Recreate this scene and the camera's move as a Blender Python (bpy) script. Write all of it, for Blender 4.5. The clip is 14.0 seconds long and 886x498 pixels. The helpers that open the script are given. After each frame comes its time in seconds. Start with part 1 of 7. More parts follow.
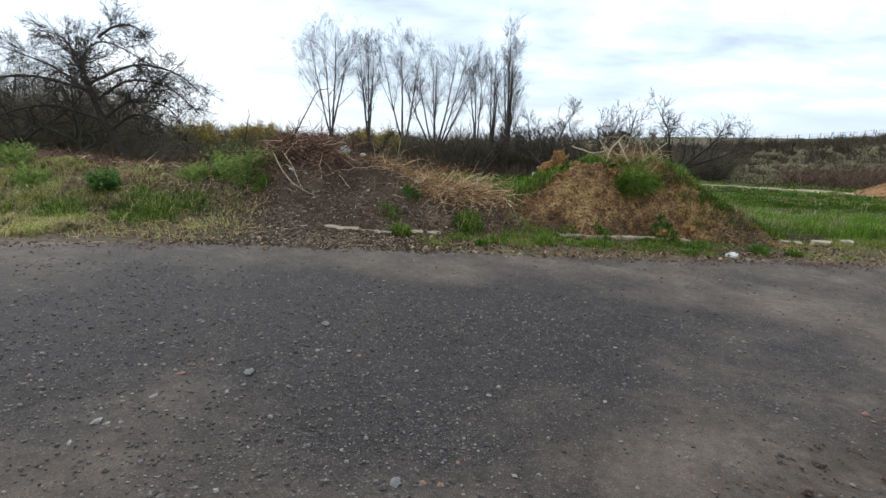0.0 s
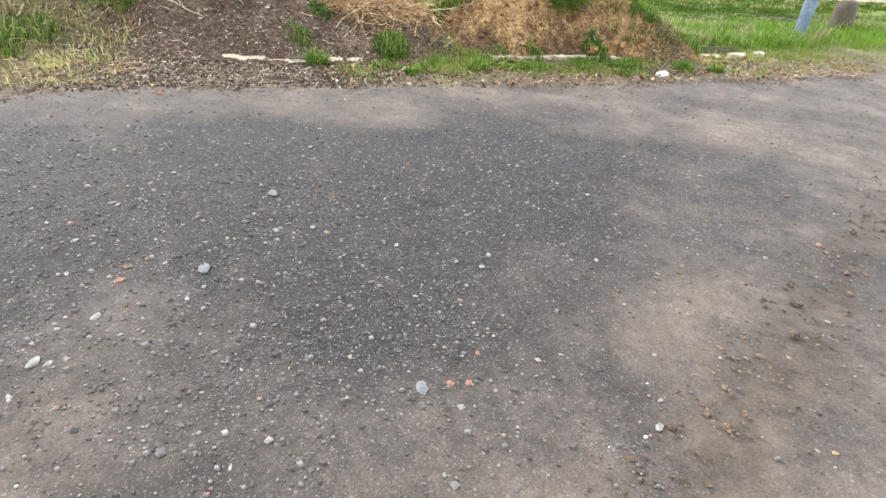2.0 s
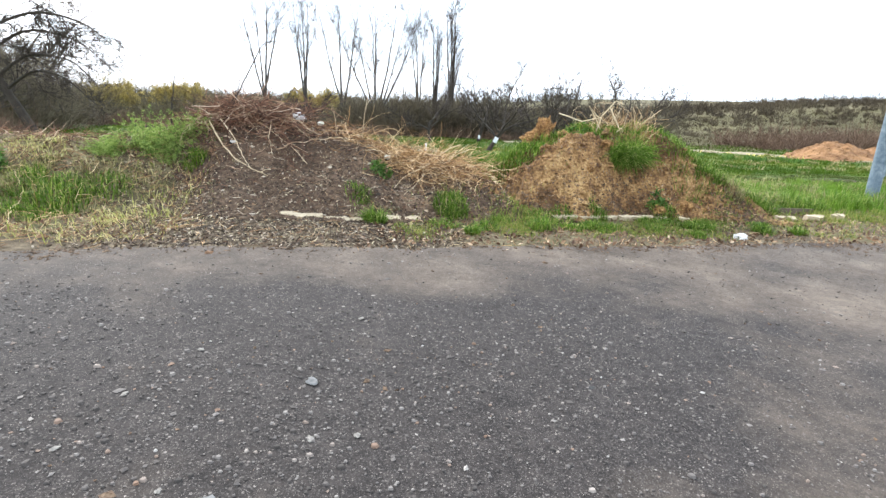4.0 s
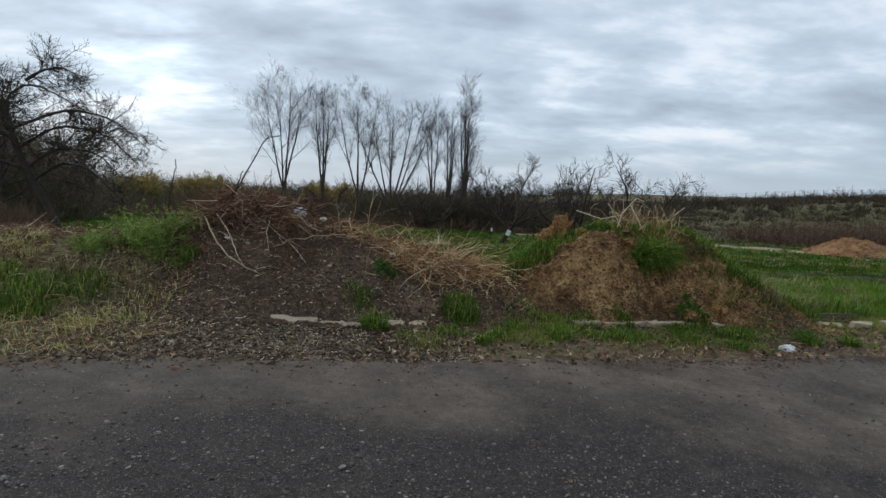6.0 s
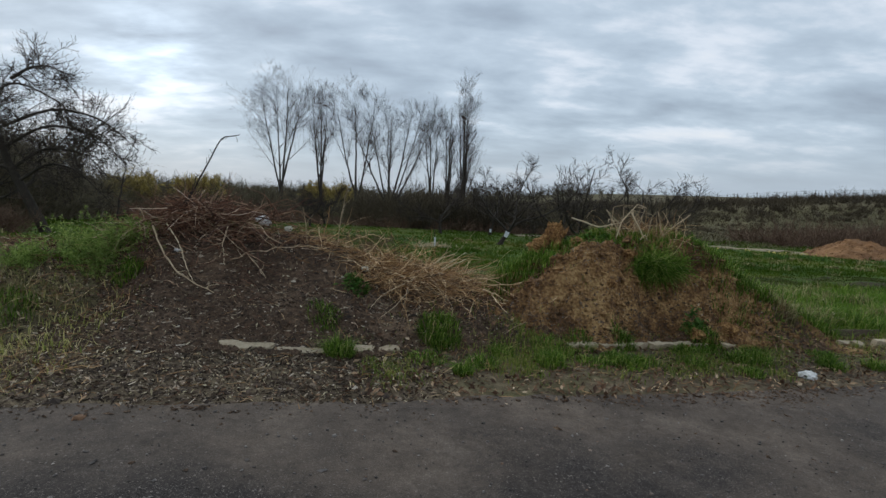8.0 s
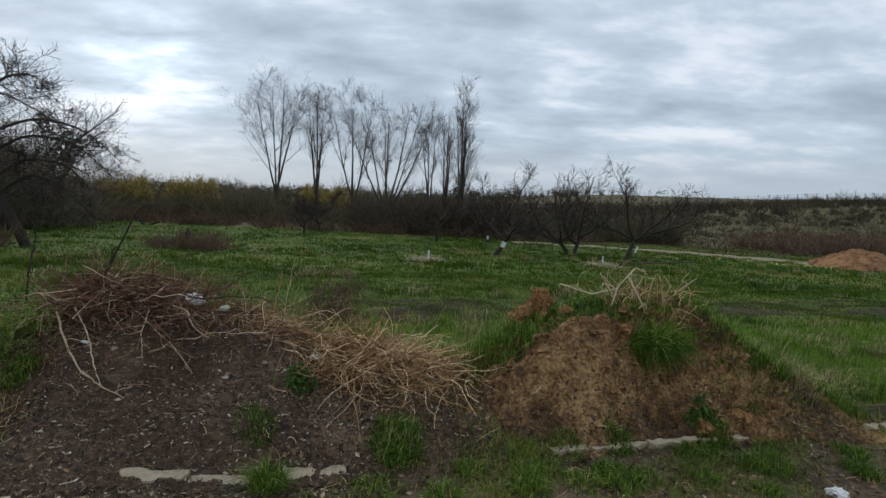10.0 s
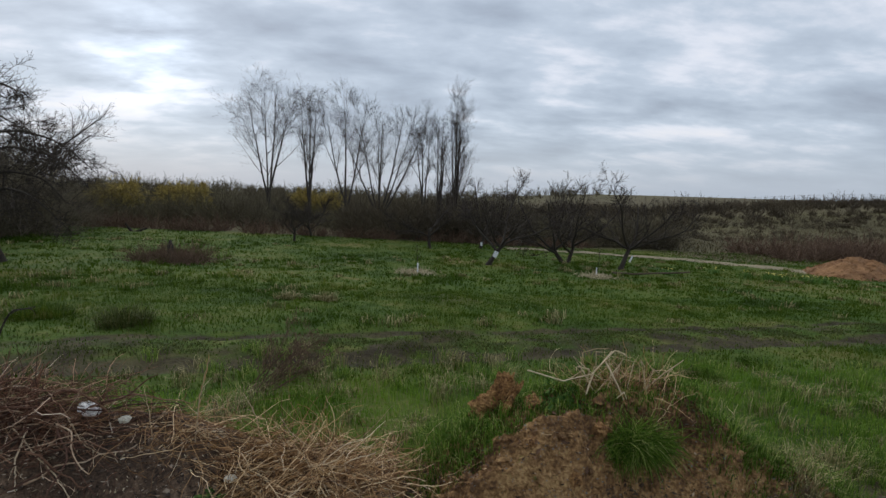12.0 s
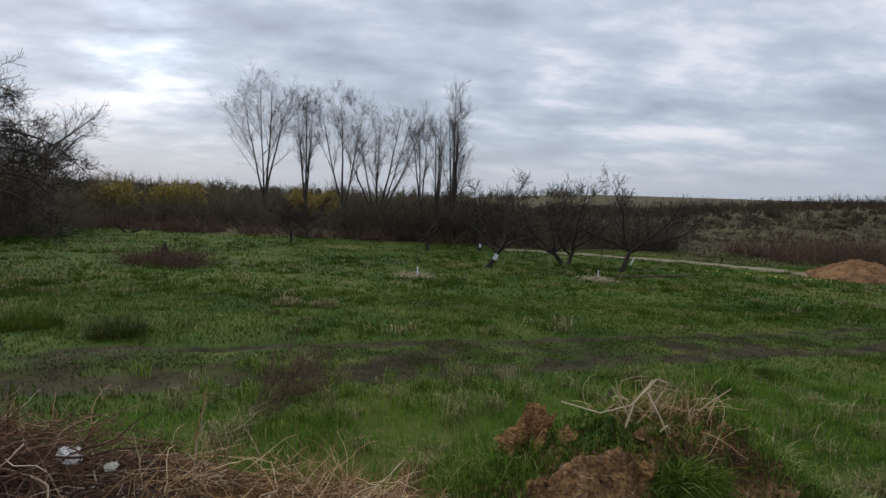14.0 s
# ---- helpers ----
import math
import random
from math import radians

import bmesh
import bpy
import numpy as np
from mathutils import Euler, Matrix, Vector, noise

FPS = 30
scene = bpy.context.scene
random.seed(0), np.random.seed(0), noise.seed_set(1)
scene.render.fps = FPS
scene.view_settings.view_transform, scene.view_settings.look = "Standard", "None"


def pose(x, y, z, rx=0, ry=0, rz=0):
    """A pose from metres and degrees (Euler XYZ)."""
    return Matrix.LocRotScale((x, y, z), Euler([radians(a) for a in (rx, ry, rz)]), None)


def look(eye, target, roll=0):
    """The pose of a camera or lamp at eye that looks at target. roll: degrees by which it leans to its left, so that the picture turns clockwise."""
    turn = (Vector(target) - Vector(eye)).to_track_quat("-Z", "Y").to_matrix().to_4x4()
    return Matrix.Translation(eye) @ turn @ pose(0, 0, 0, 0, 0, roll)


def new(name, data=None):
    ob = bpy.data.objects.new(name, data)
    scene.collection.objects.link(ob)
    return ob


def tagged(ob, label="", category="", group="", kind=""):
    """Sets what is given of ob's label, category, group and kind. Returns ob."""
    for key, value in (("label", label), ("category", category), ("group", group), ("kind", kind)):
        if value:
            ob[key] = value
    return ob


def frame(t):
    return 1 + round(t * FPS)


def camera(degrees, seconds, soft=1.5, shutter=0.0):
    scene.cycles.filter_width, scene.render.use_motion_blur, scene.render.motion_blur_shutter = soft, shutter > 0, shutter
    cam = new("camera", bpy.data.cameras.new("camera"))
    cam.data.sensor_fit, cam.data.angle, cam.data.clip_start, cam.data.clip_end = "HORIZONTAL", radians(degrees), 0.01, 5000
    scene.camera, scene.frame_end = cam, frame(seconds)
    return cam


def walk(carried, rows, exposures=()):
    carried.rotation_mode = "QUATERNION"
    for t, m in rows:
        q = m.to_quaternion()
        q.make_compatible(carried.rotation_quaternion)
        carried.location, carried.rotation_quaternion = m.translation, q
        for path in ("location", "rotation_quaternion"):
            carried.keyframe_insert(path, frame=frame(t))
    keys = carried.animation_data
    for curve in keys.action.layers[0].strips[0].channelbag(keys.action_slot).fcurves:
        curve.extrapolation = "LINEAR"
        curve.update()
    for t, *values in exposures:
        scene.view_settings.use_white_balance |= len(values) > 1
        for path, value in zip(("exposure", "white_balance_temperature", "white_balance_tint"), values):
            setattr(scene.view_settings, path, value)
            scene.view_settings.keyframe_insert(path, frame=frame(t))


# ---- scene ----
cam = camera(79.4, 14.0)
PATH = [
    (0, (-0.174, 0.228, 1.506), (-0.13, 2.183, 1.083), 0.8),
    (0.5, (-0.464, 0.424, 1.525), (-0.23, 2.3, 0.872), 1.1),
    (1, (-0.549, 0.505, 1.551), (-0.188, 2.204, 0.561), 1.5),
    (1.5, (-0.582, 0.624, 1.582), (-0.189, 2.268, 0.513), 1.7),
    (2, (-0.577, 0.744, 1.601), (-0.184, 2.405, 0.558), 1.6),
    (2.5, (-0.578, 0.867, 1.591), (-0.187, 2.529, 0.549), 1.6),
    (3, (-0.562, 1.036, 1.587), (-0.207, 2.769, 0.655), 1.5),
    (3.5, (-0.569, 1.251, 1.575), (-0.278, 3.113, 0.904), 1.3),
    (4, (-0.611, 1.415, 1.549), (-0.349, 3.318, 0.996), 1.2),
    (4.2, (-0.616, 1.468, 1.541), (-0.359, 3.407, 1.119), 1.2),
    (6.3, (-0.454, 2.11, 1.58), (-0.239, 4.086, 1.356), 1.6),
    (6.5, (-0.429, 2.173, 1.568), (-0.214, 4.149, 1.343), 1.6),
    (7, (-0.384, 2.393, 1.552), (-0.167, 4.369, 1.329), 1.7),
    (7.5, (-0.296, 2.532, 1.59), (-0.082, 4.508, 1.366), 1.6),
    (9.8, (0.187, 3.472, 2.213), (0.402, 5.448, 1.984), 1.9),
    (10, (0.224, 3.586, 2.337), (0.438, 5.561, 2.109), 1.8),
    (10.5, (0.334, 3.824, 2.665), (0.549, 5.799, 2.434), 1.8),
    (11, (0.498, 3.998, 2.891), (0.716, 5.973, 2.658), 1.8),
    (11.5, (0.625, 4.185, 2.968), (0.843, 6.159, 2.735), 1.8),
    (12, (0.742, 4.371, 3.058), (0.965, 6.345, 2.824), 1.8),
    (12.5, (0.767, 4.545, 3.165), (0.992, 6.519, 2.931), 1.8),
    (13, (0.786, 4.68, 3.22), (1.015, 6.653, 2.986), 1.8),
    (13.5, (0.751, 4.782, 3.174), (0.987, 6.754, 2.938), 1.9),
    (14, (0.547, 4.919, 3.146), (0.786, 6.891, 2.913), 1.9),
]
EXPOSURES = [(0, 0.74, 6300, 9), (0.5, 0.92, 6350, 9), (1, 1.95, 6500, 10), (1.5, 2.13, 6500, 11), (2.5, 2.18, 6500, 11), (3, 2.15, 6400, 10), (3.5, 2.12, 6400, 10), (4, 2.0, 6400, 10),
             (4.2, 1.93, 6400, 10), (6.3, -0.1, 6250, 8), (7.7, -0.12, 6250, 8), (10, -0.06, 6300, 9), (14, -0.14, 6480, 14)]
walk(cam, [(t, look(eye, target, roll)) for t, eye, target, roll in PATH], EXPOSURES)

# ---------------------------------------------------------------- world and sun
SUN_AZ, SUN_EL = radians(-32), radians(34)  # azimuth from +y towards +x


def build_world():
    world = bpy.data.worlds.new("overcast_sky")
    scene.world = world
    world.use_nodes = True
    nt = world.node_tree
    nt.nodes.clear()
    N, L = nt.nodes.new, nt.links.new
    out, bg, sky = N("ShaderNodeOutputWorld"), N("ShaderNodeBackground"), N("ShaderNodeTexSky")
    sky.sky_type, sky.sun_disc, sky.sun_elevation, sky.sun_rotation = "NISHITA", False, SUN_EL, SUN_AZ
    bg.inputs["Strength"].default_value = 0.1
    tc, sep = N("ShaderNodeTexCoord"), N("ShaderNodeSeparateXYZ")
    L(tc.outputs["Generated"], sep.inputs[0])

    def arith(op, a, b, clamp=False):
        n = N("ShaderNodeMath")
        n.operation, n.use_clamp = op, clamp
        for k, v in enumerate((a, b)):
            if isinstance(v, (int, float)):
                n.inputs[k].default_value = v
            else:
                L(v, n.inputs[k])
        return n.outputs[0]

    low = arith("ADD", arith("MAXIMUM", sep.outputs["Z"], 0.0), 0.23)
    u, v = arith("DIVIDE", sep.outputs["X"], low), arith("DIVIDE", sep.outputs["Y"], low)
    comb = N("ShaderNodeCombineXYZ")
    L(u, comb.inputs[0]), L(v, comb.inputs[1])

    def clouds(scale, sx, sy, detail, rough, distort, shift):
        m, n = N("ShaderNodeMapping"), N("ShaderNodeTexNoise")
        m.inputs["Scale"].default_value = (sx, sy, 1)
        m.inputs["Location"].default_value = shift
        m.inputs["Rotation"].default_value = (0, 0, radians(4))
        L(comb.outputs[0], m.inputs[0]), L(m.outputs[0], n.inputs["Vector"])
        n.inputs["Scale"].default_value, n.inputs["Detail"].default_value = scale, detail
        n.inputs["Roughness"].default_value, n.inputs["Distortion"].default_value = rough, distort
        return n.outputs["Fac"]

    big = clouds(0.85, 0.8, 1.1, 5, 0.5, 0.1, (3.1, 0.7, 0))
    small = clouds(3.0, 0.75, 1.15, 7, 0.55, 0.1, (0.4, 5.2, 2))
    mixed = arith("ADD", arith("MULTIPLY", big, 0.5), arith("MULTIPLY", small, 0.5))
    ramp = N("ShaderNodeValToRGB")
    e = ramp.color_ramp.elements
    e[0].position, e[0].color = 0.36, (0.39, 0.45, 0.535, 1)
    e[1].position, e[1].color = 0.66, (1.0, 1.0, 1.02, 1)
    for p, c in ((0.44, (0.48, 0.56, 0.655, 1)), (0.52, (0.61, 0.70, 0.80, 1)), (0.58, (0.84, 0.89, 0.97, 1))):
        el = e.new(p)
        el.color = c
    L(mixed, ramp.inputs[0])
    # thin pale band along the horizon
    haze = N("ShaderNodeMix")
    haze.data_type = "RGBA"
    L(arith("SUBTRACT", 1.0, arith("MULTIPLY", arith("MAXIMUM", sep.outputs["Z"], 0.0), 9.0), True), haze.inputs["Factor"])
    L(ramp.outputs[0], haze.inputs["A"])
    haze.inputs["B"].default_value = (0.5, 0.575, 0.665, 1)
    # brighter cloud towards the hidden sun
    nrm = N("ShaderNodeVectorMath")
    nrm.operation = "DOT_PRODUCT"
    L(tc.outputs["Generated"], nrm.inputs[0])
    el = radians(11.2)
    nrm.inputs[1].default_value = (math.sin(radians(-22.0)) * math.cos(el), math.cos(radians(-22.0)) * math.cos(el), math.sin(el))
    glow = arith("MULTIPLY", arith("POWER", arith("MAXIMUM", nrm.outputs["Value"], 0.0), 90.0), 0.12)
    glow = arith("ADD", glow, arith("MULTIPLY", arith("MULTIPLY", arith("POWER", arith("MAXIMUM", nrm.outputs["Value"], 0.0), 420.0), 0.7), arith("MULTIPLY", arith("SUBTRACT", small, 0.38), 4.0, True)))
    gain = N("ShaderNodeVectorMath")
    gain.operation = "SCALE"
    L(haze.outputs["Result"], gain.inputs[0]), L(arith("MULTIPLY", arith("ADD", glow, 1.0), 10.0), gain.inputs["Scale"])
    mix = N("ShaderNodeMix")
    mix.data_type = "RGBA"
    mix.inputs["Factor"].default_value = 0.1
    L(gain.outputs[0], mix.inputs["A"]), L(sky.outputs[0], mix.inputs["B"])
    L(mix.outputs["Result"], bg.inputs["Color"]), L(bg.outputs[0], out.inputs["Surface"])


build_world()
sun = new("sun", bpy.data.lights.new("sun", "SUN"))
sun.data.energy, sun.data.angle, sun.data.color = 1.3, radians(14), (1.0, 0.96, 0.9)
sun.matrix_world = look((30 * math.sin(SUN_AZ) * math.cos(SUN_EL), 30 * math.cos(SUN_AZ) * math.cos(SUN_EL), 30 * math.sin(SUN_EL)), (0, 0, 0))

# ---------------------------------------------------------------- materials


def material(name, stops, scales=((2.0, 0.6), (40.0, 0.4)), rough=0.9, bump=0.3, bump_scale=60.0, bump_size=0.02, metal=0.0, island=0.0, random_ob=0.0, spec=0.3, shift=0.0, thin=0.0):
    """Colour from a ramp over summed noises (scale, weight) in metres; island/random_ob add variation per piece or per object."""
    m = bpy.data.materials.new(name)
    m.use_nodes = True
    nt = m.node_tree
    N, L = nt.nodes.new, nt.links.new
    b = nt.nodes["Principled BSDF"]
    b.inputs["Roughness"].default_value, b.inputs["Metallic"].default_value = rough, metal
    b.inputs["Specular IOR Level"].default_value = spec
    geo, tc = N("ShaderNodeNewGeometry"), N("ShaderNodeTexCoord")
    total = None

    def add(socket, w):
        nonlocal total
        n = N("ShaderNodeMath")
        n.operation, n.inputs[1].default_value = "MULTIPLY_ADD", w
        L(socket, n.inputs[0])
        if total is None:
            n.inputs[2].default_value = shift
        else:
            L(total, n.inputs[2])
        total = n.outputs[0]

    for s, w in scales:
        n = N("ShaderNodeTexNoise")
        n.inputs["Scale"].default_value, n.inputs["Detail"].default_value = s, 4
        L(tc.outputs["Object"], n.inputs["Vector"])
        add(n.outputs["Fac"], w)
    if island:
        add(geo.outputs["Random Per Island"], island)
    if random_ob:
        oi = N("ShaderNodeObjectInfo")
        add(oi.outputs["Random"], random_ob)
    ramp = N("ShaderNodeValToRGB")
    e = ramp.color_ramp.elements
    while len(e) < len(stops):
        e.new(0.5)
    for k, (p, c) in enumerate(stops):
        e[k].position, e[k].color = p, (*c, 1)
    L(total, ramp.inputs[0])
    L(ramp.outputs[0], b.inputs["Base Color"])
    if thin:
        tr, mx, out = N("ShaderNodeBsdfTranslucent"), N("ShaderNodeMixShader"), nt.nodes["Material Output"]
        mx.inputs[0].default_value = thin
        L(ramp.outputs[0], tr.inputs["Color"]), L(b.outputs[0], mx.inputs[1]), L(tr.outputs[0], mx.inputs[2]), L(mx.outputs[0], out.inputs["Surface"])
    if bump:
        n, bp = N("ShaderNodeTexNoise"), N("ShaderNodeBump")
        n.inputs["Scale"].default_value, n.inputs["Detail"].default_value = bump_scale, 5
        bp.inputs["Strength"].default_value, bp.inputs["Distance"].default_value = bump, bump_size
        L(tc.outputs["Object"], n.inputs["Vector"]), L(n.outputs["Fac"], bp.inputs["Height"]), L(bp.outputs[0], b.inputs["Normal"])
    return m


PURE = ((1.0, 0.0),)
M_GRASS = material("grass_blade", [(0.0, (0.018, 0.038, 0.003)), (0.45, (0.042, 0.084, 0.006)), (0.7, (0.078, 0.125, 0.011)), (0.86, (0.135, 0.155, 0.028)), (0.95, (0.24, 0.225, 0.075)), (1.0, (0.36, 0.32, 0.15))], ((0.13, 0.9), (0.6, 0.8), (2.5, 0.4)), 0.75, 0, island=0.24, spec=0.12, shift=-0.58, thin=0.45)
M_MEADOW = material("fresh_meadow_blade", [(0.0, (0.055, 0.12, 0.01)), (0.45, (0.105, 0.205, 0.018)), (0.76, (0.175, 0.28, 0.034)), (0.93, (0.28, 0.34, 0.075)), (1.0, (0.42, 0.4, 0.16))], ((0.5, 1.0), (2.2, 0.6)), 0.7, 0, island=0.5, spec=0.15, shift=-0.5, thin=0.45)
M_VERGE = material("verge_grass_blade", [(0.0, (0.06, 0.11, 0.014)), (0.4, (0.14, 0.20, 0.03)), (0.62, (0.26, 0.28, 0.065)), (0.82, (0.42, 0.37, 0.15)), (1.0, (0.54, 0.46, 0.25))], ((1.1, 0.45),), 0.75, 0, island=0.55, spec=0.12, thin=0.4)
M_BANKGRASS = material("bank_grass_blade", [(0.0, (0.08, 0.13, 0.017)), (0.35, (0.19, 0.25, 0.038)), (0.55, (0.33, 0.35, 0.085)), (0.75, (0.5, 0.45, 0.18)), (1.0, (0.62, 0.54, 0.3))], ((1.0, 0.9), (3.0, 0.4)), 0.75, 0, island=0.5, spec=0.12, shift=-0.24, thin=0.4)
M_CLOD = material("dry_orange_clay", [(0.38, (0.085, 0.042, 0.017)), (0.48, (0.25, 0.125, 0.046)), (0.62, (0.47, 0.275, 0.105))], ((9.0, 0.5), (40.0, 0.5)), 0.95, 1.0, 40.0, 0.04)
M_LUSH = material("lush_grass_blade", [(0.0, (0.035, 0.075, 0.008)), (0.5, (0.10, 0.185, 0.021)), (0.85, (0.22, 0.325, 0.046)), (1.0, (0.46, 0.44, 0.17))], PURE, 0.7, 0, island=1.0, spec=0.15, thin=0.45)
M_DRYGRASS = material("withered_grass_blade", [(0.0, (0.07, 0.075, 0.02)), (0.4, (0.17, 0.155, 0.055)), (0.75, (0.32, 0.265, 0.115)), (1.0, (0.5, 0.42, 0.22))], PURE, 0.8, 0, island=1.0)
M_DULL = material("trampled_grass_blade", [(0.0, (0.03, 0.042, 0.01)), (0.5, (0.062, 0.08, 0.019)), (0.8, (0.11, 0.115, 0.035)), (1.0, (0.2, 0.175, 0.075))], ((0.7, 0.6),), 0.8, 0, island=0.6, spec=0.1, shift=-0.1, thin=0.3)
M_ROUGH = material("rough_winter_grass", [(0.0, (0.055, 0.048, 0.023)), (0.5, (0.095, 0.081, 0.039)), (1.0, (0.14, 0.117, 0.058))], PURE, 0.85, 0, island=1.0, spec=0.1)
M_STRAW = material("straw", [(0.0, (0.065, 0.03, 0.013)), (0.4, (0.25, 0.13, 0.052)), (0.75, (0.5, 0.3, 0.13)), (1.0, (0.9, 0.69, 0.41))], PURE, 0.75, 0, island=1.0)
M_BRUSH = material("dead_twig", [(0.0, (0.028, 0.014, 0.009)), (0.45, (0.12, 0.052, 0.03)), (0.76, (0.26, 0.125, 0.07)), (0.93, (0.48, 0.3, 0.18)), (1.0, (0.84, 0.68, 0.5))], PURE, 0.85, 0, island=1.0)
M_CANE = material("weathered_cane", [(0.0, (0.035, 0.018, 0.012)), (0.5, (0.125, 0.058, 0.035)), (0.75, (0.24, 0.135, 0.08)), (0.9, (0.46, 0.33, 0.21)), (1.0, (0.68, 0.56, 0.42))], ((14.0, 0.4), (60.0, 0.3)), 0.85, 0.25, random_ob=0.75, shift=-0.2)
M_PALESTALK = material("bleached_stalk", [(0.0, (0.16, 0.1, 0.055)), (0.5, (0.4, 0.29, 0.17)), (1.0, (0.78, 0.64, 0.43))], ((12.0, 0.5), (50.0, 0.3)), 0.8, 0.2, random_ob=0.5, shift=0.08)
M_BARK = material("bark", [(0.25, (0.018, 0.014, 0.011)), (0.5, (0.045, 0.036, 0.028)), (0.75, (0.08, 0.068, 0.052))], ((3.0, 0.5), (25.0, 0.5)), 0.95, 0.6, 30.0, 0.03)
M_POPBARK = material("poplar_bark", [(0.25, (0.026, 0.021, 0.018)), (0.5, (0.05, 0.042, 0.034)), (0.75, (0.088, 0.074, 0.06))], ((3.0, 0.5), (25.0, 0.5)), 0.95, 0.5, 30.0, 0.03)
M_TWIG = material("winter_twig", [(0.0, (0.022, 0.016, 0.012)), (0.6, (0.05, 0.038, 0.03)), (1.0, (0.09, 0.07, 0.055))], PURE, 0.9, 0, island=1.0)
M_POPTWIG = material("poplar_twig", [(0.0, (0.028, 0.021, 0.016)), (0.6, (0.056, 0.042, 0.033)), (1.0, (0.095, 0.074, 0.058))], PURE, 0.9, 0, island=1.0)
M_SCRUB = material("scrub_twig", [(0.0, (0.042, 0.034, 0.023)), (0.4, (0.098, 0.08, 0.05)), (0.75, (0.155, 0.135, 0.076)), (1.0, (0.25, 0.225, 0.105))], ((0.09, 1.0), (0.4, 0.5)), 0.95, 0, island=0.5, shift=-0.5)
M_THICKET = material("tangled_orchard_twig", [(0.0, (0.06, 0.048, 0.034)), (0.4, (0.14, 0.114, 0.078)), (0.75, (0.22, 0.185, 0.12)), (1.0, (0.32, 0.275, 0.16))], ((0.09, 1.0), (0.4, 0.5)), 0.95, 0, island=0.5, shift=-0.5)
M_BANKSCRUB = material("bank_scrub_twig", [(0.0, (0.034, 0.026, 0.017)), (0.4, (0.076, 0.058, 0.037)), (0.75, (0.118, 0.094, 0.056)), (1.0, (0.17, 0.14, 0.085))], ((0.06, 1.0), (0.3, 0.5)), 0.95, 0, island=0.5, shift=-0.5)
M_BRAMBLE = material("bramble_cane", [(0.0, (0.06, 0.036, 0.025)), (0.5, (0.14, 0.085, 0.056)), (1.0, (0.22, 0.155, 0.10))], ((0.2, 0.4),), 0.95, 0, island=0.65)
M_WILLOW = material("willow_catkin_twig", [(0.0, (0.15, 0.115, 0.034)), (0.5, (0.33, 0.25, 0.068)), (1.0, (0.52, 0.41, 0.12))], PURE, 0.9, 0, island=1.0)
M_NETTLE = material("nettle_leaf", [(0.0, (0.035, 0.085, 0.014)), (0.6, (0.09, 0.19, 0.032)), (1.0, (0.17, 0.28, 0.065))], PURE, 0.6, 0, island=1.0, thin=0.4)
M_WEED = material("goosegrass_leaf", [(0.0, (0.085, 0.14, 0.025)), (0.5, (0.2, 0.29, 0.058)), (1.0, (0.36, 0.43, 0.13))], PURE, 0.7, 0, island=1.0, thin=0.4)
M_LEAF = material("fallen_leaf", [(0.0, (0.04, 0.022, 0.013)), (0.4, (0.115, 0.06, 0.033)), (0.75, (0.21, 0.118, 0.064)), (0.93, (0.36, 0.235, 0.135)), (1.0, (0.55, 0.42, 0.28))], PURE, 0.8, 0, island=1.0)
M_CHIP = material("wood_chip", [(0.0, (0.026, 0.018, 0.013)), (0.5, (0.078, 0.054, 0.038)), (0.8, (0.165, 0.118, 0.082)), (0.93, (0.38, 0.3, 0.215)), (1.0, (0.6, 0.52, 0.41))], PURE, 0.85, 0, island=1.0)
M_CHIPRING = material("bleached_woodchip", [(0.0, (0.27, 0.22, 0.13)), (0.6, (0.48, 0.4, 0.25)), (1.0, (0.66, 0.57, 0.39))], PURE, 0.85, 0, island=1.0)
M_MULCH = material("dark_compost", [(0.36, (0.027, 0.019, 0.013)), (0.5, (0.108, 0.068, 0.043)), (0.62, (0.235, 0.158, 0.1))], ((1.5, 0.35), (22.0, 0.35), (90.0, 0.3)), 0.95, 0.9, 55.0, 0.03)
M_BANKSOIL = material("weedy_soil", [(0.34, (0.07, 0.056, 0.03)), (0.5, (0.17, 0.14, 0.07)), (0.66, (0.31, 0.26, 0.13))], ((1.5, 0.4), (14.0, 0.35), (90.0, 0.25)), 0.95, 0.9, 55.0, 0.03)
M_CLAY = material("orange_clay", [(0.36, (0.075, 0.042, 0.021)), (0.46, (0.16, 0.084, 0.036)), (0.535, (0.3, 0.165, 0.066)), (0.63, (0.5, 0.315, 0.138))], ((1.6, 0.5), (7.0, 0.3), (32.0, 0.4)), 0.95, 1.0, 24.0, 0.07, shift=-0.1)
M_REDCLAY = material("red_soil", [(0.34, (0.085, 0.04, 0.018)), (0.5, (0.225, 0.115, 0.05)), (0.66, (0.38, 0.21, 0.095))], ((0.6, 0.5), (5.0, 0.3), (30.0, 0.2)), 0.95, 0.8, 12.0, 0.06)
M_CONCRETE = material("weathered_concrete", [(0.36, (0.14, 0.1, 0.06)), (0.46, (0.4, 0.32, 0.21)), (0.64, (0.58, 0.48, 0.34))], ((3.0, 0.4), (30.0, 0.3), (160.0, 0.3)), 0.9, 0.5, 90.0, 0.01)
M_STONE = material("gravel_stone", [(0.0, (0.05, 0.043, 0.038)), (0.4, (0.082, 0.07, 0.062)), (0.74, (0.15, 0.131, 0.118)), (0.93, (0.25, 0.222, 0.195)), (0.965, (0.19, 0.115, 0.075)), (1.0, (0.36, 0.335, 0.30))], PURE, 0.85, 0, island=1.0)
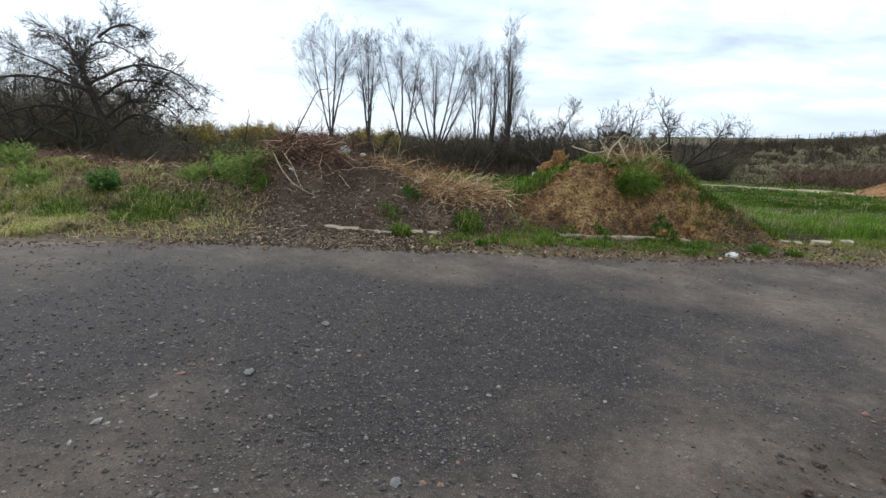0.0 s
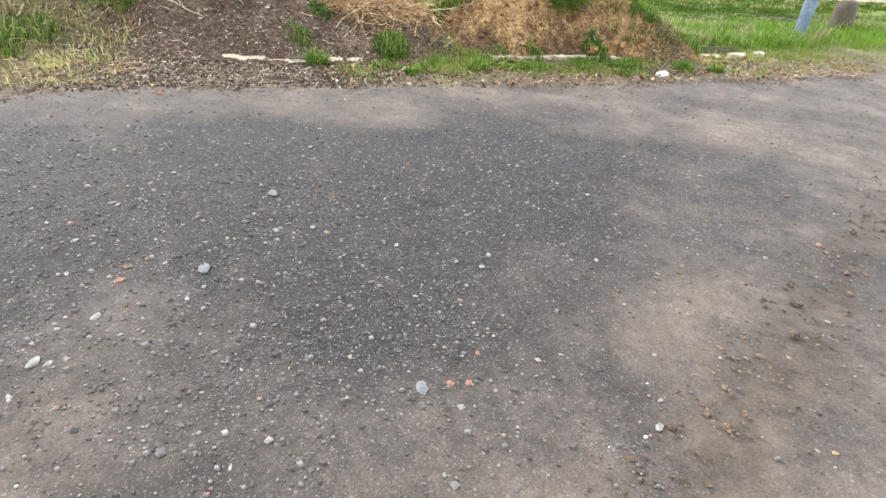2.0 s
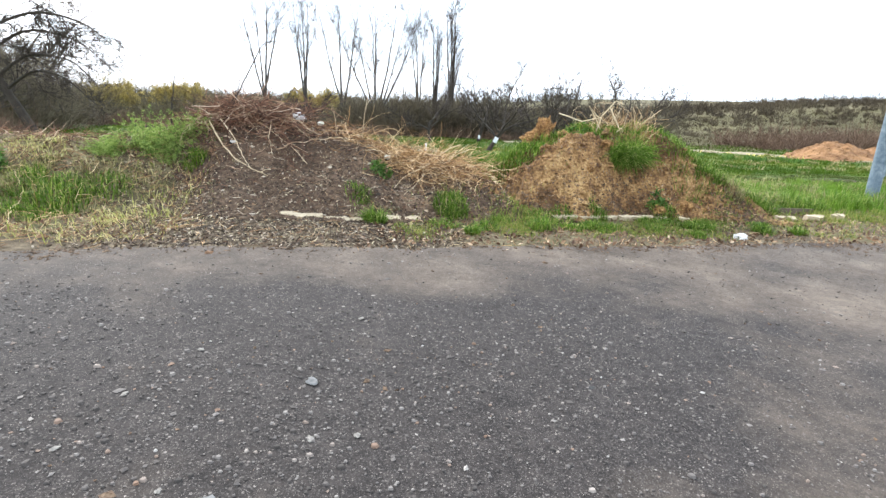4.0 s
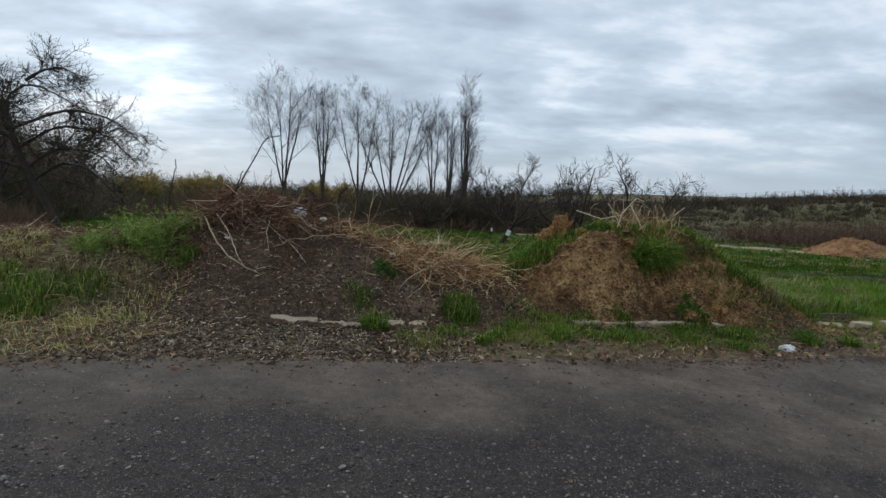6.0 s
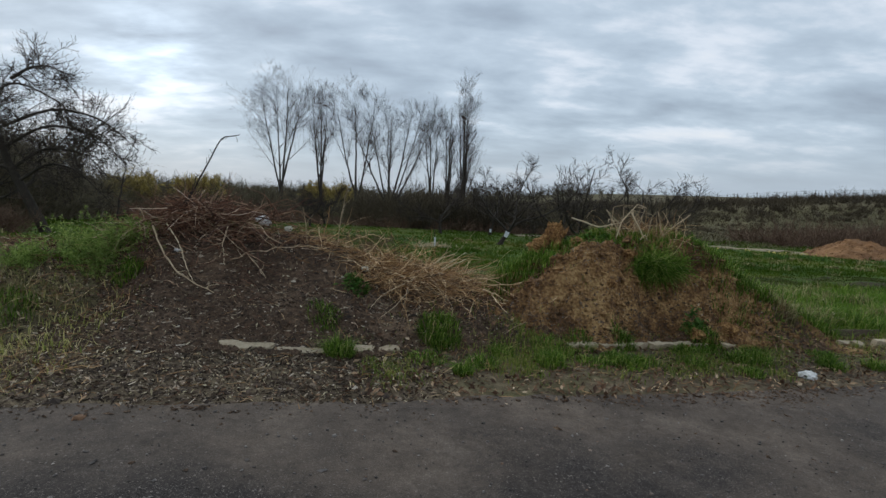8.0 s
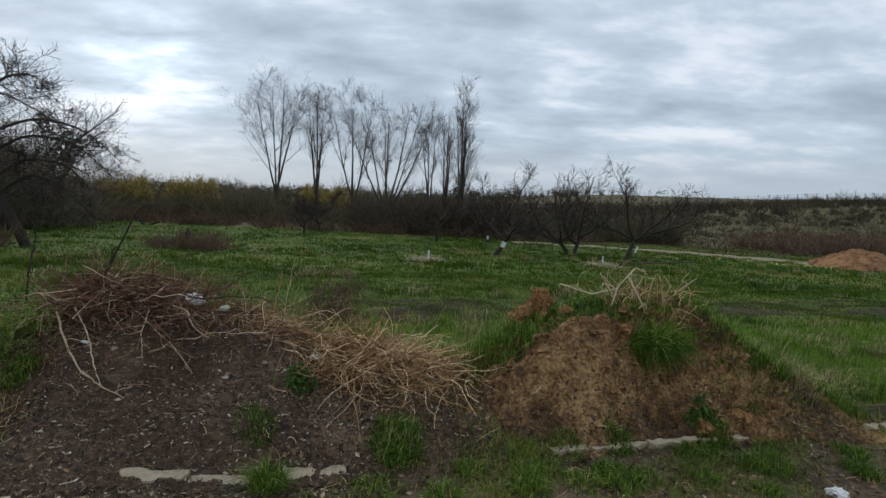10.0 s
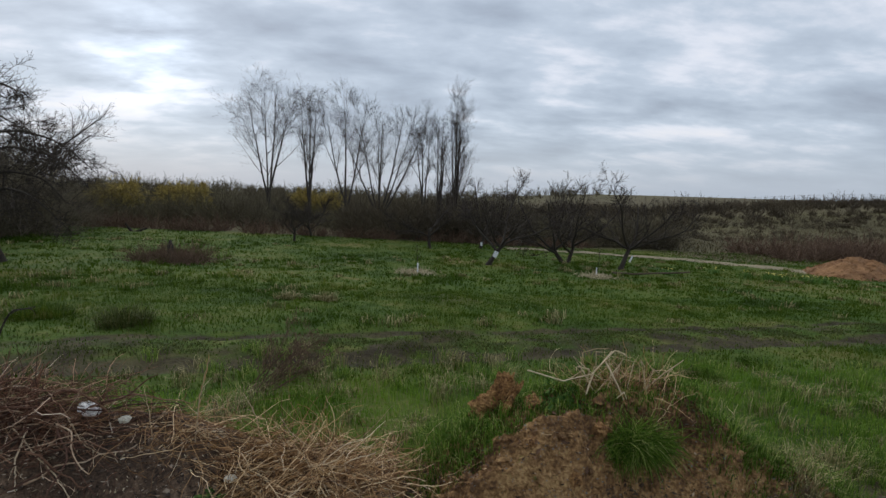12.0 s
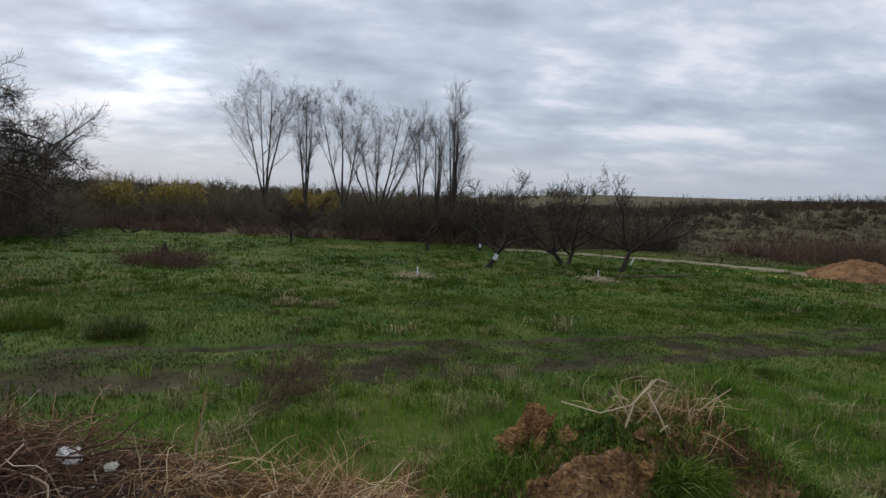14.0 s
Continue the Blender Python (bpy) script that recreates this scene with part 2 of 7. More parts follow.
M_PALE = material("pale_flint", [(0.3, (0.12, 0.108, 0.092)), (0.7, (0.29, 0.265, 0.23))], ((20.0, 0.5), (90.0, 0.5)), 0.75, 0.3, 80.0, 0.005)
M_GREYST = material("grey_limestone", [(0.3, (0.095, 0.092, 0.088)), (0.7, (0.2, 0.195, 0.185))], ((20.0, 0.5), (90.0, 0.5)), 0.8, 0.3, 80.0, 0.005)
M_DARKST = material("dark_stone", [(0.3, (0.02, 0.02, 0.02)), (0.7, (0.06, 0.058, 0.055))], ((20.0, 0.5), (90.0, 0.5)), 0.8, 0.3, 80.0, 0.005)
M_BRICK = material("brick_fragment", [(0.3, (0.15, 0.075, 0.05)), (0.7, (0.30, 0.17, 0.115))], ((20.0, 0.5), (90.0, 0.5)), 0.9, 0.4, 80.0, 0.005)
M_YELST = material("ochre_flint", [(0.3, (0.2, 0.14, 0.06)), (0.7, (0.34, 0.26, 0.13))], ((20.0, 0.5), (90.0, 0.5)), 0.8, 0.3, 80.0, 0.005)
M_PLASTIC = material("crumpled_white_plastic", [(0.3, (0.62, 0.6, 0.57)), (0.7, (0.88, 0.86, 0.82))], ((15.0, 0.5), (60.0, 0.5)), 0.35, 0.3, 60.0, 0.01, spec=0.5)
M_PAPER = material("dirty_paper", [(0.3, (0.45, 0.42, 0.33)), (0.7, (0.72, 0.69, 0.58))], ((15.0, 0.5), (60.0, 0.5)), 0.8, 0.3, 60.0, 0.01)
M_GALV = material("painted_grey_blue_steel", [(0.36, (0.085, 0.115, 0.15)), (0.48, (0.15, 0.195, 0.24)), (0.58, (0.22, 0.265, 0.3)), (0.7, (0.36, 0.38, 0.39))], ((3.0, 0.35), (14.0, 0.4), (60.0, 0.25)), 0.55, 0.15, 40.0, 0.004, metal=0.25, spec=0.4)
M_WOOD = material("grey_timber", [(0.3, (0.05, 0.036, 0.024)), (0.7, (0.16, 0.12, 0.08))], ((2.0, 0.3), (20.0, 0.4), (90.0, 0.3)), 0.9, 0.5, 60.0, 0.01)
M_PATH = material("pale_gravel_path", [(0.3, (0.17, 0.14, 0.085)), (0.5, (0.27, 0.222, 0.14)), (0.7, (0.36, 0.30, 0.20))], ((0.3, 0.5), (4.0, 0.3), (30.0, 0.2)), 0.95, 0.3, 20.0, 0.02)
M_TAG = material("white_tag", [(0.3, (0.70, 0.71, 0.73)), (0.7, (0.84, 0.85, 0.87))], ((8.0, 1.0),), 0.5, 0)
M_PETAL = material("daffodil_petal", [(0.0, (0.62, 0.50, 0.06)), (1.0, (0.80, 0.72, 0.25))], PURE, 0.6, 0, island=1.0)
M_WIRE = material("dark_iron", [(0.3, (0.03, 0.028, 0.026)), (0.7, (0.07, 0.065, 0.06))], ((10.0, 1.0),), 0.7, 0, metal=0.6)


def ground_material():
    """Field turf with mud where the attribute "mud" rises, litter-strewn earth where "earth" does, dry rough grass where "dry" does."""
    m = bpy.data.materials.new("meadow_ground")
    m.use_nodes = True
    nt = m.node_tree
    N, L = nt.nodes.new, nt.links.new
    b = nt.nodes["Principled BSDF"]
    b.inputs["Roughness"].default_value, b.inputs["Specular IOR Level"].default_value = 0.95, 0.2
    tc = N("ShaderNodeTexCoord")

    def layer(stops, scales):
        total = None
        for s, w in scales:
            n, k = N("ShaderNodeTexNoise"), N("ShaderNodeMath")
            n.inputs["Scale"].default_value, n.inputs["Detail"].default_value = s, 5
            k.operation, k.inputs[1].default_value, k.inputs[2].default_value = "MULTIPLY_ADD", w, 0
            L(tc.outputs["Object"], n.inputs["Vector"]), L(n.outputs["Fac"], k.inputs[0])
            if total:
                L(total, k.inputs[2])
            total = k.outputs[0]
        ramp = N("ShaderNodeValToRGB")
        e = ramp.color_ramp.elements
        while len(e) < len(stops):
            e.new(0.5)
        for k, (p, c) in enumerate(stops):
            e[k].position, e[k].color = p, (*c, 1)
        L(total, ramp.inputs[0])
        return ramp.outputs[0]

    colour = layer([(0.38, (0.024, 0.05, 0.004)), (0.46, (0.048, 0.09, 0.007)), (0.53, (0.082, 0.115, 0.014)), (0.60, (0.155, 0.14, 0.042))], ((0.13, 0.35), (0.6, 0.3), (3.0, 0.2), (14.0, 0.15)))
    for name, stops, scales in (
        ("dry", [(0.35, (0.062, 0.053, 0.025)), (0.5, (0.105, 0.09, 0.043)), (0.68, (0.165, 0.143, 0.07))], ((0.05, 0.4), (0.4, 0.3), (5.0, 0.3))),
        ("mud", [(0.38, (0.024, 0.018, 0.009)), (0.5, (0.05, 0.04, 0.018)), (0.62, (0.085, 0.074, 0.03))], ((0.8, 0.4), (6.0, 0.35), (40.0, 0.25))),
        ("earth", [(0.36, (0.048, 0.034, 0.021)), (0.5, (0.118, 0.089, 0.055)), (0.62, (0.22, 0.172, 0.107))], ((1.2, 0.35), (12.0, 0.35), (70.0, 0.3))),
    ):
        at, n, k, mx = N("ShaderNodeAttribute"), N("ShaderNodeTexNoise"), N("ShaderNodeMath"), N("ShaderNodeMix")
        at.attribute_name = name
        n.inputs["Scale"].default_value, n.inputs["Detail"].default_value = 2.5, 5
        L(tc.outputs["Object"], n.inputs["Vector"])
        off = N("ShaderNodeMath")
        off.operation, off.inputs[1].default_value, off.inputs[2].default_value = "MULTIPLY_ADD", 2.4, -0.7
        L(at.outputs["Fac"], off.inputs[0])
        k.operation, k.use_clamp = "SUBTRACT", True
        L(off.outputs[0], k.inputs[0]), L(n.outputs["Fac"], k.inputs[1])
        mx.data_type = "RGBA"
        L(k.outputs[0], mx.inputs["Factor"]), L(colour, mx.inputs["A"]), L(layer(stops, scales), mx.inputs["B"])
        colour = mx.outputs["Result"]
    L(colour, b.inputs["Base Color"])
    n, bp = N("ShaderNodeTexNoise"), N("ShaderNodeBump")
    n.inputs["Scale"].default_value, n.inputs["Detail"].default_value = 14, 6
    bp.inputs["Strength"].default_value, bp.inputs["Distance"].default_value = 0.8, 0.06
    L(tc.outputs["Object"], n.inputs["Vector"]), L(n.outputs["Fac"], bp.inputs["Height"]), L(bp.outputs[0], b.inputs["Normal"])
    return m


def road_material():
    """Worn tarmac with exposed aggregate: dusty patches, a dark damp stain, fine grit."""
    m = bpy.data.materials.new("worn_tarmac")
    m.use_nodes = True
    nt = m.node_tree
    N, L = nt.nodes.new, nt.links.new
    b = nt.nodes["Principled BSDF"]
    b.inputs["Roughness"].default_value, b.inputs["Specular IOR Level"].default_value = 0.88, 0.25
    tc = N("ShaderNodeTexCoord")

    def noise_fac(s, d=5, r=0.55):
        n = N("ShaderNodeTexNoise")
        n.inputs["Scale"].default_value, n.inputs["Detail"].default_value, n.inputs["Roughness"].default_value = s, d, r
        L(tc.outputs["Object"], n.inputs["Vector"])
        return n.outputs["Fac"]

    def arith(op, a, c, d=None, clamp=False):
        n = N("ShaderNodeMath")
        n.operation, n.use_clamp = op, clamp
        for k, v in enumerate((a, c, d)):
            if v is None:
                continue
            if isinstance(v, (int, float)):
                n.inputs[k].default_value = v
            else:
                L(v, n.inputs[k])
        return n.outputs[0]

    def ramp(fac, stops):
        r = N("ShaderNodeValToRGB")
        e = r.color_ramp.elements
        while len(e) < len(stops):
            e.new(0.5)
        for k, (p, c) in enumerate(stops):
            e[k].position, e[k].color = p, (*c, 1)
        L(fac, r.inputs[0])
        return r.outputs[0]

    def blend(f, a, c):
        mx = N("ShaderNodeMix")
        mx.data_type = "RGBA"
        L(f, mx.inputs["Factor"]), L(a, mx.inputs["A"]), L(c, mx.inputs["B"])
        return mx.outputs["Result"]

    at = N("ShaderNodeAttribute")
    at.attribute_name = "stain"
    # bare aggregate: dark binder with stones of three sizes in it
    mixed = arith("ADD", arith("MULTIPLY", noise_fac(22, 6, 0.65), 0.55), arith("MULTIPLY", noise_fac(80, 4, 0.6), 0.45))
    grit = ramp(mixed, [(0.36, (0.012, 0.0097, 0.009)), (0.47, (0.022, 0.018, 0.0162)), (0.57, (0.038, 0.031, 0.028)), (0.68, (0.074, 0.062, 0.055))])
    height = arith("MULTIPLY", mixed, 0.5)
    for scale, chosen in ((62, 0.62), (120, 0.5), (210, 0.45)):
        cells, tint = N("ShaderNodeTexVoronoi"), N("ShaderNodeSeparateColor")
        cells.inputs["Scale"].default_value = scale
        L(tc.outputs["Object"], cells.inputs["Vector"]), L(cells.outputs["Color"], tint.inputs[0])
        body = arith("MULTIPLY", arith("SUBTRACT", 0.46, cells.outputs["Distance"]), 9.0, None, True)
        stone = arith("MULTIPLY", body, arith("GREATER_THAN", tint.outputs[1], chosen))
        grit = blend(stone, grit, ramp(tint.outputs[0], [(0.0, (0.026, 0.022, 0.02)), (0.5, (0.054, 0.046, 0.042)), (0.85, (0.1, 0.087, 0.078)), (1.0, (0.23, 0.2, 0.18))]))
        height = arith("ADD", height, arith("MULTIPLY", stone, 14.0 / scale))
    dust = ramp(arith("ADD", arith("MULTIPLY", noise_fac(3), 0.5), arith("MULTIPLY", noise_fac(120), 0.5)),
                [(0.35, (0.085, 0.066, 0.05)), (0.5, (0.136, 0.106, 0.082)), (0.65, (0.2, 0.16, 0.126))])
    fac = arith("ADD", arith("MULTIPLY", arith("SUBTRACT", noise_fac(0.9, 7, 0.62), 0.5), 2.4), arith("SUBTRACT", 0.74, at.outputs["Fac"]), None, True)
    fine = arith("MULTIPLY", fac, arith("ADD", 0.45, arith("MULTIPLY", noise_fac(45), 0.9)), None, True)
    col = blend(fine, grit, dust)
    # trodden brown soil in patches and along a wheel track
    soil_at = N("ShaderNodeAttribute")
    soil_at.attribute_name = "soil"
    soil = ramp(arith("ADD", arith("MULTIPLY", noise_fac(7), 0.5), arith("MULTIPLY", noise_fac(90), 0.5)),
                [(0.35, (0.038, 0.028, 0.02)), (0.5, (0.075, 0.057, 0.042)), (0.65, (0.12, 0.095, 0.07))])
    patches = arith("ADD", arith("MULTIPLY", arith("SUBTRACT", noise_fac(2.3, 7, 0.65), 0.5), 2.5), arith("SUBTRACT", soil_at.outputs["Fac"], 0.25), None, True)
    col = blend(arith("MULTIPLY", patches, 0.85), col, soil)
    blot = N("ShaderNodeMix")
    blot.data_type, blot.blend_type = "RGBA", "MULTIPLY"
    blot.inputs["Factor"].default_value = 0.55
    L(col, blot.inputs["A"])
    L(ramp(arith("ADD", arith("MULTIPLY", noise_fac(15, 6, 0.7), 0.6), arith("MULTIPLY", noise_fac(4, 5, 0.6), 0.4)), [(0.36, (0.38, 0.355, 0.335)), (0.5, (0.88, 0.86, 0.83)), (0.64, (1.36, 1.33, 1.29))]), blot.inputs["B"])
    L(blot.outputs["Result"], b.inputs["Base Color"])
    bp = N("ShaderNodeBump")
    bp.inputs["Strength"].default_value, bp.inputs["Distance"].default_value = 0.7, 0.008
    L(arith("ADD", height, arith("MULTIPLY", noise_fac(60), 0.5)), bp.inputs["Height"]), L(bp.outputs[0], b.inputs["Normal"])
    return m


M_GROUND, M_ROAD = ground_material(), road_material()

# ---------------------------------------------------------------- lie of the land

LATTICE = np.random.default_rng(7).uniform(-1, 1, (256, 256))


def vnoise(x, y, scale):
    """Smooth noise of about -1 to 1, with lumps of 1/scale metres."""
    u, v = np.asarray(x, float) * scale + 91.3, np.asarray(y, float) * scale + 47.1
    i, j = np.floor(u).astype(int), np.floor(v).astype(int)
    a, b = u - i, v - j
    a, b = a * a * (3 - 2 * a), b * b * (3 - 2 * b)
    g = lambda p, q: LATTICE[p % 256, q % 256]
    return (g(i, j) * (1 - a) + g(i + 1, j) * a) * (1 - b) + (g(i, j + 1) * (1 - a) + g(i + 1, j + 1) * a) * b


def smooth(a, b, v):
    k = np.clip((v - a) / (b - a), 0.0, 1.0)
    return k * k * (3 - 2 * k)


def kerb_y(x):
    return 7.6 + 0.19 * np.clip(x, -40, 40)


def rut_y(x):
    return 16.0 + 0.24 * np.clip(x, -40, 60)


FIELD_Y = [-400, 8, 12, 17, 25, 35, 45, 60, 100, 160, 400]
FIELD_Z = [0.05, 0.05, -0.16, -0.57, -1.2, -1.9, -2.3, -2.75, -3.6, -4.4, -4.4]


def ground(x, y):
    """Height of the bare ground: a road that falls gently to one side, a field that drops away beyond it, and a far bank."""
    x, y = np.asarray(x, float), np.asarray(y, float)
    road = 0.06 - 0.068 * 12 * np.tanh(x / 12) + 0.01 * np.clip(y, -30, 12)
    field = np.interp(y, FIELD_Y, FIELD_Z) - 0.03 * 30 * np.tanh(x / 30)
    off = y - kerb_y(x)
    k = smooth(0.3, 6.0, off)
    late = 28 * smooth(45, 15, x)
    rise = smooth(72, 125, y) * 5.7 * smooth(20, 130, x) + 1.05 * smooth(72 + late, 125 + late, y)
    lumps = smooth(-0.6, 0.3, off) * (0.03 * vnoise(x, y, 1.3) + 0.012 * vnoise(x, y, 5)) + smooth(3, 9, off) * (0.06 * vnoise(x, y, 0.4) + 0.05 * vnoise(x, y, 1.1) + 0.03 * vnoise(x, y, 2.4))
    return road * (1 - k) + field * k + rise + lumps


def hump(x, y, cx, cy, rx, ry, top, turn=0.0, power=2.0):
    c, s = math.cos(turn), math.sin(turn)
    u, v = ((x - cx) * c + (y - cy) * s) / rx, (-(x - cx) * s + (y - cy) * c) / ry
    r = np.sqrt(u * u + v * v)
    return top * np.clip(1 - r ** power, 0, 1) ** 1.3


def heap_dark(x, y):
    """Compost heap: a long crest, a steep upper face and a spread-out foot that stops short of the kerb."""
    crest = np.interp(x, [-3.9, -3.4, -2.9, -2.4, -1.9, -1.3, -0.8, -0.3, 0.3, 0.8, 1.2, 1.6], [0, 0.36, 0.62, 0.84, 0.9, 0.86, 0.78, 0.62, 0.5, 0.4, 0.24, 0])
    line = 8.62 + 0.1 * vnoise(x, 2.0, 0.9)
    front = np.interp((line - y) / 1.6, [0, 0.1, 0.2, 0.3, 0.4, 0.6, 0.85, 1.0], [1, 0.97, 0.86, 0.68, 0.5, 0.28, 0.08, 0])
    rear = smooth(1.5, 0.15, y - line)
    h = crest * np.where(y < line, front, rear)
    h = h * (1 - smooth(-1.9, -1.6, x) * smooth(0.45, 0.0, y - 7.42 - 0.12 * np.clip(x, -0.7, 3)))
    return h + np.clip(h * 4, 0, 1) * (0.05 * vnoise(x, y, 2.2) + 0.04 * vnoise(x, y, 6) + 0.018 * vnoise(x, y, 15))


def heap_clay(x, y):
    """Dug clay: a low apron behind the kerb, a steep crumbling face with a gully and a hollow, and a broad top."""
    crest = np.interp(x, [0.75, 1.1, 1.5, 2.0, 2.5, 3.0, 3.6, 4.1, 4.4, 4.8, 5.3, 5.9], [0, 0.34, 0.7, 0.93, 1.06, 1.15, 1.15, 1.07, 0.78, 0.5, 0.25, 0])
    v = y - 7.5 - 0.235 * np.minimum(x, 3.2) - 0.08 * np.maximum(x - 3.2, 0) - 0.06 * np.exp(-((x - 3.25) / 0.45) ** 2) + 0.07 * vnoise(x, 6.0, 2.3)
    f = np.interp(v, [0, 0.08, 0.22, 0.3, 0.42, 0.58, 0.78, 1.0, 1.4, 1.9, 2.4, 2.9], [0, 0.1, 0.2, 0.3, 0.56, 0.82, 0.95, 1.0, 1.0, 0.7, 0.25, 0])
    h = crest * f
    # hollow under the big tuft, a gully beside it and an undercut ledge
    h = h - 0.14 * np.exp(-(((x - 3.15) / 0.4) ** 2 + ((y - 8.5) / 0.09) ** 2)) - 0.1 * np.exp(-(((x - 3.62) / 0.1) ** 2 + ((y - 8.95) / 0.3) ** 2))
    h = h + 0.07 * np.exp(-(((x - 2.3) / 0.5) ** 2 + ((y - 8.62) / 0.22) ** 2)) - 0.2 * np.exp(-(((x - 4.1) / 0.28) ** 2 + ((y - 8.66) / 0.08) ** 2)) * np.clip(h * 3, 0, 1)
    face = np.clip(h * 4, 0, 1) * smooth(1.25, 0.8, v)
    rough = 0.05 * vnoise(x, y, 2.4) + 0.05 * vnoise(x, y, 5.5) + 0.025 * vnoise(x, y, 11) + 0.012 * vnoise(x, y, 24)
    crags = 0.09 - 0.2 * np.abs(vnoise(x, y, 3.0)) - 0.12 * np.abs(vnoise(x, y, 6.8)) - 0.06 * np.abs(vnoise(x, y, 14))
    return np.maximum(h + np.clip(h * 4, 0, 1) * rough * 0.8 + face * crags, 0)


def bank(x, y):
    k = smooth(-2.2, -3.2, x)
    v = (y - (8.9 + 0.12 * (x + 3))) / 1.9
    h = 0.58 * k * np.clip(1 - v * v, 0, 1) ** 1.5
    return h + np.clip(h * 4, 0, 1) * (0.06 * vnoise(x, y, 1.7) + 0.03 * vnoise(x, y, 5.5))


def surface(x, y):
    x, y = np.asarray(x, float), np.asarray(y, float)
    return ground(x, y) + np.maximum(np.maximum(heap_dark(x, y), heap_clay(x, y)), bank(x, y))


# ---------------------------------------------------------------- mesh tools


def mesh_np(name, verts, tris, mat, smooth_faces=False, attrs=None):
    """One mesh from vertex and triangle (or quad) arrays."""
    verts, tris = np.asarray(verts, np.float32).reshape(-1, 3), np.asarray(tris, np.int32)
    me = bpy.data.meshes.new(name)
    n, k = tris.shape
    me.vertices.add(len(verts))
    me.vertices.foreach_set("co", verts.ravel())
    me.loops.add(n * k)
    me.loops.foreach_set("vertex_index", tris.ravel())
    me.polygons.add(n)
    me.polygons.foreach_set("loop_start", np.arange(0, n * k, k, dtype=np.int32))
    me.polygons.foreach_set("loop_total", np.full(n, k, np.int32))
    me.polygons.foreach_set("use_smooth", np.full(n, smooth_faces))
    me.materials.append(mat)
    for key, values in (attrs or {}).items():
        me.attributes.new(key, "FLOAT", "POINT").data.foreach_set("value", np.asarray(values, np.float32).ravel())
    me.update(calc_edges=True)
    return me


def ob_np(name, verts, tris, mat, parent=None, smooth_faces=False, attrs=None, label=""):
    verts = np.asarray(verts, float).reshape(-1, 3)
    if parent is not None:
        verts = verts - np.array(parent.location)
    ob = new(name, mesh_np(name, verts, tris, mat, smooth_faces, attrs))
    if parent is not None:
        ob.parent = parent
    return tagged(ob, label)


def part(name, bm, mat, parent, label="", smooth_faces=False):
    """Links a bmesh as one mesh object under a thing or part."""
    me = bpy.data.meshes.new(name)
    for f in bm.faces:
        f.smooth = smooth_faces
    bm.to_mesh(me)
    bm.free()
    me.materials.append(mat)
    ob = new(name, me)
    if parent is not None:
        ob.parent = parent
    return tagged(ob, label)


def thing(name, at, label, category, group="", kind=""):
    """An Empty at the base of a thing, whose parts are its children in world metres less its place."""
    ob = new(name)
    ob.empty_display_size = 0.1
    ob.location = at
    return tagged(ob, label, category, group, kind)


def join(*pairs):
    """Joins (verts, faces) arrays."""
    vs, fs, n = [], [], 0
    for v, f in pairs:
        v = np.asarray(v).reshape(-1, 3)
        vs.append(v), fs.append(np.asarray(f) + n)
        n += len(v)
    return np.concatenate(vs), np.concatenate(fs)


def unit(v):
    return v / np.maximum(np.linalg.norm(v, axis=-1, keepdims=True), 1e-9)


def tubes(paths, radii, sides=3):
    """Round bars along polylines: paths (n, k, 3), radii (n, k)."""
    paths, radii = np.asarray(paths, float), np.asarray(radii, float)
    n, k, _ = paths.shape
    tan = np.empty_like(paths)
    tan[:, 1:-1] = paths[:, 2:] - paths[:, :-2]
    tan[:, 0], tan[:, -1] = paths[:, 1] - paths[:, 0], paths[:, -1] - paths[:, -2]
    tan = unit(tan)
    ref = np.where(np.abs(unit(paths[:, -1] - paths[:, 0])[:, 2:3]) > 0.8, [[1.0, 0.1, 0.0]], [[0.0, 0.1, 1.0]])[:, None, :]
    a = unit(np.cross(tan, ref))
    b = np.cross(tan, a)
    ang = np.arange(sides) * 2 * math.pi / sides
    ring = a[:, :, None] * np.cos(ang)[:, None] + b[:, :, None] * np.sin(ang)[:, None]
    verts = (paths[:, :, None] + ring * radii[:, :, None, None]).reshape(-1, 3)
    i, j, s = np.meshgrid(np.arange(n), np.arange(k - 1), np.arange(sides), indexing="ij")
    s2 = (s + 1) % sides
    base = (i * k + j) * sides
    q = np.stack([base + s, base + s2, base + sides + s2, base + sides + s], -1).reshape(-1, 4)
    return verts, np.concatenate([q[:, [0, 1, 2]], q[:, [0, 2, 3]]])


def ribbons(paths, radii):
    """Thin flat twigs along polylines, each turned its own way."""
    paths, radii = np.asarray(paths, float), np.asarray(radii, float)
    n, k, _ = paths.shape
    tan = unit(paths[:, -1] - paths[:, 0])
    side = unit(np.cross(tan, np.random.default_rng(n).normal(size=(n, 3)) + np.array([0, 1.5, 0])))[:, None]
    w = (radii * 1.25)[..., None]
    verts = np.stack([paths - side * w, paths + side * w], 2).reshape(-1, 3)
    i, j = np.meshgrid(np.arange(n), np.arange(k - 1), indexing="ij")
    o = ((i * k + j) * 2).reshape(-1, 1)
    return verts, np.concatenate([o + [0, 1, 3], o + [0, 3, 2]])


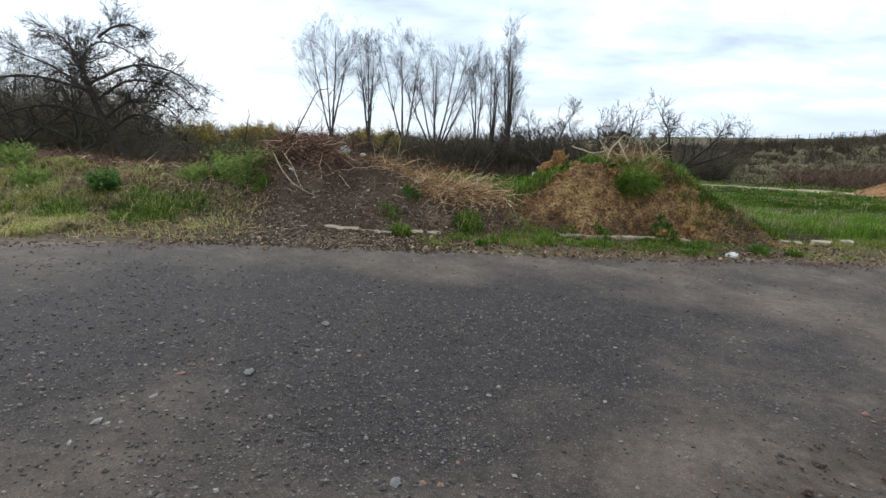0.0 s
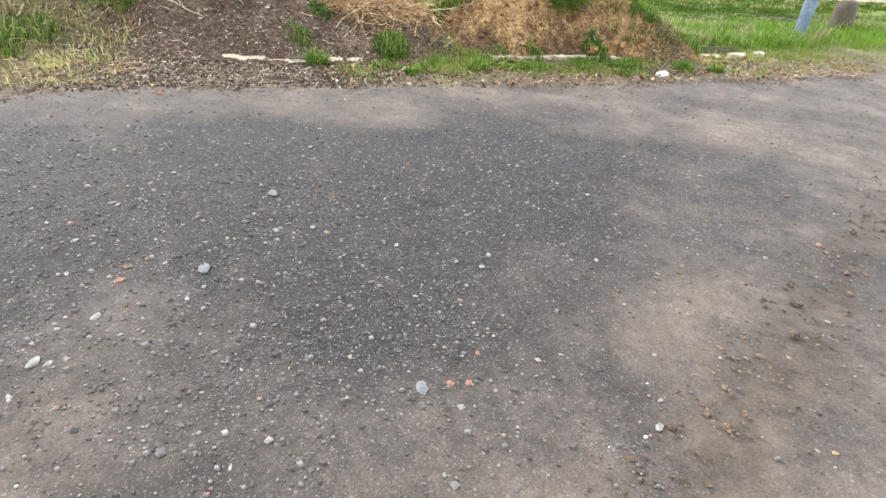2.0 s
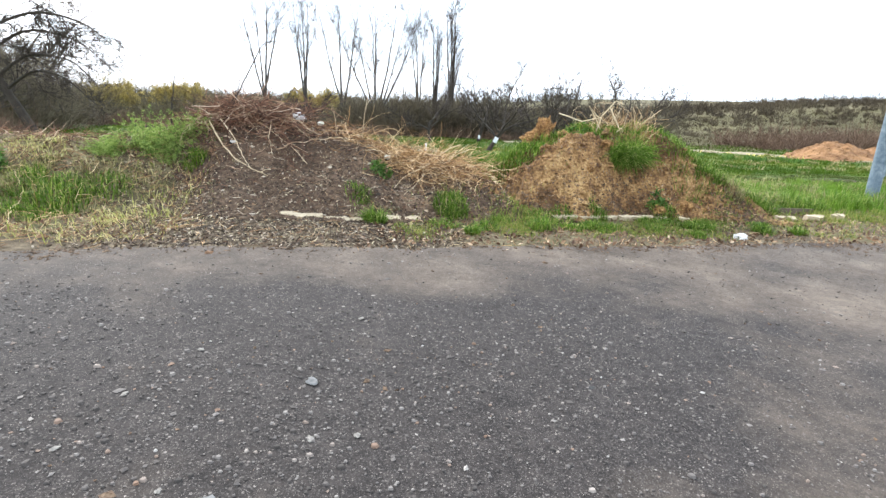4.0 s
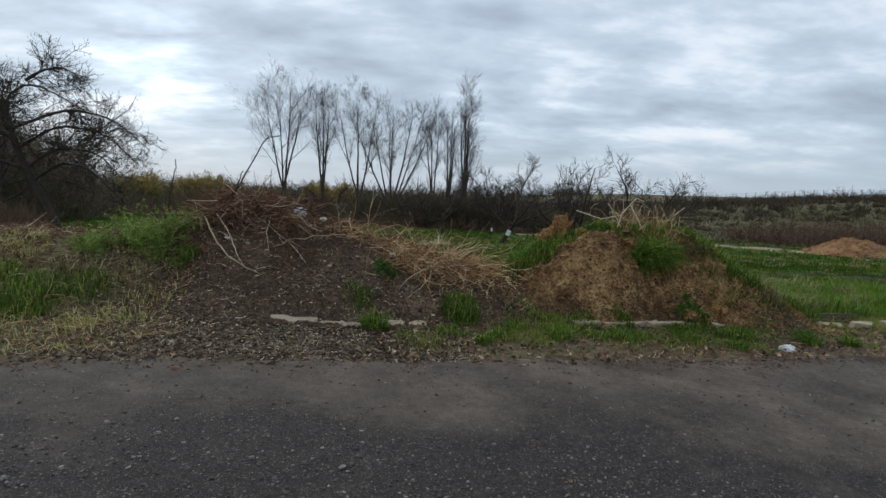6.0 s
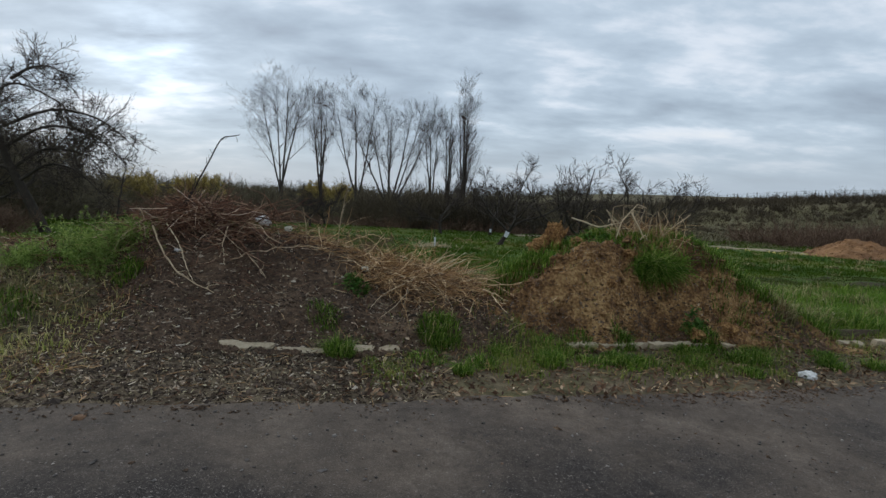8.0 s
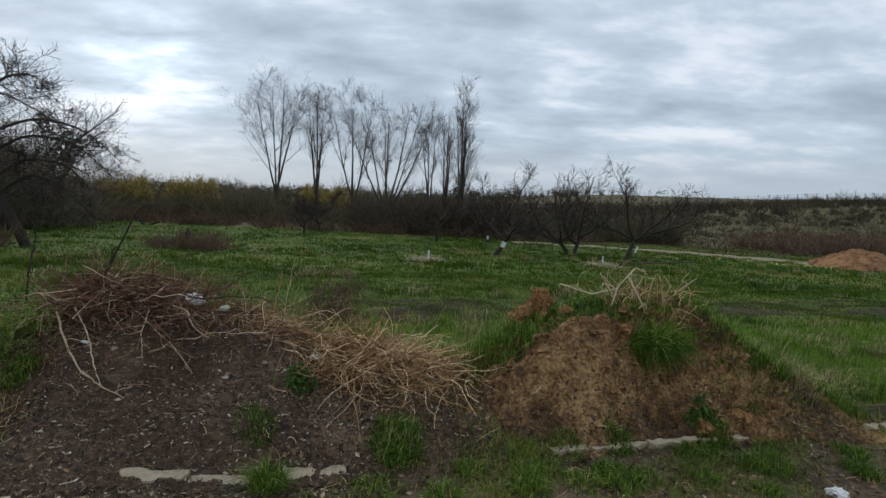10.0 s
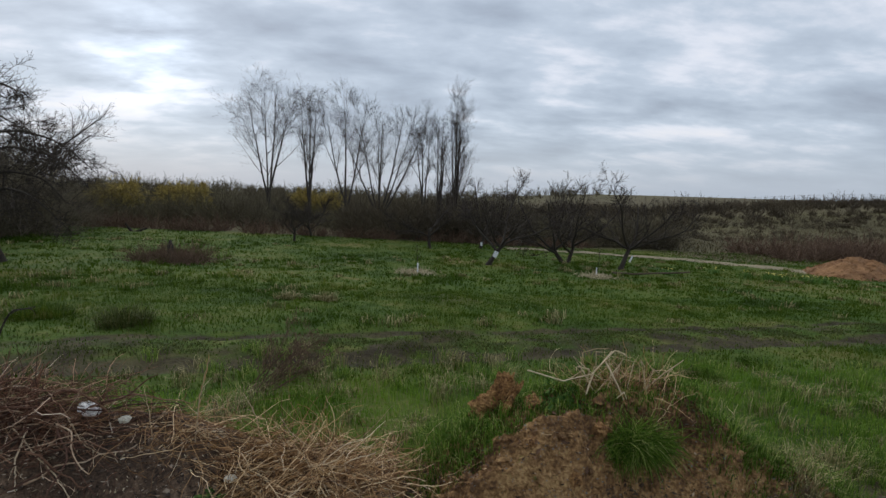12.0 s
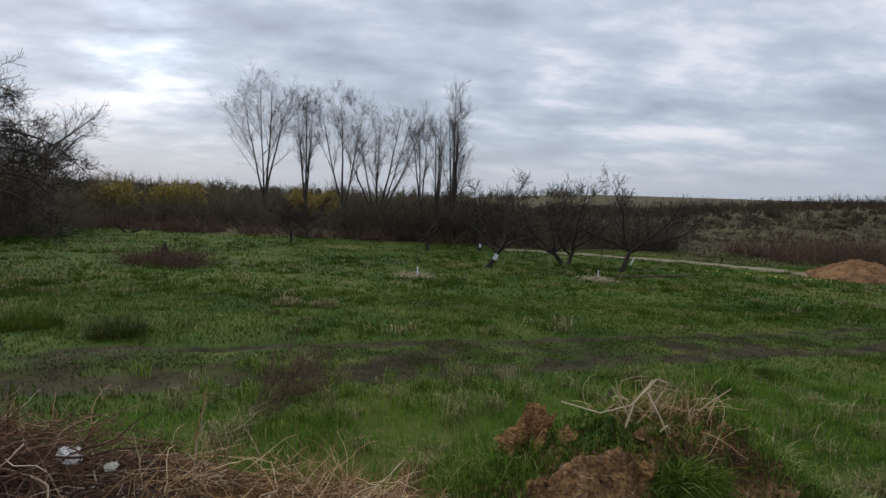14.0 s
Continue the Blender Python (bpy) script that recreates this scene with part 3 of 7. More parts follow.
def blades(points, height, width, rng, bend=0.35, lean=None):
    """Grass blades: tapered, bent strips of two faces and a tip, each standing at a point."""
    n = len(points)
    az = rng.uniform(0, 2 * math.pi, n)
    d = np.stack([np.cos(az), np.sin(az), np.zeros(n)], 1)
    if lean is not None:
        d = unit(d + lean)
    side = np.stack([-d[:, 1], d[:, 0], np.zeros(n)], 1)
    h, w = np.broadcast_to(height, n)[:, None], np.broadcast_to(width, n)[:, None]
    bd = (bend * rng.uniform(0.3, 1.6, n))[:, None]
    up = np.array([0, 0, 1.0])
    p0, p1, p2 = points - up * 0.02, points + up * h * 0.55 + d * h * bd * 0.3, points + up * h * (1 - 0.35 * bd) + d * h * bd
    v = np.stack([p0 - side * w, p0 + side * w, p1 - side * w * 0.75, p1 + side * w * 0.75, p2], 1).reshape(-1, 3)
    o = (np.arange(n) * 5)[:, None]
    t = np.concatenate([o + [0, 1, 3], o + [0, 3, 2], o + [2, 3, 4]])
    return v, t


def leaves(points, normals, size, rng, long=1.6):
    """Folded, curled leaves of four faces."""
    n = len(points)
    a = unit(np.cross(normals, rng.normal(size=(n, 3))))
    b = np.cross(unit(normals), a)
    s = np.broadcast_to(size, n)[:, None]
    up = unit(normals) * s * rng.uniform(0.05, 0.45, (n, 1))
    v = np.stack([points - a * s * long, points - b * s * 0.6 + up, points, points + b * s * 0.6 + up, points + a * s * long + up * 0.7], 1).reshape(-1, 3)
    o = (np.arange(n) * 5)[:, None]
    t = np.concatenate([o + [0, 1, 2], o + [0, 2, 3], o + [2, 1, 4], o + [3, 2, 4]])
    return v, t


def pebbles(points, size, rng, flat=0.6):
    """Angular little stones: squashed, jittered octahedra."""
    n = len(points)
    o = np.array([[1, 0, 0], [0, 1, 0], [-1, 0, 0], [0, -1, 0], [0, 0, 1], [0, 0, -1]], float)
    az = rng.uniform(0, 2 * math.pi, n)
    c, s = np.cos(az), np.sin(az)
    v = o[None] * rng.uniform(0.55, 1.3, (n, 6, 1)) + rng.normal(0, 0.14, (n, 6, 3))
    v *= np.stack([rng.uniform(0.8, 1.5, n), np.ones(n), rng.uniform(0.5, 1.1, n) * flat], 1)[:, None]
    v = np.stack([v[..., 0] * c[:, None] - v[..., 1] * s[:, None], v[..., 0] * s[:, None] + v[..., 1] * c[:, None], v[..., 2]], -1)
    v = v * np.broadcast_to(size, n)[:, None, None] + points[:, None]
    f = np.array([[0, 1, 4], [1, 2, 4], [2, 3, 4], [3, 0, 4], [1, 0, 5], [2, 1, 5], [3, 2, 5], [0, 3, 5]])
    return v.reshape(-1, 3), (np.arange(n)[:, None, None] * 6 + f[None]).reshape(-1, 3)


def cobbles(points, size, rng, flat=0.5):
    """Rounded, uneven stones: a hexagonal belt with a smaller top ring and a domed crown."""
    n = len(points)
    ang = np.arange(6) * math.pi / 3
    az = rng.uniform(0, 2 * math.pi, (n, 1))
    r = rng.uniform(0.75, 1.2, (n, 6))
    a = ang[None] + az + rng.normal(0, 0.15, (n, 6))
    long = rng.uniform(0.65, 1.0, (n, 1))
    low = np.stack([r * np.cos(a), r * np.sin(a) * long, np.full((n, 6), -0.3)], -1)
    top = np.stack([0.72 * r * np.cos(a), 0.72 * r * np.sin(a) * long, flat * rng.uniform(0.75, 1.15, (n, 6))], -1)
    cap = np.concatenate([rng.normal(0, 0.12, (n, 1, 2)), np.full((n, 1, 1), flat * 1.15)], -1)
    v = np.concatenate([low, top, cap], 1) * np.broadcast_to(size, n)[:, None, None] + points[:, None]
    f = [(i, (i + 1) % 6, 6 + (i + 1) % 6) for i in range(6)] + [(i, 6 + (i + 1) % 6, 6 + i) for i in range(6)] + [(6 + i, 6 + (i + 1) % 6, 12) for i in range(6)]
    return v.reshape(-1, 3), (np.arange(n)[:, None, None] * 13 + np.array(f)[None]).reshape(-1, 3)


def wander(starts, dirs, lengths, k, rng, gnarl=0.25, lift=0.0):
    """Polylines of k points that set out along dirs and stray; lift bends them up (or down)."""
    n = len(starts)
    pts, p, d = [starts], starts, unit(dirs)
    step = (np.broadcast_to(lengths, n) / (k - 1))[:, None]
    for _ in range(k - 1):
        d = unit(d + rng.normal(0, gnarl, (n, 3)) + np.array([0, 0, lift]))
        p = p + d * step
        pts.append(p)
    return np.stack(pts, 1)


def sprout(paths, radii, count, length, angle, k, rng, gnarl=0.25, lift=0.1, u0=0.2, ratio=0.55, thin=0.3, shrink=0.6, rmin=0.004):
    """Side shoots on each path: count per path, leaving at an angle, shorter towards the tip."""
    n, m, _ = paths.shape
    i = np.repeat(np.arange(n), count)
    u = rng.uniform(u0, 1.0, len(i))
    f = u * (m - 1)
    j = np.minimum(f.astype(int), m - 2)
    w = (f - j)[:, None]
    start = paths[i, j] * (1 - w) + paths[i, j + 1] * w
    r0 = radii[i, j] * (1 - w[:, 0]) + radii[i, j + 1] * w[:, 0]
    tan = unit(paths[i, j + 1] - paths[i, j])
    perp = unit(np.cross(tan, rng.normal(size=tan.shape)))
    ang = np.radians(angle) * rng.uniform(0.7, 1.3, len(i))[:, None]
    d = tan * np.cos(ang) + perp * np.sin(ang)
    ln = length * (1 - shrink * u) * rng.uniform(0.6, 1.3, len(i))
    out = wander(start, d, ln, k, rng, gnarl, lift)
    r = np.maximum(r0 * ratio, rmin)[:, None] * np.linspace(1, thin, k)[None]
    return out, np.maximum(r, rmin * 0.7)


def surface_points(n, box, rng, fn=None, keep=None):
    """Random points on the ground within (x0, y0, x1, y1), kept with the chance keep(x, y)."""
    x, y = rng.uniform(box[0], box[2], n), rng.uniform(box[1], box[3], n)
    if keep is not None:
        sel = rng.uniform(0, 1, n) < keep(x, y)
        x, y = x[sel], y[sel]
    return np.stack([x, y, (fn or surface)(x, y)], 1)

# ---------------------------------------------------------------- ground, road, path


def graded(fine0, fine1, step, far, grow=1.16):
    v = list(np.arange(fine0, fine1 + 1e-6, step))
    d, lo, hi = step, fine0, fine1
    while lo > -far or hi < far:
        d *= grow
        lo, hi = lo - d, hi + d
        v = [lo] + v + [hi]
    return np.array(v)


def grid_faces(nx, ny):
    i, j = np.meshgrid(np.arange(nx - 1), np.arange(ny - 1), indexing="ij")
    a = (i * ny + j).ravel()
    return np.stack([a, a + ny, a + ny + 1, a + 1], 1)


def road_edge(x):
    return 6.4 + 0.19 * np.clip(x, -40, 40) + 0.09 * vnoise(x, 3.0, 1.1) + 0.04 * vnoise(x, 9.0, 4.5)


def rut_mask(x, y):
    m = 0
    for off, wide in ((-1.3, 0.55), (1.2, 0.36)):
        m = np.maximum(m, np.exp(-((y - rut_y(x) - off - 0.15 * vnoise(x, 5.0 + off, 0.25)) / wide) ** 2))
    return np.clip(m * (0.8 + 0.3 * vnoise(x, y, 0.4) + 0.4 * vnoise(x, y, 1.1) + 0.35 * vnoise(x, y, 2.6) + 0.25 * np.exp(-((x - 0.5) / 4) ** 2)), 0, 1.2) * smooth(-15, -8, x)


def build_ground():
    x, y = graded(-14, 22, 0.19, 1600), graded(5, 28, 0.19, 1600)
    X, Y = np.meshgrid(x, y, indexing="ij")
    far = np.maximum(np.abs(X), np.abs(Y)) > 300
    Z = ground(np.clip(X, -300, 300), np.clip(Y, -300, 300))
    Z = np.where(far, Z - 0.03 * (np.maximum(np.abs(X), np.abs(Y)) - 300).clip(0, 1500), Z)
    rut = np.clip(rut_mask(X, Y), 0, 1)
    Z = Z - 0.1 * rut - 0.05 * smooth(-0.1, -0.6, Y - road_edge(X))
    off = Y - kerb_y(X)
    earth = smooth(2.2, 0.9, off) * (0.95 + 0.2 * vnoise(X, Y, 0.9))
    earth = np.maximum(earth * (Y < 30), 0.62 * smooth(98, 108, Y) * smooth(34, 46, X) * smooth(300, 200, Y))
    dry = np.maximum(smooth(58, 64, Y), smooth(24, 34, X) * smooth(44, 54, Y))
    dry = np.maximum(dry, 0.38 * smooth(10, 20, Y) * (0.5 + 1.1 * vnoise(X, Y, 0.16) + 0.5 * vnoise(X, Y, 0.55)))
    mud = np.maximum(rut * 1.35, np.exp(-((Y - rut_y(X) + 0.2) / 2.1) ** 2) * smooth(-12, -6, X) * smooth(24, 12, X) * (0.62 + 0.4 * vnoise(X, Y, 0.9) + 0.4 * vnoise(X, Y, 2.4)))
    ob = ob_np("ground", np.stack([X, Y, Z], -1), grid_faces(len(x), len(y)), M_GROUND, smooth_faces=True,
               attrs={"earth": earth, "dry": dry, "mud": mud})
    tagged(ob, "green meadow falling away from the road, with muddy wheel ruts", "meadow", kind="structure")


def build_road():
    xs = np.concatenate([np.arange(-60, -9, 1.5), np.arange(-9, 11, 0.06), np.arange(11, 62, 1.5)])
    s = np.concatenate([np.linspace(0, 1.0, 18)[:-1], np.arange(1.0, 7.0, 0.12), np.arange(7, 30, 1.5)])
    X, S = np.meshgrid(xs, s, indexing="ij")
    Y = road_edge(X) - S
    base = 0.06 - 0.068 * 12 * np.tanh(X / 12) + 0.01 * np.clip(Y, -30, 12)
    Z = base + 0.012 * smooth(0, 0.12, S) + 0.008 * vnoise(X, Y, 1.0) + 0.004 * vnoise(X, Y, 4)
    # damp dark stretch in the middle, pale dust towards the edge and the near ground
    stain = 1.1 * np.exp(-np.abs((X + 0.75 - 0.25 * (Y - 4)) / 3.2) ** 3 - np.abs((Y - 3.95) / 1.3) ** 3) + 0.25 * np.exp(-(((X + 0.1) / 0.8) ** 2 + ((Y - 2.2) / 1.3) ** 2))
    stain = stain + 0.25 * vnoise(X, Y, 0.8) + 0.18 * vnoise(X, Y, 2.1) + 0.3 * np.exp(-(((X - 1.3) / 0.9) ** 2 + ((Y - 5.8) / 0.35) ** 2))
    track = np.exp(-((Y - 1.75 - 0.62 * (X - 0.7)) / 0.2) ** 2) * smooth(0.2, 0.8, X) * smooth(4.5, 2.5, X)
    soil = 0.55 * smooth(3.0, 1.2, Y) * np.abs(np.tanh(X - 0.1)) + 0.9 * track + 0.35 * smooth(0.5, 0.0, S) + 0.3 * np.exp(-(((X - 1.6) / 0.5) ** 2 + ((Y - 5.7) / 0.2) ** 2)) + 0.8 * np.exp(-(((X - 1.75) / 0.3) ** 2 + ((Y - 6.45) / 0.1) ** 2)) + 0.8 * np.exp(-(((X - 4.4) / 0.32) ** 2 + ((Y - 6.2) / 0.06) ** 2))
    Z = Z - 0.012 * track + 0.006 * np.exp(-((Y - 2.1 - 0.62 * (X - 0.7)) / 0.12) ** 2) * smooth(0.2, 0.8, X) * smooth(4.5, 2.5, X)
    ob = ob_np("road", np.stack([X, Y, Z], -1), grid_faces(len(xs), len(s)), M_ROAD, smooth_faces=True, attrs={"stain": np.clip(stain, 0, 1.2), "soil": np.clip(soil, 0, 1)})
    tagged(ob, "worn grey tarmac road with loose grit and dark damp patches", "road", kind="structure")


def build_path():
    ctrl = np.array([(66, 12), (44, 33), (36.5, 41), (33.5, 46), (29, 51.5), (18.5, 56.7), (13, 57.2)], float)
    t = np.linspace(0, len(ctrl) - 1, 140)
    c = np.stack([np.interp(t, np.arange(len(ctrl)), ctrl[:, k]) for k in (0, 1)], 1)
    for _ in range(12):
        c[1:-1] = (c[:-2] + 2 * c[1:-1] + c[2:]) / 4
    d = unit(np.gradient(c, axis=0))
    side = np.stack([-d[:, 1], d[:, 0]], 1)
    rows = []
    for k in np.linspace(-1, 1, 7):
        p = c + side * (1.15 * k + 0.1 * vnoise(t, k * 3, 2)[:, None])
        rows.append(np.stack([p[:, 0], p[:, 1], ground(p[:, 0], p[:, 1]) + 0.10 - 0.08 * abs(k) ** 4], 1))
    ob = ob_np("path", np.stack(rows, 1), grid_faces(len(c), 7), M_PATH, smooth_faces=True)
    tagged(ob, "pale gravel footpath curving behind the orchard trees", "footpath", kind="structure")


def patch(name, fn, box, step, mat, label, category):
    """A heap as a mesh of its own that sits on the ground, its rim a little below it."""
    x, y = np.arange(box[0], box[2], step), np.arange(box[1], box[3], step)
    X, Y = np.meshgrid(x, y, indexing="ij")
    h = fn(X, Y)
    Z = ground(X, Y) + np.where(h > 0.004, h, -0.06)
    q = grid_faces(len(x), len(y))
    keep = (h.ravel()[q] > 0.004).any(1)
    q = q[keep]
    used, inv = np.unique(q, return_inverse=True)
    V = np.stack([X, Y, Z], -1).reshape(-1, 3)[used]
    ob = ob_np(name, V, inv.reshape(-1, 4), mat, smooth_faces=True)
    return tagged(ob, label, category)


build_ground()
build_road()
build_path()
patch("soil_heap", heap_dark, (-4.6, 6.8, 1.6, 10.8), 0.03, M_MULCH, "heap of dark brown compost and soil at the roadside", "soil heap")
patch("clay_heap", heap_clay, (0.2, 7.4, 5.8, 11.2), 0.022, M_CLAY, "heap of dug orange-brown clay with grass on top", "clay heap")
patch("earth_bank", bank, (-16, 6.0, -1.4, 11.0), 0.06, M_BANKSOIL, "low earth bank overgrown with cut weeds and grass", "earth bank")

# ---------------------------------------------------------------- kerb


def broken_slab(length, depth, thick, rng):
    """A flat-topped slab with a jagged broken outline."""
    n = max(5, int(length / 0.045))
    t = np.linspace(-0.5, 0.5, n) * length
    front = -depth / 2 + np.abs(rng.normal(0, depth * 0.34, n)) + depth * 0.14 * np.sin(t * 17 + rng.uniform(0, 6))
    back = depth / 2 - np.abs(rng.normal(0, depth * 0.12, n))
    ends = rng.uniform(0.4, 1.0, 2) * depth * 0.4
    front[0] += ends[0]
    front[-1] += ends[1]
    t = t + np.r_[0, rng.normal(0, 0.012, n - 2), 0]
    loop = [(x, y) for x, y in zip(t, front)] + [(x, y) for x, y in zip(t[::-1], back[::-1])]
    bm = bmesh.new()
    top = [bm.verts.new((x, y, rng.normal(0, 0.003))) for x, y in loop]
    rim = [bm.verts.new((x * 1.008, y * 1.06, -0.012 + rng.normal(0, 0.004))) for x, y in loop]
    low = [bm.verts.new((x * 1.01 + rng.normal(0, 0.006), y * 1.08 + rng.normal(0, 0.01), -thick)) for x, y in loop]
    for k in range(n - 1):
        bm.faces.new((top[k], top[k + 1], top[2 * n - 2 - k], top[2 * n - 1 - k]))
    for hi, lo in ((top, rim), (rim, low)):
        for k in range(2 * n):
            j = (k + 1) % (2 * n)
            bm.faces.new((hi[k], lo[k], lo[j], hi[j]))
    return bm


def build_kerb():
    rng = np.random.default_rng(11)
    kerb = thing("kerb", (0, 0, 0), "line of broken pale concrete kerbstones half buried in earth", "kerb", kind="structure")
    for x0, x1, lift, deep in ((-1.74, -1.66, -0.015, 0.05), (-1.62, -1.16, -0.002, 0.12), (-1.145, -0.68, -0.01, 0.1), (-0.5, -0.04, 0.012, 0.13), (1.7, 2.06, 0.012, 0.08), (2.07, 2.42, 0.018, 0.09), (2.44, 2.7, 0.02, 0.07),
                               (2.72, 3.1, 0.02, 0.085), (3.1, 3.55, 0.02, 0.085), (3.57, 3.95, 0.02, 0.08), (5.55, 6.0, 0.02, 0.12), (6.2, 6.58, 0.03, 0.12), (6.72, 7.0, 0.03, 0.12)):
        cx = (x0 + x1) / 2
        y0 = 7.36 + 0.225 * max(0.0, cx + 0.7) if cx < 4.5 else 8.75 + 0.17 * (cx - 5.8)
        ob = part("kerbstone", broken_slab(x1 - x0, deep, 0.16, rng), M_CONCRETE, kerb)
        z = max(float(ground(x, y0)) for x in (x0, cx, x1)) + lift + (0.008 if cx < 1 else 0.036)
        ob.matrix_basis = pose(cx, y0, z, 15 + rng.normal(0, 2), math.degrees(math.atan(0.066)) + rng.normal(0, 1), 11 + rng.normal(0, 2) if cx > -0.6 else rng.normal(0, 1.5))


build_kerb()

# ---------------------------------------------------------------- trees


def tree_thing(name, at, label, limbs, twigs, bark, twig_mat, category, group=""):
    """A tree: trunk, each main limb, and a crown of finer branches."""
    ob = thing(name, at, label, category, group)
    (p, r, s), (lp, lr, ls) = limbs[:2]
    v, f = tubes(p, r, s)
    ob_np("trunk", v, f, bark, ob, True)
    for k in range(len(lp)):
        v, f = tubes(lp[k:k + 1], lr[k:k + 1], ls)
        ob_np("limb", v, f, bark, ob, True)
    v, f = join(*[tubes(q, w, 4) for q, w, _ in limbs[2:]], *[tubes(q, w, 3) for q, w in twigs[:1]], *[ribbons(q, w) for q, w in twigs[1:]])
    ob_np("crown", v, f, twig_mat, ob)
    return ob


def bent(points, k=9):
    p = np.array(points, float)
    t = np.linspace(0, len(p) - 1, k)
    q = np.stack([np.interp(t, np.arange(len(p)), p[:, a]) for a in range(3)], 1)
    for _ in range(2):
        q[1:-1] = (q[:-2] + 2 * q[1:-1] + q[2:]) / 4
    return q


def poplar(x, y, height, crown, leaders, seed, fork=0.16, reach=0.4, angle=30, low=0.22, forks=9, lean=0.0, gather=0.22, label="tall bare poplar with several steep leaders"):
    """A bare poplar: straight leaders that part above a clean trunk, limbs that climb beside them, and a haze of fine twigs."""
    rng = np.random.default_rng(seed)
    at = np.array([x, y, float(ground(x, y)) - 0.2])
    trunk = wander(at[None], np.array([[lean * 0.5, 0, 1.0]]), [height * fork * 1.5], 8, rng, 0.02)
    rt = np.linspace(0.32, 0.2, 8)[None]
    k = np.linspace(-1, 1, leaders) + rng.normal(0, 0.1, leaders)
    s = np.linspace(0, 1, 13)[None, :, None]
    start = trunk[0, rng.integers(4, 8, leaders)][:, None]
    end = at + np.stack([k * crown * gather + lean * height, rng.normal(0, crown * 0.15, leaders), height * (1 - 0.07 * k ** 2) * rng.uniform(0.88, 0.96, leaders)], 1)
    lead = start + (end[:, None] - start) * np.concatenate([s ** 0.8, s ** 0.8, s], 2)
    lead[:, 1:] += np.cumsum(rng.normal(0, 0.035, (leaders, 12, 3)), 1) * (1, 1, 0)
    rl = np.linspace(0.17, 0.014, 13)[None] * rng.uniform(0.8, 1.1, (leaders, 1))
    f1, rf = sprout(lead, rl, forks, height * reach, angle, 8, rng, 0.02, 0.03, low, 0.42, 0.2, 0.75, 0.013)
    stem = np.concatenate([f1[:, 1:], lead[:, 6:]])
    rs = np.concatenate([rf[:, 1:], rl[:, 6:]])
    b1, r1 = sprout(stem, rs, 8, height * 0.13, angle * 0.8 + 12, 5, rng, 0.05, 0.06, 0.1, 0.42, 0.3, 0.45, 0.008)
    b2, r2 = sprout(b1, r1, 5, height * 0.06, 32, 3, rng, 0.06, 0.05, 0.1, 0.5, 0.5, 0.3, 0.0046)
    b3, r3 = sprout(b2, r2, 2, height * 0.035, 28, 2, rng, 0.05, 0.04, 0.15, 0.7, 0.6, 0.3, 0.0034)
    return tree_thing("poplar_tree", at, label, [(trunk, rt, 8), (lead, rl, 6), (f1, rf, 4)], [(b1, r1), (b2, r2), (b3, r3)], M_POPBARK, M_POPTWIG, "tree", "poplars behind the field")


def apple(x, y, height, width, lean, seed, stems=1, label="old bare apple tree with a leaning dark trunk", group="orchard trees", fork=0.3, twigs=(9, 8, 3), lift=0.12):
    rng = np.random.default_rng(seed)
    z = float(ground(x, y)) - 0.1
    at = np.array([x, y, z])
    s0 = at[None] + np.stack([np.linspace(-0.2, 0.2, stems) if stems > 1 else np.zeros(1), np.zeros(stems), np.zeros(stems)], 1)
    d = np.stack([np.full(stems, lean) + (np.linspace(-0.5, 0.5, stems) if stems > 1 else 0), rng.normal(0, 0.1, stems), np.ones(stems)], 1)
    trunk = wander(s0, d, np.full(stems, height * fork), 6, rng, 0.08, 0.0)
    rt = np.linspace(0.026, 0.018, 6)[None].repeat(stems, 0) * height
    rt[:, 0] *= 1.3
    n = 5
    i = np.repeat(np.arange(stems), n)
    az = np.tile(np.arange(n) * 2 * math.pi / n, stems) + rng.normal(0, 0.4, n * stems)
    d = np.stack([np.cos(az) * width / height * 1.15, np.sin(az) * width / height * 1.0, np.full(len(az), 0.62)], 1) + np.array([lean * 0.3, 0, 0])
    start = trunk[i, rng.integers(3, 6, len(i))]
    limb = wander(start, d, height * rng.uniform(0.55, 0.85, len(i)), 8, rng, 0.17, 0.05)
    rl = np.linspace(0.013, 0.004, 8)[None].repeat(len(i), 0) * height
    b1, r1 = sprout(limb, rl, twigs[0], height * 0.32, 48, 6, rng, 0.2, lift, 0.15, 0.5, 0.35, 0.45, 0.015)
    b2, r2 = sprout(b1, r1, twigs[1], height * 0.15, 45, 4, rng, 0.2, lift, 0.1, 0.5, 0.5, 0.4, 0.011)
    b3, r3 = sprout(b2, r2, twigs[2], height * 0.07, 42, 3, rng, 0.2, lift, 0.1, 0.6, 0.6, 0.3, 0.0075)
    return tree_thing("apple_tree", at, label, [(trunk, rt, 8), (limb, rl, 6)], [(b1, r1), (b2, r2), (b3, r3)], M_BARK, M_TWIG, "tree", group)


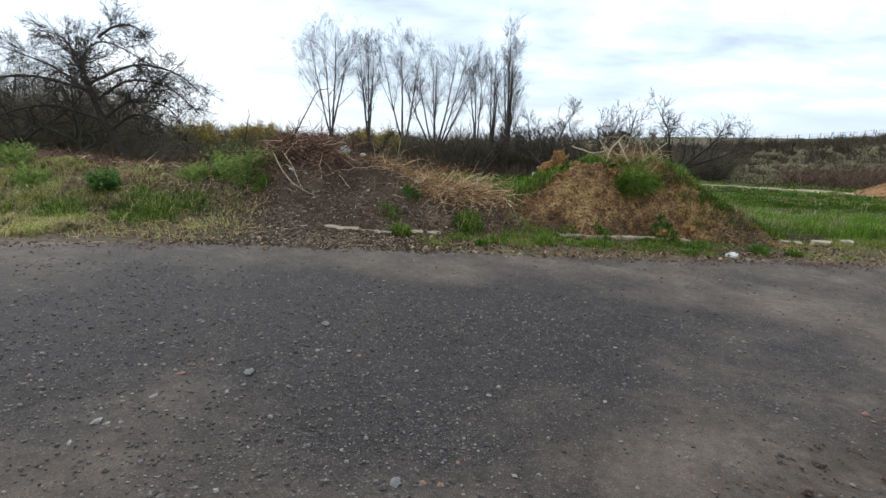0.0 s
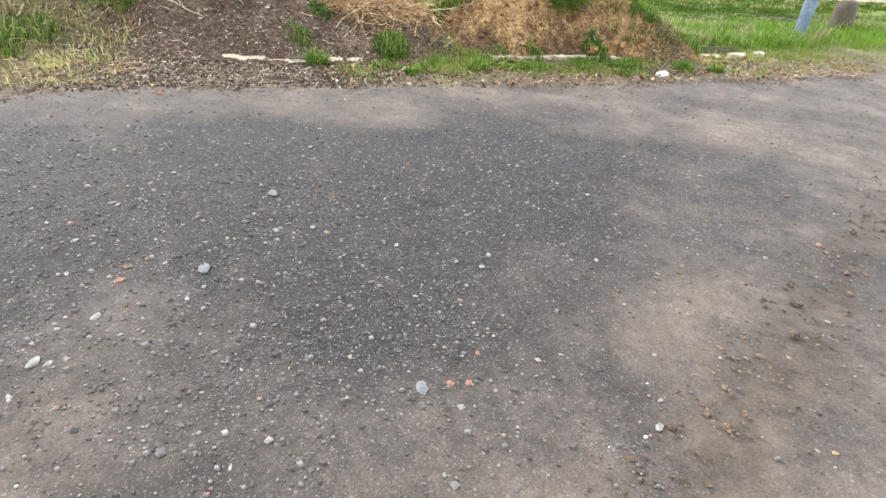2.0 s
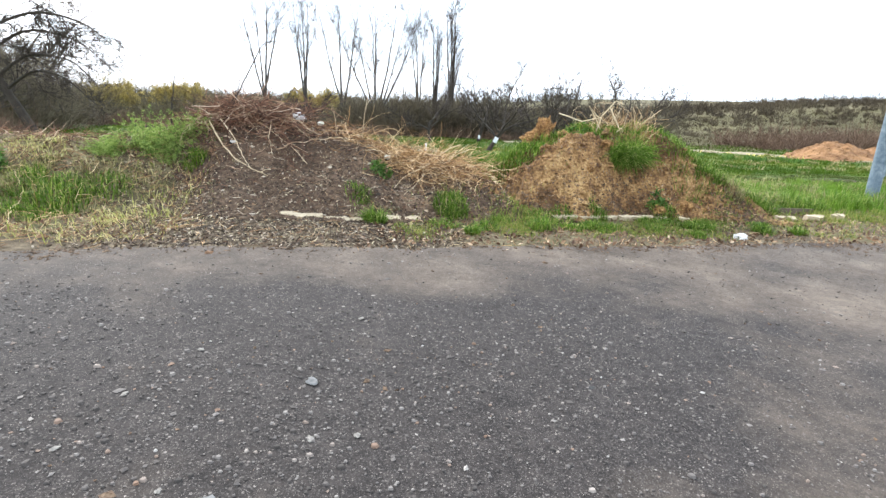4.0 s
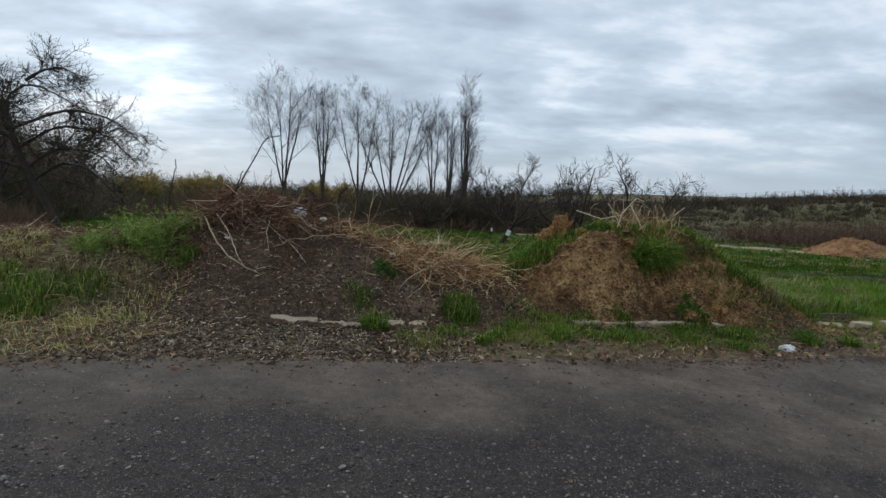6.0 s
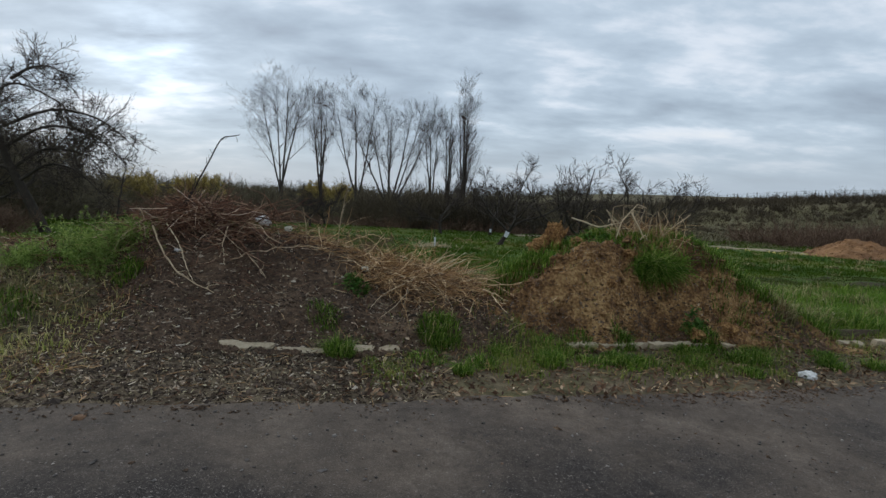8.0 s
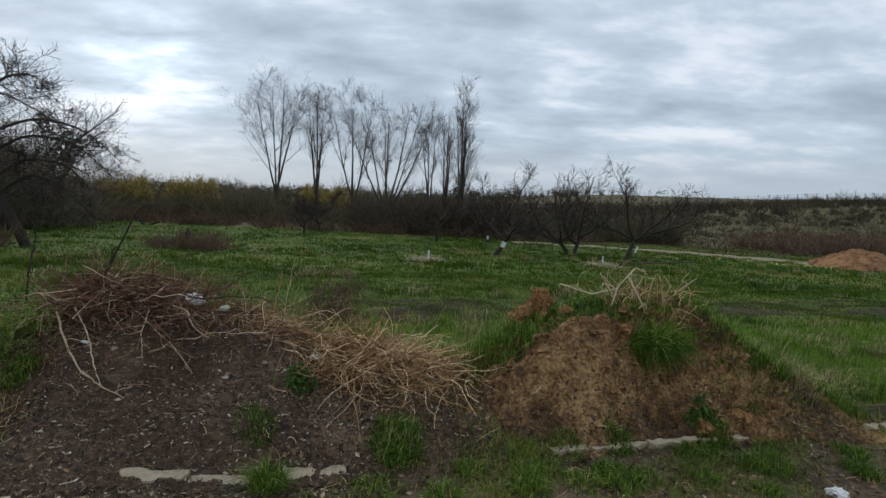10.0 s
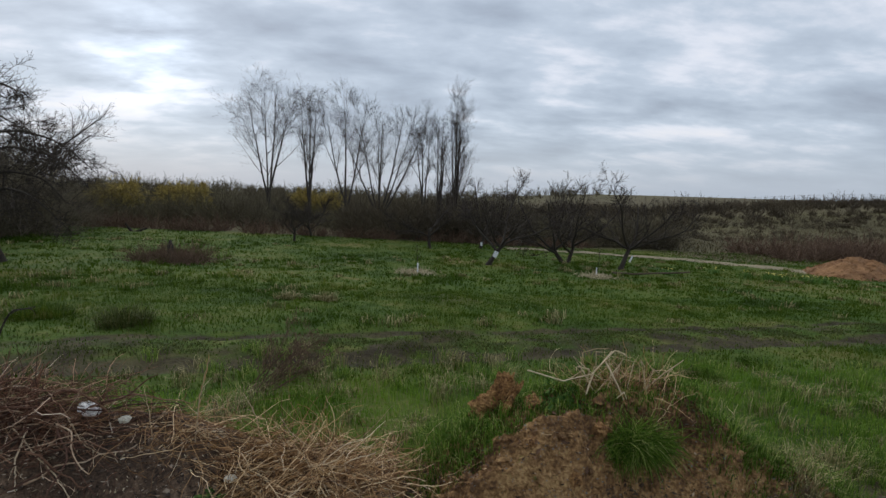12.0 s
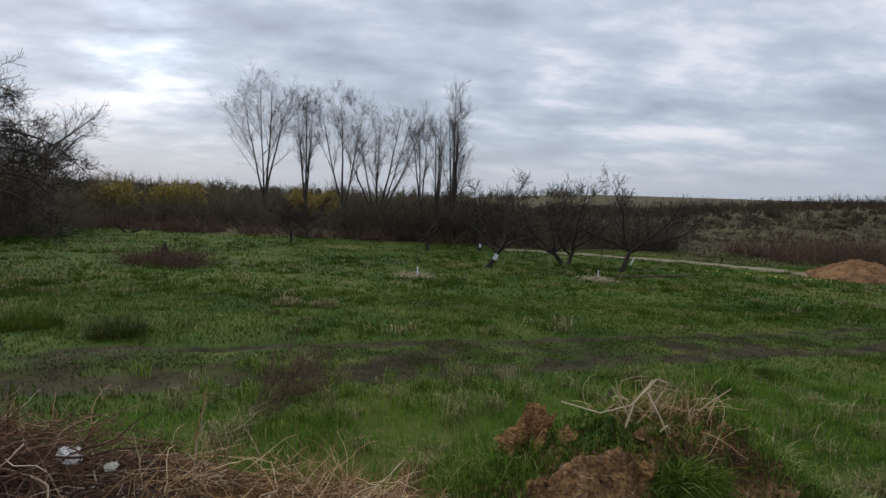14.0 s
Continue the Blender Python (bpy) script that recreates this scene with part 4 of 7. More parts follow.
def gnarled_tree():
    """The wide old tree with an arching limb and drooping ends."""
    rng = np.random.default_rng(5)
    at = np.array([-17.5, 32.0, float(ground(-17.5, 32.0)) - 0.1])
    trunk = bent([at, (-18.3, 32, 0.5), (-19.2, 32, 2.4), (-19.7, 32, 4.4)], 10)[None]
    rt = np.linspace(0.25, 0.14, 10)[None]
    limbs = np.stack([bent(p, 14) for p in (
        [(-19.7, 32, 4.3), (-19.7, 31.8, 5.5), (-18.5, 31.7, 6.4), (-16.9, 31.5, 5.7), (-15.2, 31.3, 4.7)],
        [(-18.6, 31.7, 6.4), (-17.8, 31.8, 7.0), (-17.0, 32, 7.2), (-16.3, 32, 6.8)],
        [(-19.5, 32, 3.4), (-21.2, 32, 4.8), (-22.3, 31.6, 5.3), (-23.6, 31.2, 5.8)],
        [(-19.7, 32, 4.4), (-20.4, 32.3, 5.8), (-21.1, 32.6, 6.6), (-22.2, 32.8, 6.9)],
        [(-19.4, 32, 3.0), (-17.6, 32.5, 4.4), (-15.4, 32.8, 4.0), (-13.9, 33, 2.4)],
        [(-19.6, 32, 4.0), (-16.4, 31.2, 5.1), (-14.1, 31, 4.6), (-12.5, 31, 3.1)],
        [(-19.0, 32, 2.0), (-17.4, 32, 3.2), (-15.2, 31.6, 2.9), (-14.2, 31.4, 1.8)],
        [(-18.7, 32, 1.4), (-17.0, 31.5, 2.4), (-15.4, 31, 2.1), (-13.9, 31, 0.5)],
        [(-19.0, 32, 2.0), (-21.5, 31.5, 2.9), (-24.0, 31, 2.3), (-25.8, 31, 0.7)],
        [(-19.5, 32, 3.6), (-22.0, 30.8, 4.4), (-24.5, 30, 3.8), (-26.5, 30, 2.2)],
        [(-19.4, 32, 3.2), (-19.0, 30.4, 4.4), (-18.0, 29, 5.2), (-16.9, 28.2, 4.7)])])
    rl = np.linspace(0.085, 0.018, 14)[None].repeat(len(limbs), 0)
    b1, r1 = sprout(limbs, rl, 27, 1.9, 60, 7, rng, 0.2, -0.10, 0.12, 0.42, 0.35, 0.5, 0.014)
    b2, r2 = sprout(b1, r1, 8, 0.95, 45, 5, rng, 0.22, 0.06, 0.1, 0.5, 0.5, 0.4, 0.009)
    b3, r3 = sprout(b2, r2, 5, 0.4, 42, 3, rng, 0.2, 0.06, 0.1, 0.6, 0.6, 0.3, 0.006)
    return tree_thing("old_apple_tree", at, "wide gnarled bare apple tree with arching limbs by the bank", [(trunk, rt, 9), (limbs, rl, 7)], [(b1, r1), (b2, r2), (b3, r3)], M_BARK, M_TWIG, "tree")


gnarled_tree()
apple(-25.5, 40.0, 8.2, 6.4, -0.1, 21, label="dark bare apple tree with a dense tangled crown", twigs=(12, 8, 3))
apple(-31.0, 42.0, 9.0, 7.0, 0.1, 22, label="dark bare apple tree with a dense tangled crown", twigs=(12, 8, 3))
apple(-35.0, 65.2, 12.0, 6.5, 0.0, 23, label="large bare tree at the edge of the meadow", group="", twigs=(13, 8, 3))
apple(-42.0, 72.0, 13.0, 9.0, -0.1, 24, label="large bare tree at the edge of the meadow", group="", twigs=(12, 8, 3))
apple(8.0, 40.7, 6.9, 5.2, 0.5, 31, twigs=(11, 8, 3), label="old bare apple tree with a strongly leaning trunk")
apple(15.2, 45.25, 7.4, 5.4, 0.05, 32, stems=2, twigs=(10, 7, 3), label="old bare apple tree forked into two stems near the ground", fork=0.22)
apple(18.0, 41.3, 7.4, 5.8, 0.42, 38, twigs=(11, 8, 3))
apple(5.0, 53.1, 6.2, 4.6, 0.0, 34, label="bare apple tree with a short upright trunk")
apple(10.2, 55.5, 6.6, 4.2, 0.1, 35, label="bare apple tree with a short upright trunk")
apple(-7.35, 54.2, 4.4, 3.2, 0.0, 36, label="small bare fruit tree with a short upright trunk")
apple(-6.6, 60.3, 4.6, 3.2, -0.2, 37, label="small bare fruit tree with a short upright trunk")

poplar(-14.1, 76, 19.4, 11.0, 4, 41, fork=0.15, reach=0.5, angle=38, gather=0.25, forks=11)
poplar(-9.0, 76, 18.0, 4.0, 3, 42, fork=0.15, reach=0.24, angle=20, low=0.14, gather=0.26, label="narrow bare poplar with steep branches")
poplar(-4.3, 76, 18.2, 7.0, 3, 43, fork=0.14, reach=0.38, angle=28, gather=0.34)
poplar(0.0, 76, 16.8, 10.8, 7, 44, fork=0.1, reach=0.32, angle=28, forks=8, lean=0.07, gather=0.5, label="bare poplar with many leaders spreading from low down")
poplar(6.2, 80, 15.6, 4.6, 3, 45, reach=0.27, angle=24)
poplar(9.6, 71, 18.2, 3.4, 5, 46, fork=0.05, reach=0.3, angle=17, low=0.03, forks=8, gather=0.17, label="dark narrow bare Lombardy poplar")
poplar(7.7, 72, 14.8, 2.2, 3, 47, fork=0.05, reach=0.26, angle=15, low=0.05, forks=7, gather=0.24, label="dark narrow bare Lombardy poplar")

# ---------------------------------------------------------------- scrub and woods


def shrubs(n, place, height, rng, stems=9, twigs=9, width=0.55, rad=0.02, fn=ground):
    """Twiggy bushes as arrays: bundles of stems that fan out, with side twigs."""
    x, y = place(n)
    h = height * rng.uniform(0.55, 1.25, n) * (1 + 0.4 * vnoise(x, y, 0.11) + 0.35 * vnoise(x, y, 0.035))
    i = np.repeat(np.arange(n), stems)
    p0 = np.stack([x[i] + rng.normal(0, 0.3, len(i)), y[i] + rng.normal(0, 0.3, len(i)), fn(x[i], y[i]) - 0.1], 1)
    d = np.stack([rng.normal(0, width, len(i)), rng.normal(0, width, len(i)), np.ones(len(i))], 1)
    st = wander(p0, d, h[i] * rng.uniform(0.5, 1.1, len(i)), 4, rng, 0.2, 0.02)
    rs = np.linspace(rad, rad * 0.4, 4)[None].repeat(len(i), 0)
    tw, rw = sprout(st, rs, twigs, height * 0.38, 42, 2, rng, 0.16, 0.05, 0.1, 0.7, 0.6, 0.3, rad * 0.4)
    return join(ribbons(st, rs), ribbons(tw, rw))


def stuff(name, va, mat, label, category):
    return tagged(ob_np(name, va[0], va[1], mat), label, category, kind="stuff")


def belt(x0, x1, y0, y1, rng):
    return lambda n: (rng.uniform(x0, x1, n), rng.uniform(y0, y1, n))


rng = np.random.default_rng(50)
stuff("hedge_scrub", join(shrubs(330, belt(-60, 18, 84, 102, rng), 5.0, rng, 9, 8, 0.5, 0.035), shrubs(190, belt(17, 36, 63, 76, rng), 3.5, rng, 10, 10, 0.5, 0.03), shrubs(250, belt(-42, 19, 69, 79, rng), 4.0, rng, 10, 9, 0.5, 0.03)), M_SCRUB, "dense brown leafless scrub along the back of the meadow", "scrub")
stuff("far_wood", join(shrubs(200, belt(-150, 35, 110, 180, rng), 4.0, rng, 8, 6, 0.45, 0.05), shrubs(200, belt(-110, -30, 125, 145, rng), 4.8, rng, 8, 7, 0.42, 0.05), shrubs(240, belt(-60, 35, 125, 150, rng), 4.2, rng, 8, 7, 0.42, 0.05), shrubs(150, belt(-120, 30, 150, 172, rng), 4.6, rng, 8, 7, 0.42, 0.05), shrubs(260, belt(-260, 110, 235, 300, rng), 5.2, rng, 8, 6, 0.5, 0.1)), M_SCRUB, "distant brown winter woodland on the skyline", "woodland")
stuff("bank_scrub", join(shrubs(1250, belt(12, 185, 94, 140, rng), 1.8, rng, 7, 5, 0.65, 0.065), shrubs(330, belt(6, 66, 128, 168, rng), 2.7, rng, 8, 6, 0.5, 0.05), shrubs(150, belt(30, 120, 78, 92, rng), 1.5, rng, 9, 9, 0.8, 0.03), shrubs(130, belt(36, 175, 117, 125, rng), 2.7, rng, 9, 9, 0.55, 0.04)), M_BANKSCRUB, "dark brown scrub covering the far bank", "scrub")
stuff("bramble_thicket", shrubs(330, belt(41, 82, 52, 64, rng), 2.1, rng, 11, 6, 0.8, 0.03), M_BRAMBLE, "dark red-brown bramble thicket beside the path", "brambles")
stuff("bramble_fringe", shrubs(190, belt(-40, 24, 60.5, 64, rng), 1.5, rng, 11, 8, 0.8, 0.025), M_BRAMBLE, "low red-brown brambles behind the path", "brambles")
stuff("tree_undergrowth", shrubs(260, belt(-80, -36, 60, 74, rng), 5.0, rng, 10, 12, 0.5, 0.03), M_THICKET, "dark tangled undergrowth beneath bare trees", "undergrowth")
stuff("tangled_thicket", shrubs(150, belt(-45, -26.5, 44, 52, rng), 6.0, rng, 12, 16, 0.5, 0.016), M_THICKET, "tall dark thicket of tangled twigs beneath bare trees", "thicket")
stuff("tree_foot_thicket", shrubs(260, belt(-48, -26, 46, 57, rng), 5.4, rng, 11, 10, 0.55, 0.015), M_THICKET, "dense dark twigs and suckers round the foot of the old tree", "thicket")
stuff("trunk_brambles", shrubs(34, belt(-25, -17.6, 29.8, 31.4, rng), 1.5, rng, 11, 14, 0.7, 0.012), M_BRAMBLE, "brown brambles hiding the foot of the old tree", "brambles")
stuff("dark_thicket", shrubs(190, belt(-3.0, 17.5, 62.5, 70, rng), 4.3, rng, 11, 11, 0.45, 0.03), M_BANKSCRUB, "dark leafless thicket at the foot of the poplars", "thicket")
stuff("left_bramble", shrubs(70, belt(-44, -30, 55, 64, rng), 1.8, rng, 11, 9, 0.8, 0.025), M_BRAMBLE, "brown brambles at the meadow edge", "brambles")


def willow(x, y, height, width, seed, n=26):
    rng = np.random.default_rng(seed)
    at = np.array([x, y, float(ground(x, y)) - 0.1])
    trunk = wander(at[None], np.array([[0, 0, 1.0]]), [height * 0.3], 4, rng, 0.05)
    az = rng.uniform(0, 2 * math.pi, n)
    d = np.stack([np.cos(az) * width, np.sin(az) * width, rng.uniform(0.5, 1.4, n)], 1)
    limb = wander(np.repeat(trunk[:, -1], n, 0), d, height * rng.uniform(0.4, 0.75, n), 6, rng, 0.12, -0.02)
    rl = np.linspace(0.07, 0.02, 6)[None].repeat(n, 0)
    b1, r1 = sprout(limb, rl, 16, height * 0.26, 40, 4, rng, 0.14, -0.03, 0.1, 0.5, 0.5, 0.3, 0.025)
    b2, r2 = sprout(b1, r1, 10, height * 0.13, 45, 3, rng, 0.16, -0.08, 0.1, 0.7, 0.7, 0.3, 0.02)
    ob = thing("willow_bush", at, "round yellow-green willow bush with budding twigs", "bush", "willow bushes")
    v, f = join(tubes(trunk, np.linspace(0.2, 0.14, 4)[None], 6), tubes(limb, rl, 4))
    ob_np("trunk", v, f, M_BARK, ob, True)
    v, f = join(ribbons(b1, r1), ribbons(b2, r2))
    ob_np("crown", v, f, M_WILLOW, ob)


willow(-32.3, 75, 5.2, 0.9, 61, 46)
willow(-24.6, 77, 5.5, 0.95, 62, 50)
willow(-8.5, 80, 5.4, 0.8, 63, 36)

# fence on the far bank


def far_fence():
    xs = np.arange(62, 150, 2.6)
    fence = thing("bank_fence", (100, 124, 4.0), "line of thin dark fence posts on top of the far bank", "fence")
    top = []
    for x in xs:
        z = float(ground(x, 126.0))
        bm = bmesh.new()
        bmesh.ops.create_cone(bm, cap_ends=True, segments=6, radius1=0.075, radius2=0.065, depth=2.8)
        ob = part("post", bm, M_WOOD, fence)
        ob.location = Vector((x, 126.0, z + 1.2)) - fence.location
        top.append((x, 126.0, z))
    for h in (1.4, 1.9, 2.4):
        p = np.array(top) + (0, -0.08, h)
        v, f = tubes(p[None], np.full((1, len(p)), 0.02), 3)
        ob_np("wire", v, f, M_WIRE, fence)


far_fence()

# ---------------------------------------------------------------- lamp column and timber stump


def lamp_column():
    at = Vector((9.98, 11.4, float(ground(9.98, 11.4)) - 0.1))
    col = thing("lamp_column", at, "grey-blue painted steel lamp column leaning beside the road", "lamp post")
    col.matrix_basis = pose(*at, 0, 2.0, 20)

    def lathe(name, prof, parent, label=""):
        bm = bmesh.new()
        rings = [[bm.verts.new((r * math.cos(a), r * math.sin(a), z)) for a in np.linspace(0, 2 * math.pi, 20, endpoint=False)] for z, r in prof]
        for lo, hi in zip(rings, rings[1:]):
            for k in range(20):
                bm.faces.new((lo[k], lo[(k + 1) % 20], hi[(k + 1) % 20], hi[k]))
        bm.faces.new(rings[-1])
        return part(name, bm, M_GALV, parent, label, True)

    lathe("base_section", [(0, 0.125), (0.05, 0.125), (1.98, 0.12), (2.02, 0.13), (2.1, 0.13), (2.13, 0.11), (2.18, 0.07)], col, "wide dented base of the column")
    lathe("shaft", [(2.16, 0.072), (4.0, 0.062), (6.5, 0.05)], col, "thin upper shaft")
    bm = bmesh.new()
    bmesh.ops.create_cube(bm, size=1)
    bmesh.ops.scale(bm, vec=(0.13, 0.02, 0.5), verts=bm.verts)
    bmesh.ops.bevel(bm, geom=bm.edges[:], offset=0.008, segments=2, affect="EDGES")
    door = part("access_door", bm, M_GALV, col, "flush access door in the base")
    door.location = (0.02, -0.118, 0.85)
    bm = bmesh.new()
    bmesh.ops.create_cone(bm, cap_ends=True, segments=10, radius1=0.012, radius2=0.01, depth=0.02)
    lock = part("lock", bm, M_WIRE, door, "small dark key lock")
    lock.matrix_basis = pose(0, -0.014, 0.12, 90)


def timber_stump():
    rng = np.random.default_rng(8)
    x, y = 12.3, 12.6
    at = (x, y, float(ground(x, y)) - 0.1)
    ob = thing("timber_post", at, "short thick rotten timber post with a hollow, in the grass", "post")
    n, prof = 14, [(0, 0.26), (0.3, 0.23), (0.6, 0.22), (0.78, 0.2), (0.8, 0.12)]
    bm = bmesh.new()
    rings = []
    for z, r in prof:
        rings.append([bm.verts.new((r * math.cos(a) * 1.2 + rng.normal(0, 0.012), r * math.sin(a) + rng.normal(0, 0.012), z + rng.normal(0, 0.02))) for a in np.linspace(0, 2 * math.pi, n, endpoint=False)])
    for lo, hi in zip(rings, rings[1:]):
        for k in range(n):
            bm.faces.new((lo[k], lo[(k + 1) % n], hi[(k + 1) % n], hi[k]))
    bm.faces.new(rings[-1])
    part("post_body", bm, M_WOOD, ob, "", True)


lamp_column()
timber_stump()

# ---------------------------------------------------------------- on the heaps: brush, straw, stalks


def strands(n, centre, spread, length, radius, rng, k=7, gnarl=0.25, flat=0.35, base=surface, above=(0.0, 0.3), lift=-0.05, heading=None):
    """Loose stems lying over one another on a heap."""
    x = centre[0] + rng.normal(0, spread[0], n)
    y = centre[1] + rng.normal(0, spread[1], n)
    p = np.stack([x, y, base(x, y) + rng.uniform(*above, n)], 1)
    az = rng.uniform(0, 2 * math.pi, n) if heading is None else rng.normal(heading, 0.7, n)
    d = np.stack([np.cos(az), np.sin(az), rng.normal(0, flat, n)], 1)
    w = wander(p, d, length * rng.uniform(0.4, 1.4, n), k, rng, gnarl, lift)
    floor = base(w[..., 0], w[..., 1])
    w[..., 2] = np.maximum(w[..., 2], floor + 0.01)
    r = radius * rng.uniform(0.5, 1.4, n)[:, None] * np.linspace(1, 0.5, k)[None]
    return w, r


def clumps(n, per, centre, spread, length, radius, rng, k=8, gnarl=0.22, fan=0.4, above=(0.0, 0.15), lift=-0.06, tilt=0.25, face=None):
    """Stems in bundles that share a heading, flung over one another."""
    c = np.stack([centre[0] + rng.normal(0, spread[0], n), centre[1] + rng.normal(0, spread[1], n)], 1)
    head = rng.uniform(0, 2 * math.pi, n) if face is None else rng.normal(face, 1.1, n)
    i = np.repeat(np.arange(n), per)
    m = len(i)
    x, y = c[i, 0] + rng.normal(0, 0.07, m), c[i, 1] + rng.normal(0, 0.07, m)
    p = np.stack([x, y, surface(x, y) + rng.uniform(*above, m)], 1)
    az = head[i] + rng.normal(0, fan, m)
    d = np.stack([np.cos(az), np.sin(az), rng.normal(tilt, 0.3, m)], 1)
    w = wander(p, d, length * rng.uniform(0.45, 1.35, m), k, rng, gnarl, lift)
    w[..., 2] = np.maximum(w[..., 2], surface(w[..., 0], w[..., 1]) + 0.008)
    return w, radius * rng.uniform(0.45, 1.5, m)[:, None] * np.linspace(1, 0.45, k)[None]


def pile(name, at, label, category, singles, single_name, single_mat, rest, rest_name, mat, rest_label):
    """A pile as one thing: its stoutest stems singly, the countless thin ones joined."""
    ob = thing(name, at, label, category)
    w, r = singles
    for k in range(len(w)):
        v, f = tubes(w[k:k + 1], r[k:k + 1], 5)
        ob_np(single_name, v, f, single_mat, ob, True)
    v, f = join(*[tubes(p, q, 3) for p, q in rest])
    tagged(ob_np(rest_name, v, f, mat, ob), rest_label, kind="stuff")
    return ob


def brush_pile():
    rng = np.random.default_rng(70)
    stout = clumps(30, 4, (-2.1, 8.52), (0.45, 0.13), 0.66, 0.0062, rng, 9, 0.2, 1.0, (0.02, 0.27), -0.07, 0.12)
    rest = [clumps(48, 10, (-2.1, 8.62), (0.42, 0.16), 0.38, 0.0038, rng, 6, 0.18, 0.9, (0.0, 0.3), -0.05, 0.2),
            clumps(110, 14, (-2.1, 8.64), (0.44, 0.2), 0.3, 0.0022, rng, 5, 0.24, 0.8, (0.0, 0.3), -0.03, 0.3),
            clumps(24, 8, (-1.25, 8.78), (0.35, 0.14), 0.28, 0.0022, rng, 6, 0.2, 0.9, (0.0, 0.1), -0.06, 0.1)]
    pile("brush_pile", on(-2.1, 8.65), "tangled pile of dead red-brown bramble canes on the soil heap", "brush pile", stout, "cane", M_CANE, rest, "twig_tangle", M_BRUSH, "mass of thin broken twigs")


def on(x, y, up=0.0):
    return (x, y, float(surface(x, y)) + up)


def root_stalk(name, pts, radius, mat, label, seed, shoots=6, length=0.18, category="dead stalk", k=16):
    rng = np.random.default_rng(seed)
    at = np.array(pts[0], float)
    p = bent(pts, k)
    p[1:-1] += rng.normal(0, radius * 0.6, (k - 2, 3))
    p, r = p[None], np.linspace(radius, radius * 0.45, k)[None]
    ob = thing(name, at, label, category)
    v, f = tubes(p, r, 6)
    ob_np("stalk", v, f, mat, ob, True)
    b, rb = sprout(p, r, shoots, length, 50, 5, rng, 0.25, 0.0, 0.2, 0.5, 0.4, 0.3, radius * 0.3)
    for k in range(len(b)):
        v, f = tubes(b[k:k + 1], rb[k:k + 1], 4)
        ob_np("shoot", v, f, mat, ob)
    return ob


def hanging_roots():
    """Roots and canes that hang down the heap's face, pale where the bark has gone."""
    rng = np.random.default_rng(79)
    falls = (((-2.53, 8.32), (-2.36, 8.14), (-2.15, 7.98), (-2.03, 7.94), (-1.82, 7.9)), ((-2.42, 8.37), (-2.22, 8.21), (-2.12, 8.06), (-2.02, 7.95)), ((-2.24, 8.33), (-2.09, 8.2), (-2.09, 8.11)),
             ((-2.73, 8.35), (-2.5, 8.15), (-2.35, 8.08)), ((-2.04, 8.51), (-1.82, 8.38), (-1.64, 8.3), (-1.49, 8.22), (-1.39, 8.16)), ((-1.82, 8.4), (-1.84, 8.28), (-1.8, 8.2)),
             ((-2.62, 8.4), (-2.6, 8.22), (-2.55, 8.1)), ((-2.3, 8.36), (-2.32, 8.2), (-2.24, 8.06)), ((-2.9, 8.4), (-3.15, 8.3), (-3.4, 8.22)), ((-1.6, 8.5), (-1.45, 8.42), (-1.22, 8.4)))
    for n, way in enumerate(falls):
        m = len(way) - 1
        pts = [on(x, y, 0.015 + (0.14 if k == 0 else 0.03 * math.sin(k / m * math.pi))) for k, (x, y) in enumerate(way)]
        mat = M_PALESTALK if n in (0, 1, 4, 5, 9) else M_CANE
        tagged(root_stalk("hanging_root", pts, (0.01, 0.007, 0.006, 0.0065, 0.007)[n] if n < 5 else rng.uniform(0.005, 0.007), mat, "dead root hanging down the face of the soil heap", 80 + n, 6, 0.15, "root"), group="hanging roots")


brush_pile()
hanging_roots()
root_stalk("bramble_stem", [(-2.52, 8.72, 1.05), (-2.34, 8.62, 1.33), (-2.22, 8.55, 1.52), (-2.12, 8.48, 1.7), (-1.98, 8.41, 1.86), (-1.92, 8.36, 2.02), (-1.83, 8.32, 2.11), (-1.7, 8.32, 2.12)], 0.011, M_BARK, "dark dead bramble stem rising from the brush pile", 91, 14, 0.09)
for n, (pts, mat, label) in enumerate((([(-2.42, 8.6, 1.0), (-2.39, 8.6, 1.28), (-2.25, 8.6, 1.52), (-2.17, 8.6, 1.72)], M_BARK, "dark thick cane standing up out of the brush pile"), ([(-2.2, 8.6, 1.15), (-2.04, 8.6, 1.46), (-1.84, 8.6, 1.69)], M_CANE, "broken cane sticking up from the brush pile"),
                                        ([(-1.9, 8.6, 1.2), (-1.58, 8.6, 1.36), (-1.42, 8.6, 1.43), (-1.25, 8.6, 1.49)], M_CANE, "broken cane sticking up from the brush pile"), ([on(-1.04, 8.6), (-1.06, 8.6, 1.24), (-1.09, 8.6, 1.41)], M_PALESTALK, "pale dry stem standing on the soil heap"),
                                        ([on(-0.72, 8.6), (-0.68, 8.6, 1.33), (-0.6, 8.6, 1.66)], M_PALESTALK, "pale dry stem standing on the soil heap"), ([(-2.9, 8.6, 0.9), (-2.62, 8.6, 1.42), (-2.6, 8.62, 1.62)], M_CANE, "broken cane sticking up from the brush pile"))):
    root_stalk("bramble_stem", pts, 0.013 if n == 0 else 0.008 if mat is M_CANE else 0.005, mat, label, 85 + n, 4, 0.14)
root_stalk("bramble_stem", [(-3.2, 9.0, 0.95), (-3.17, 9.0, 1.35), (-3.12, 9.02, 1.62), (-3.08, 9.0, 1.85)], 0.011, M_BARK, "thin dead bramble stem rising from the brush pile", 92, 7, 0.12)
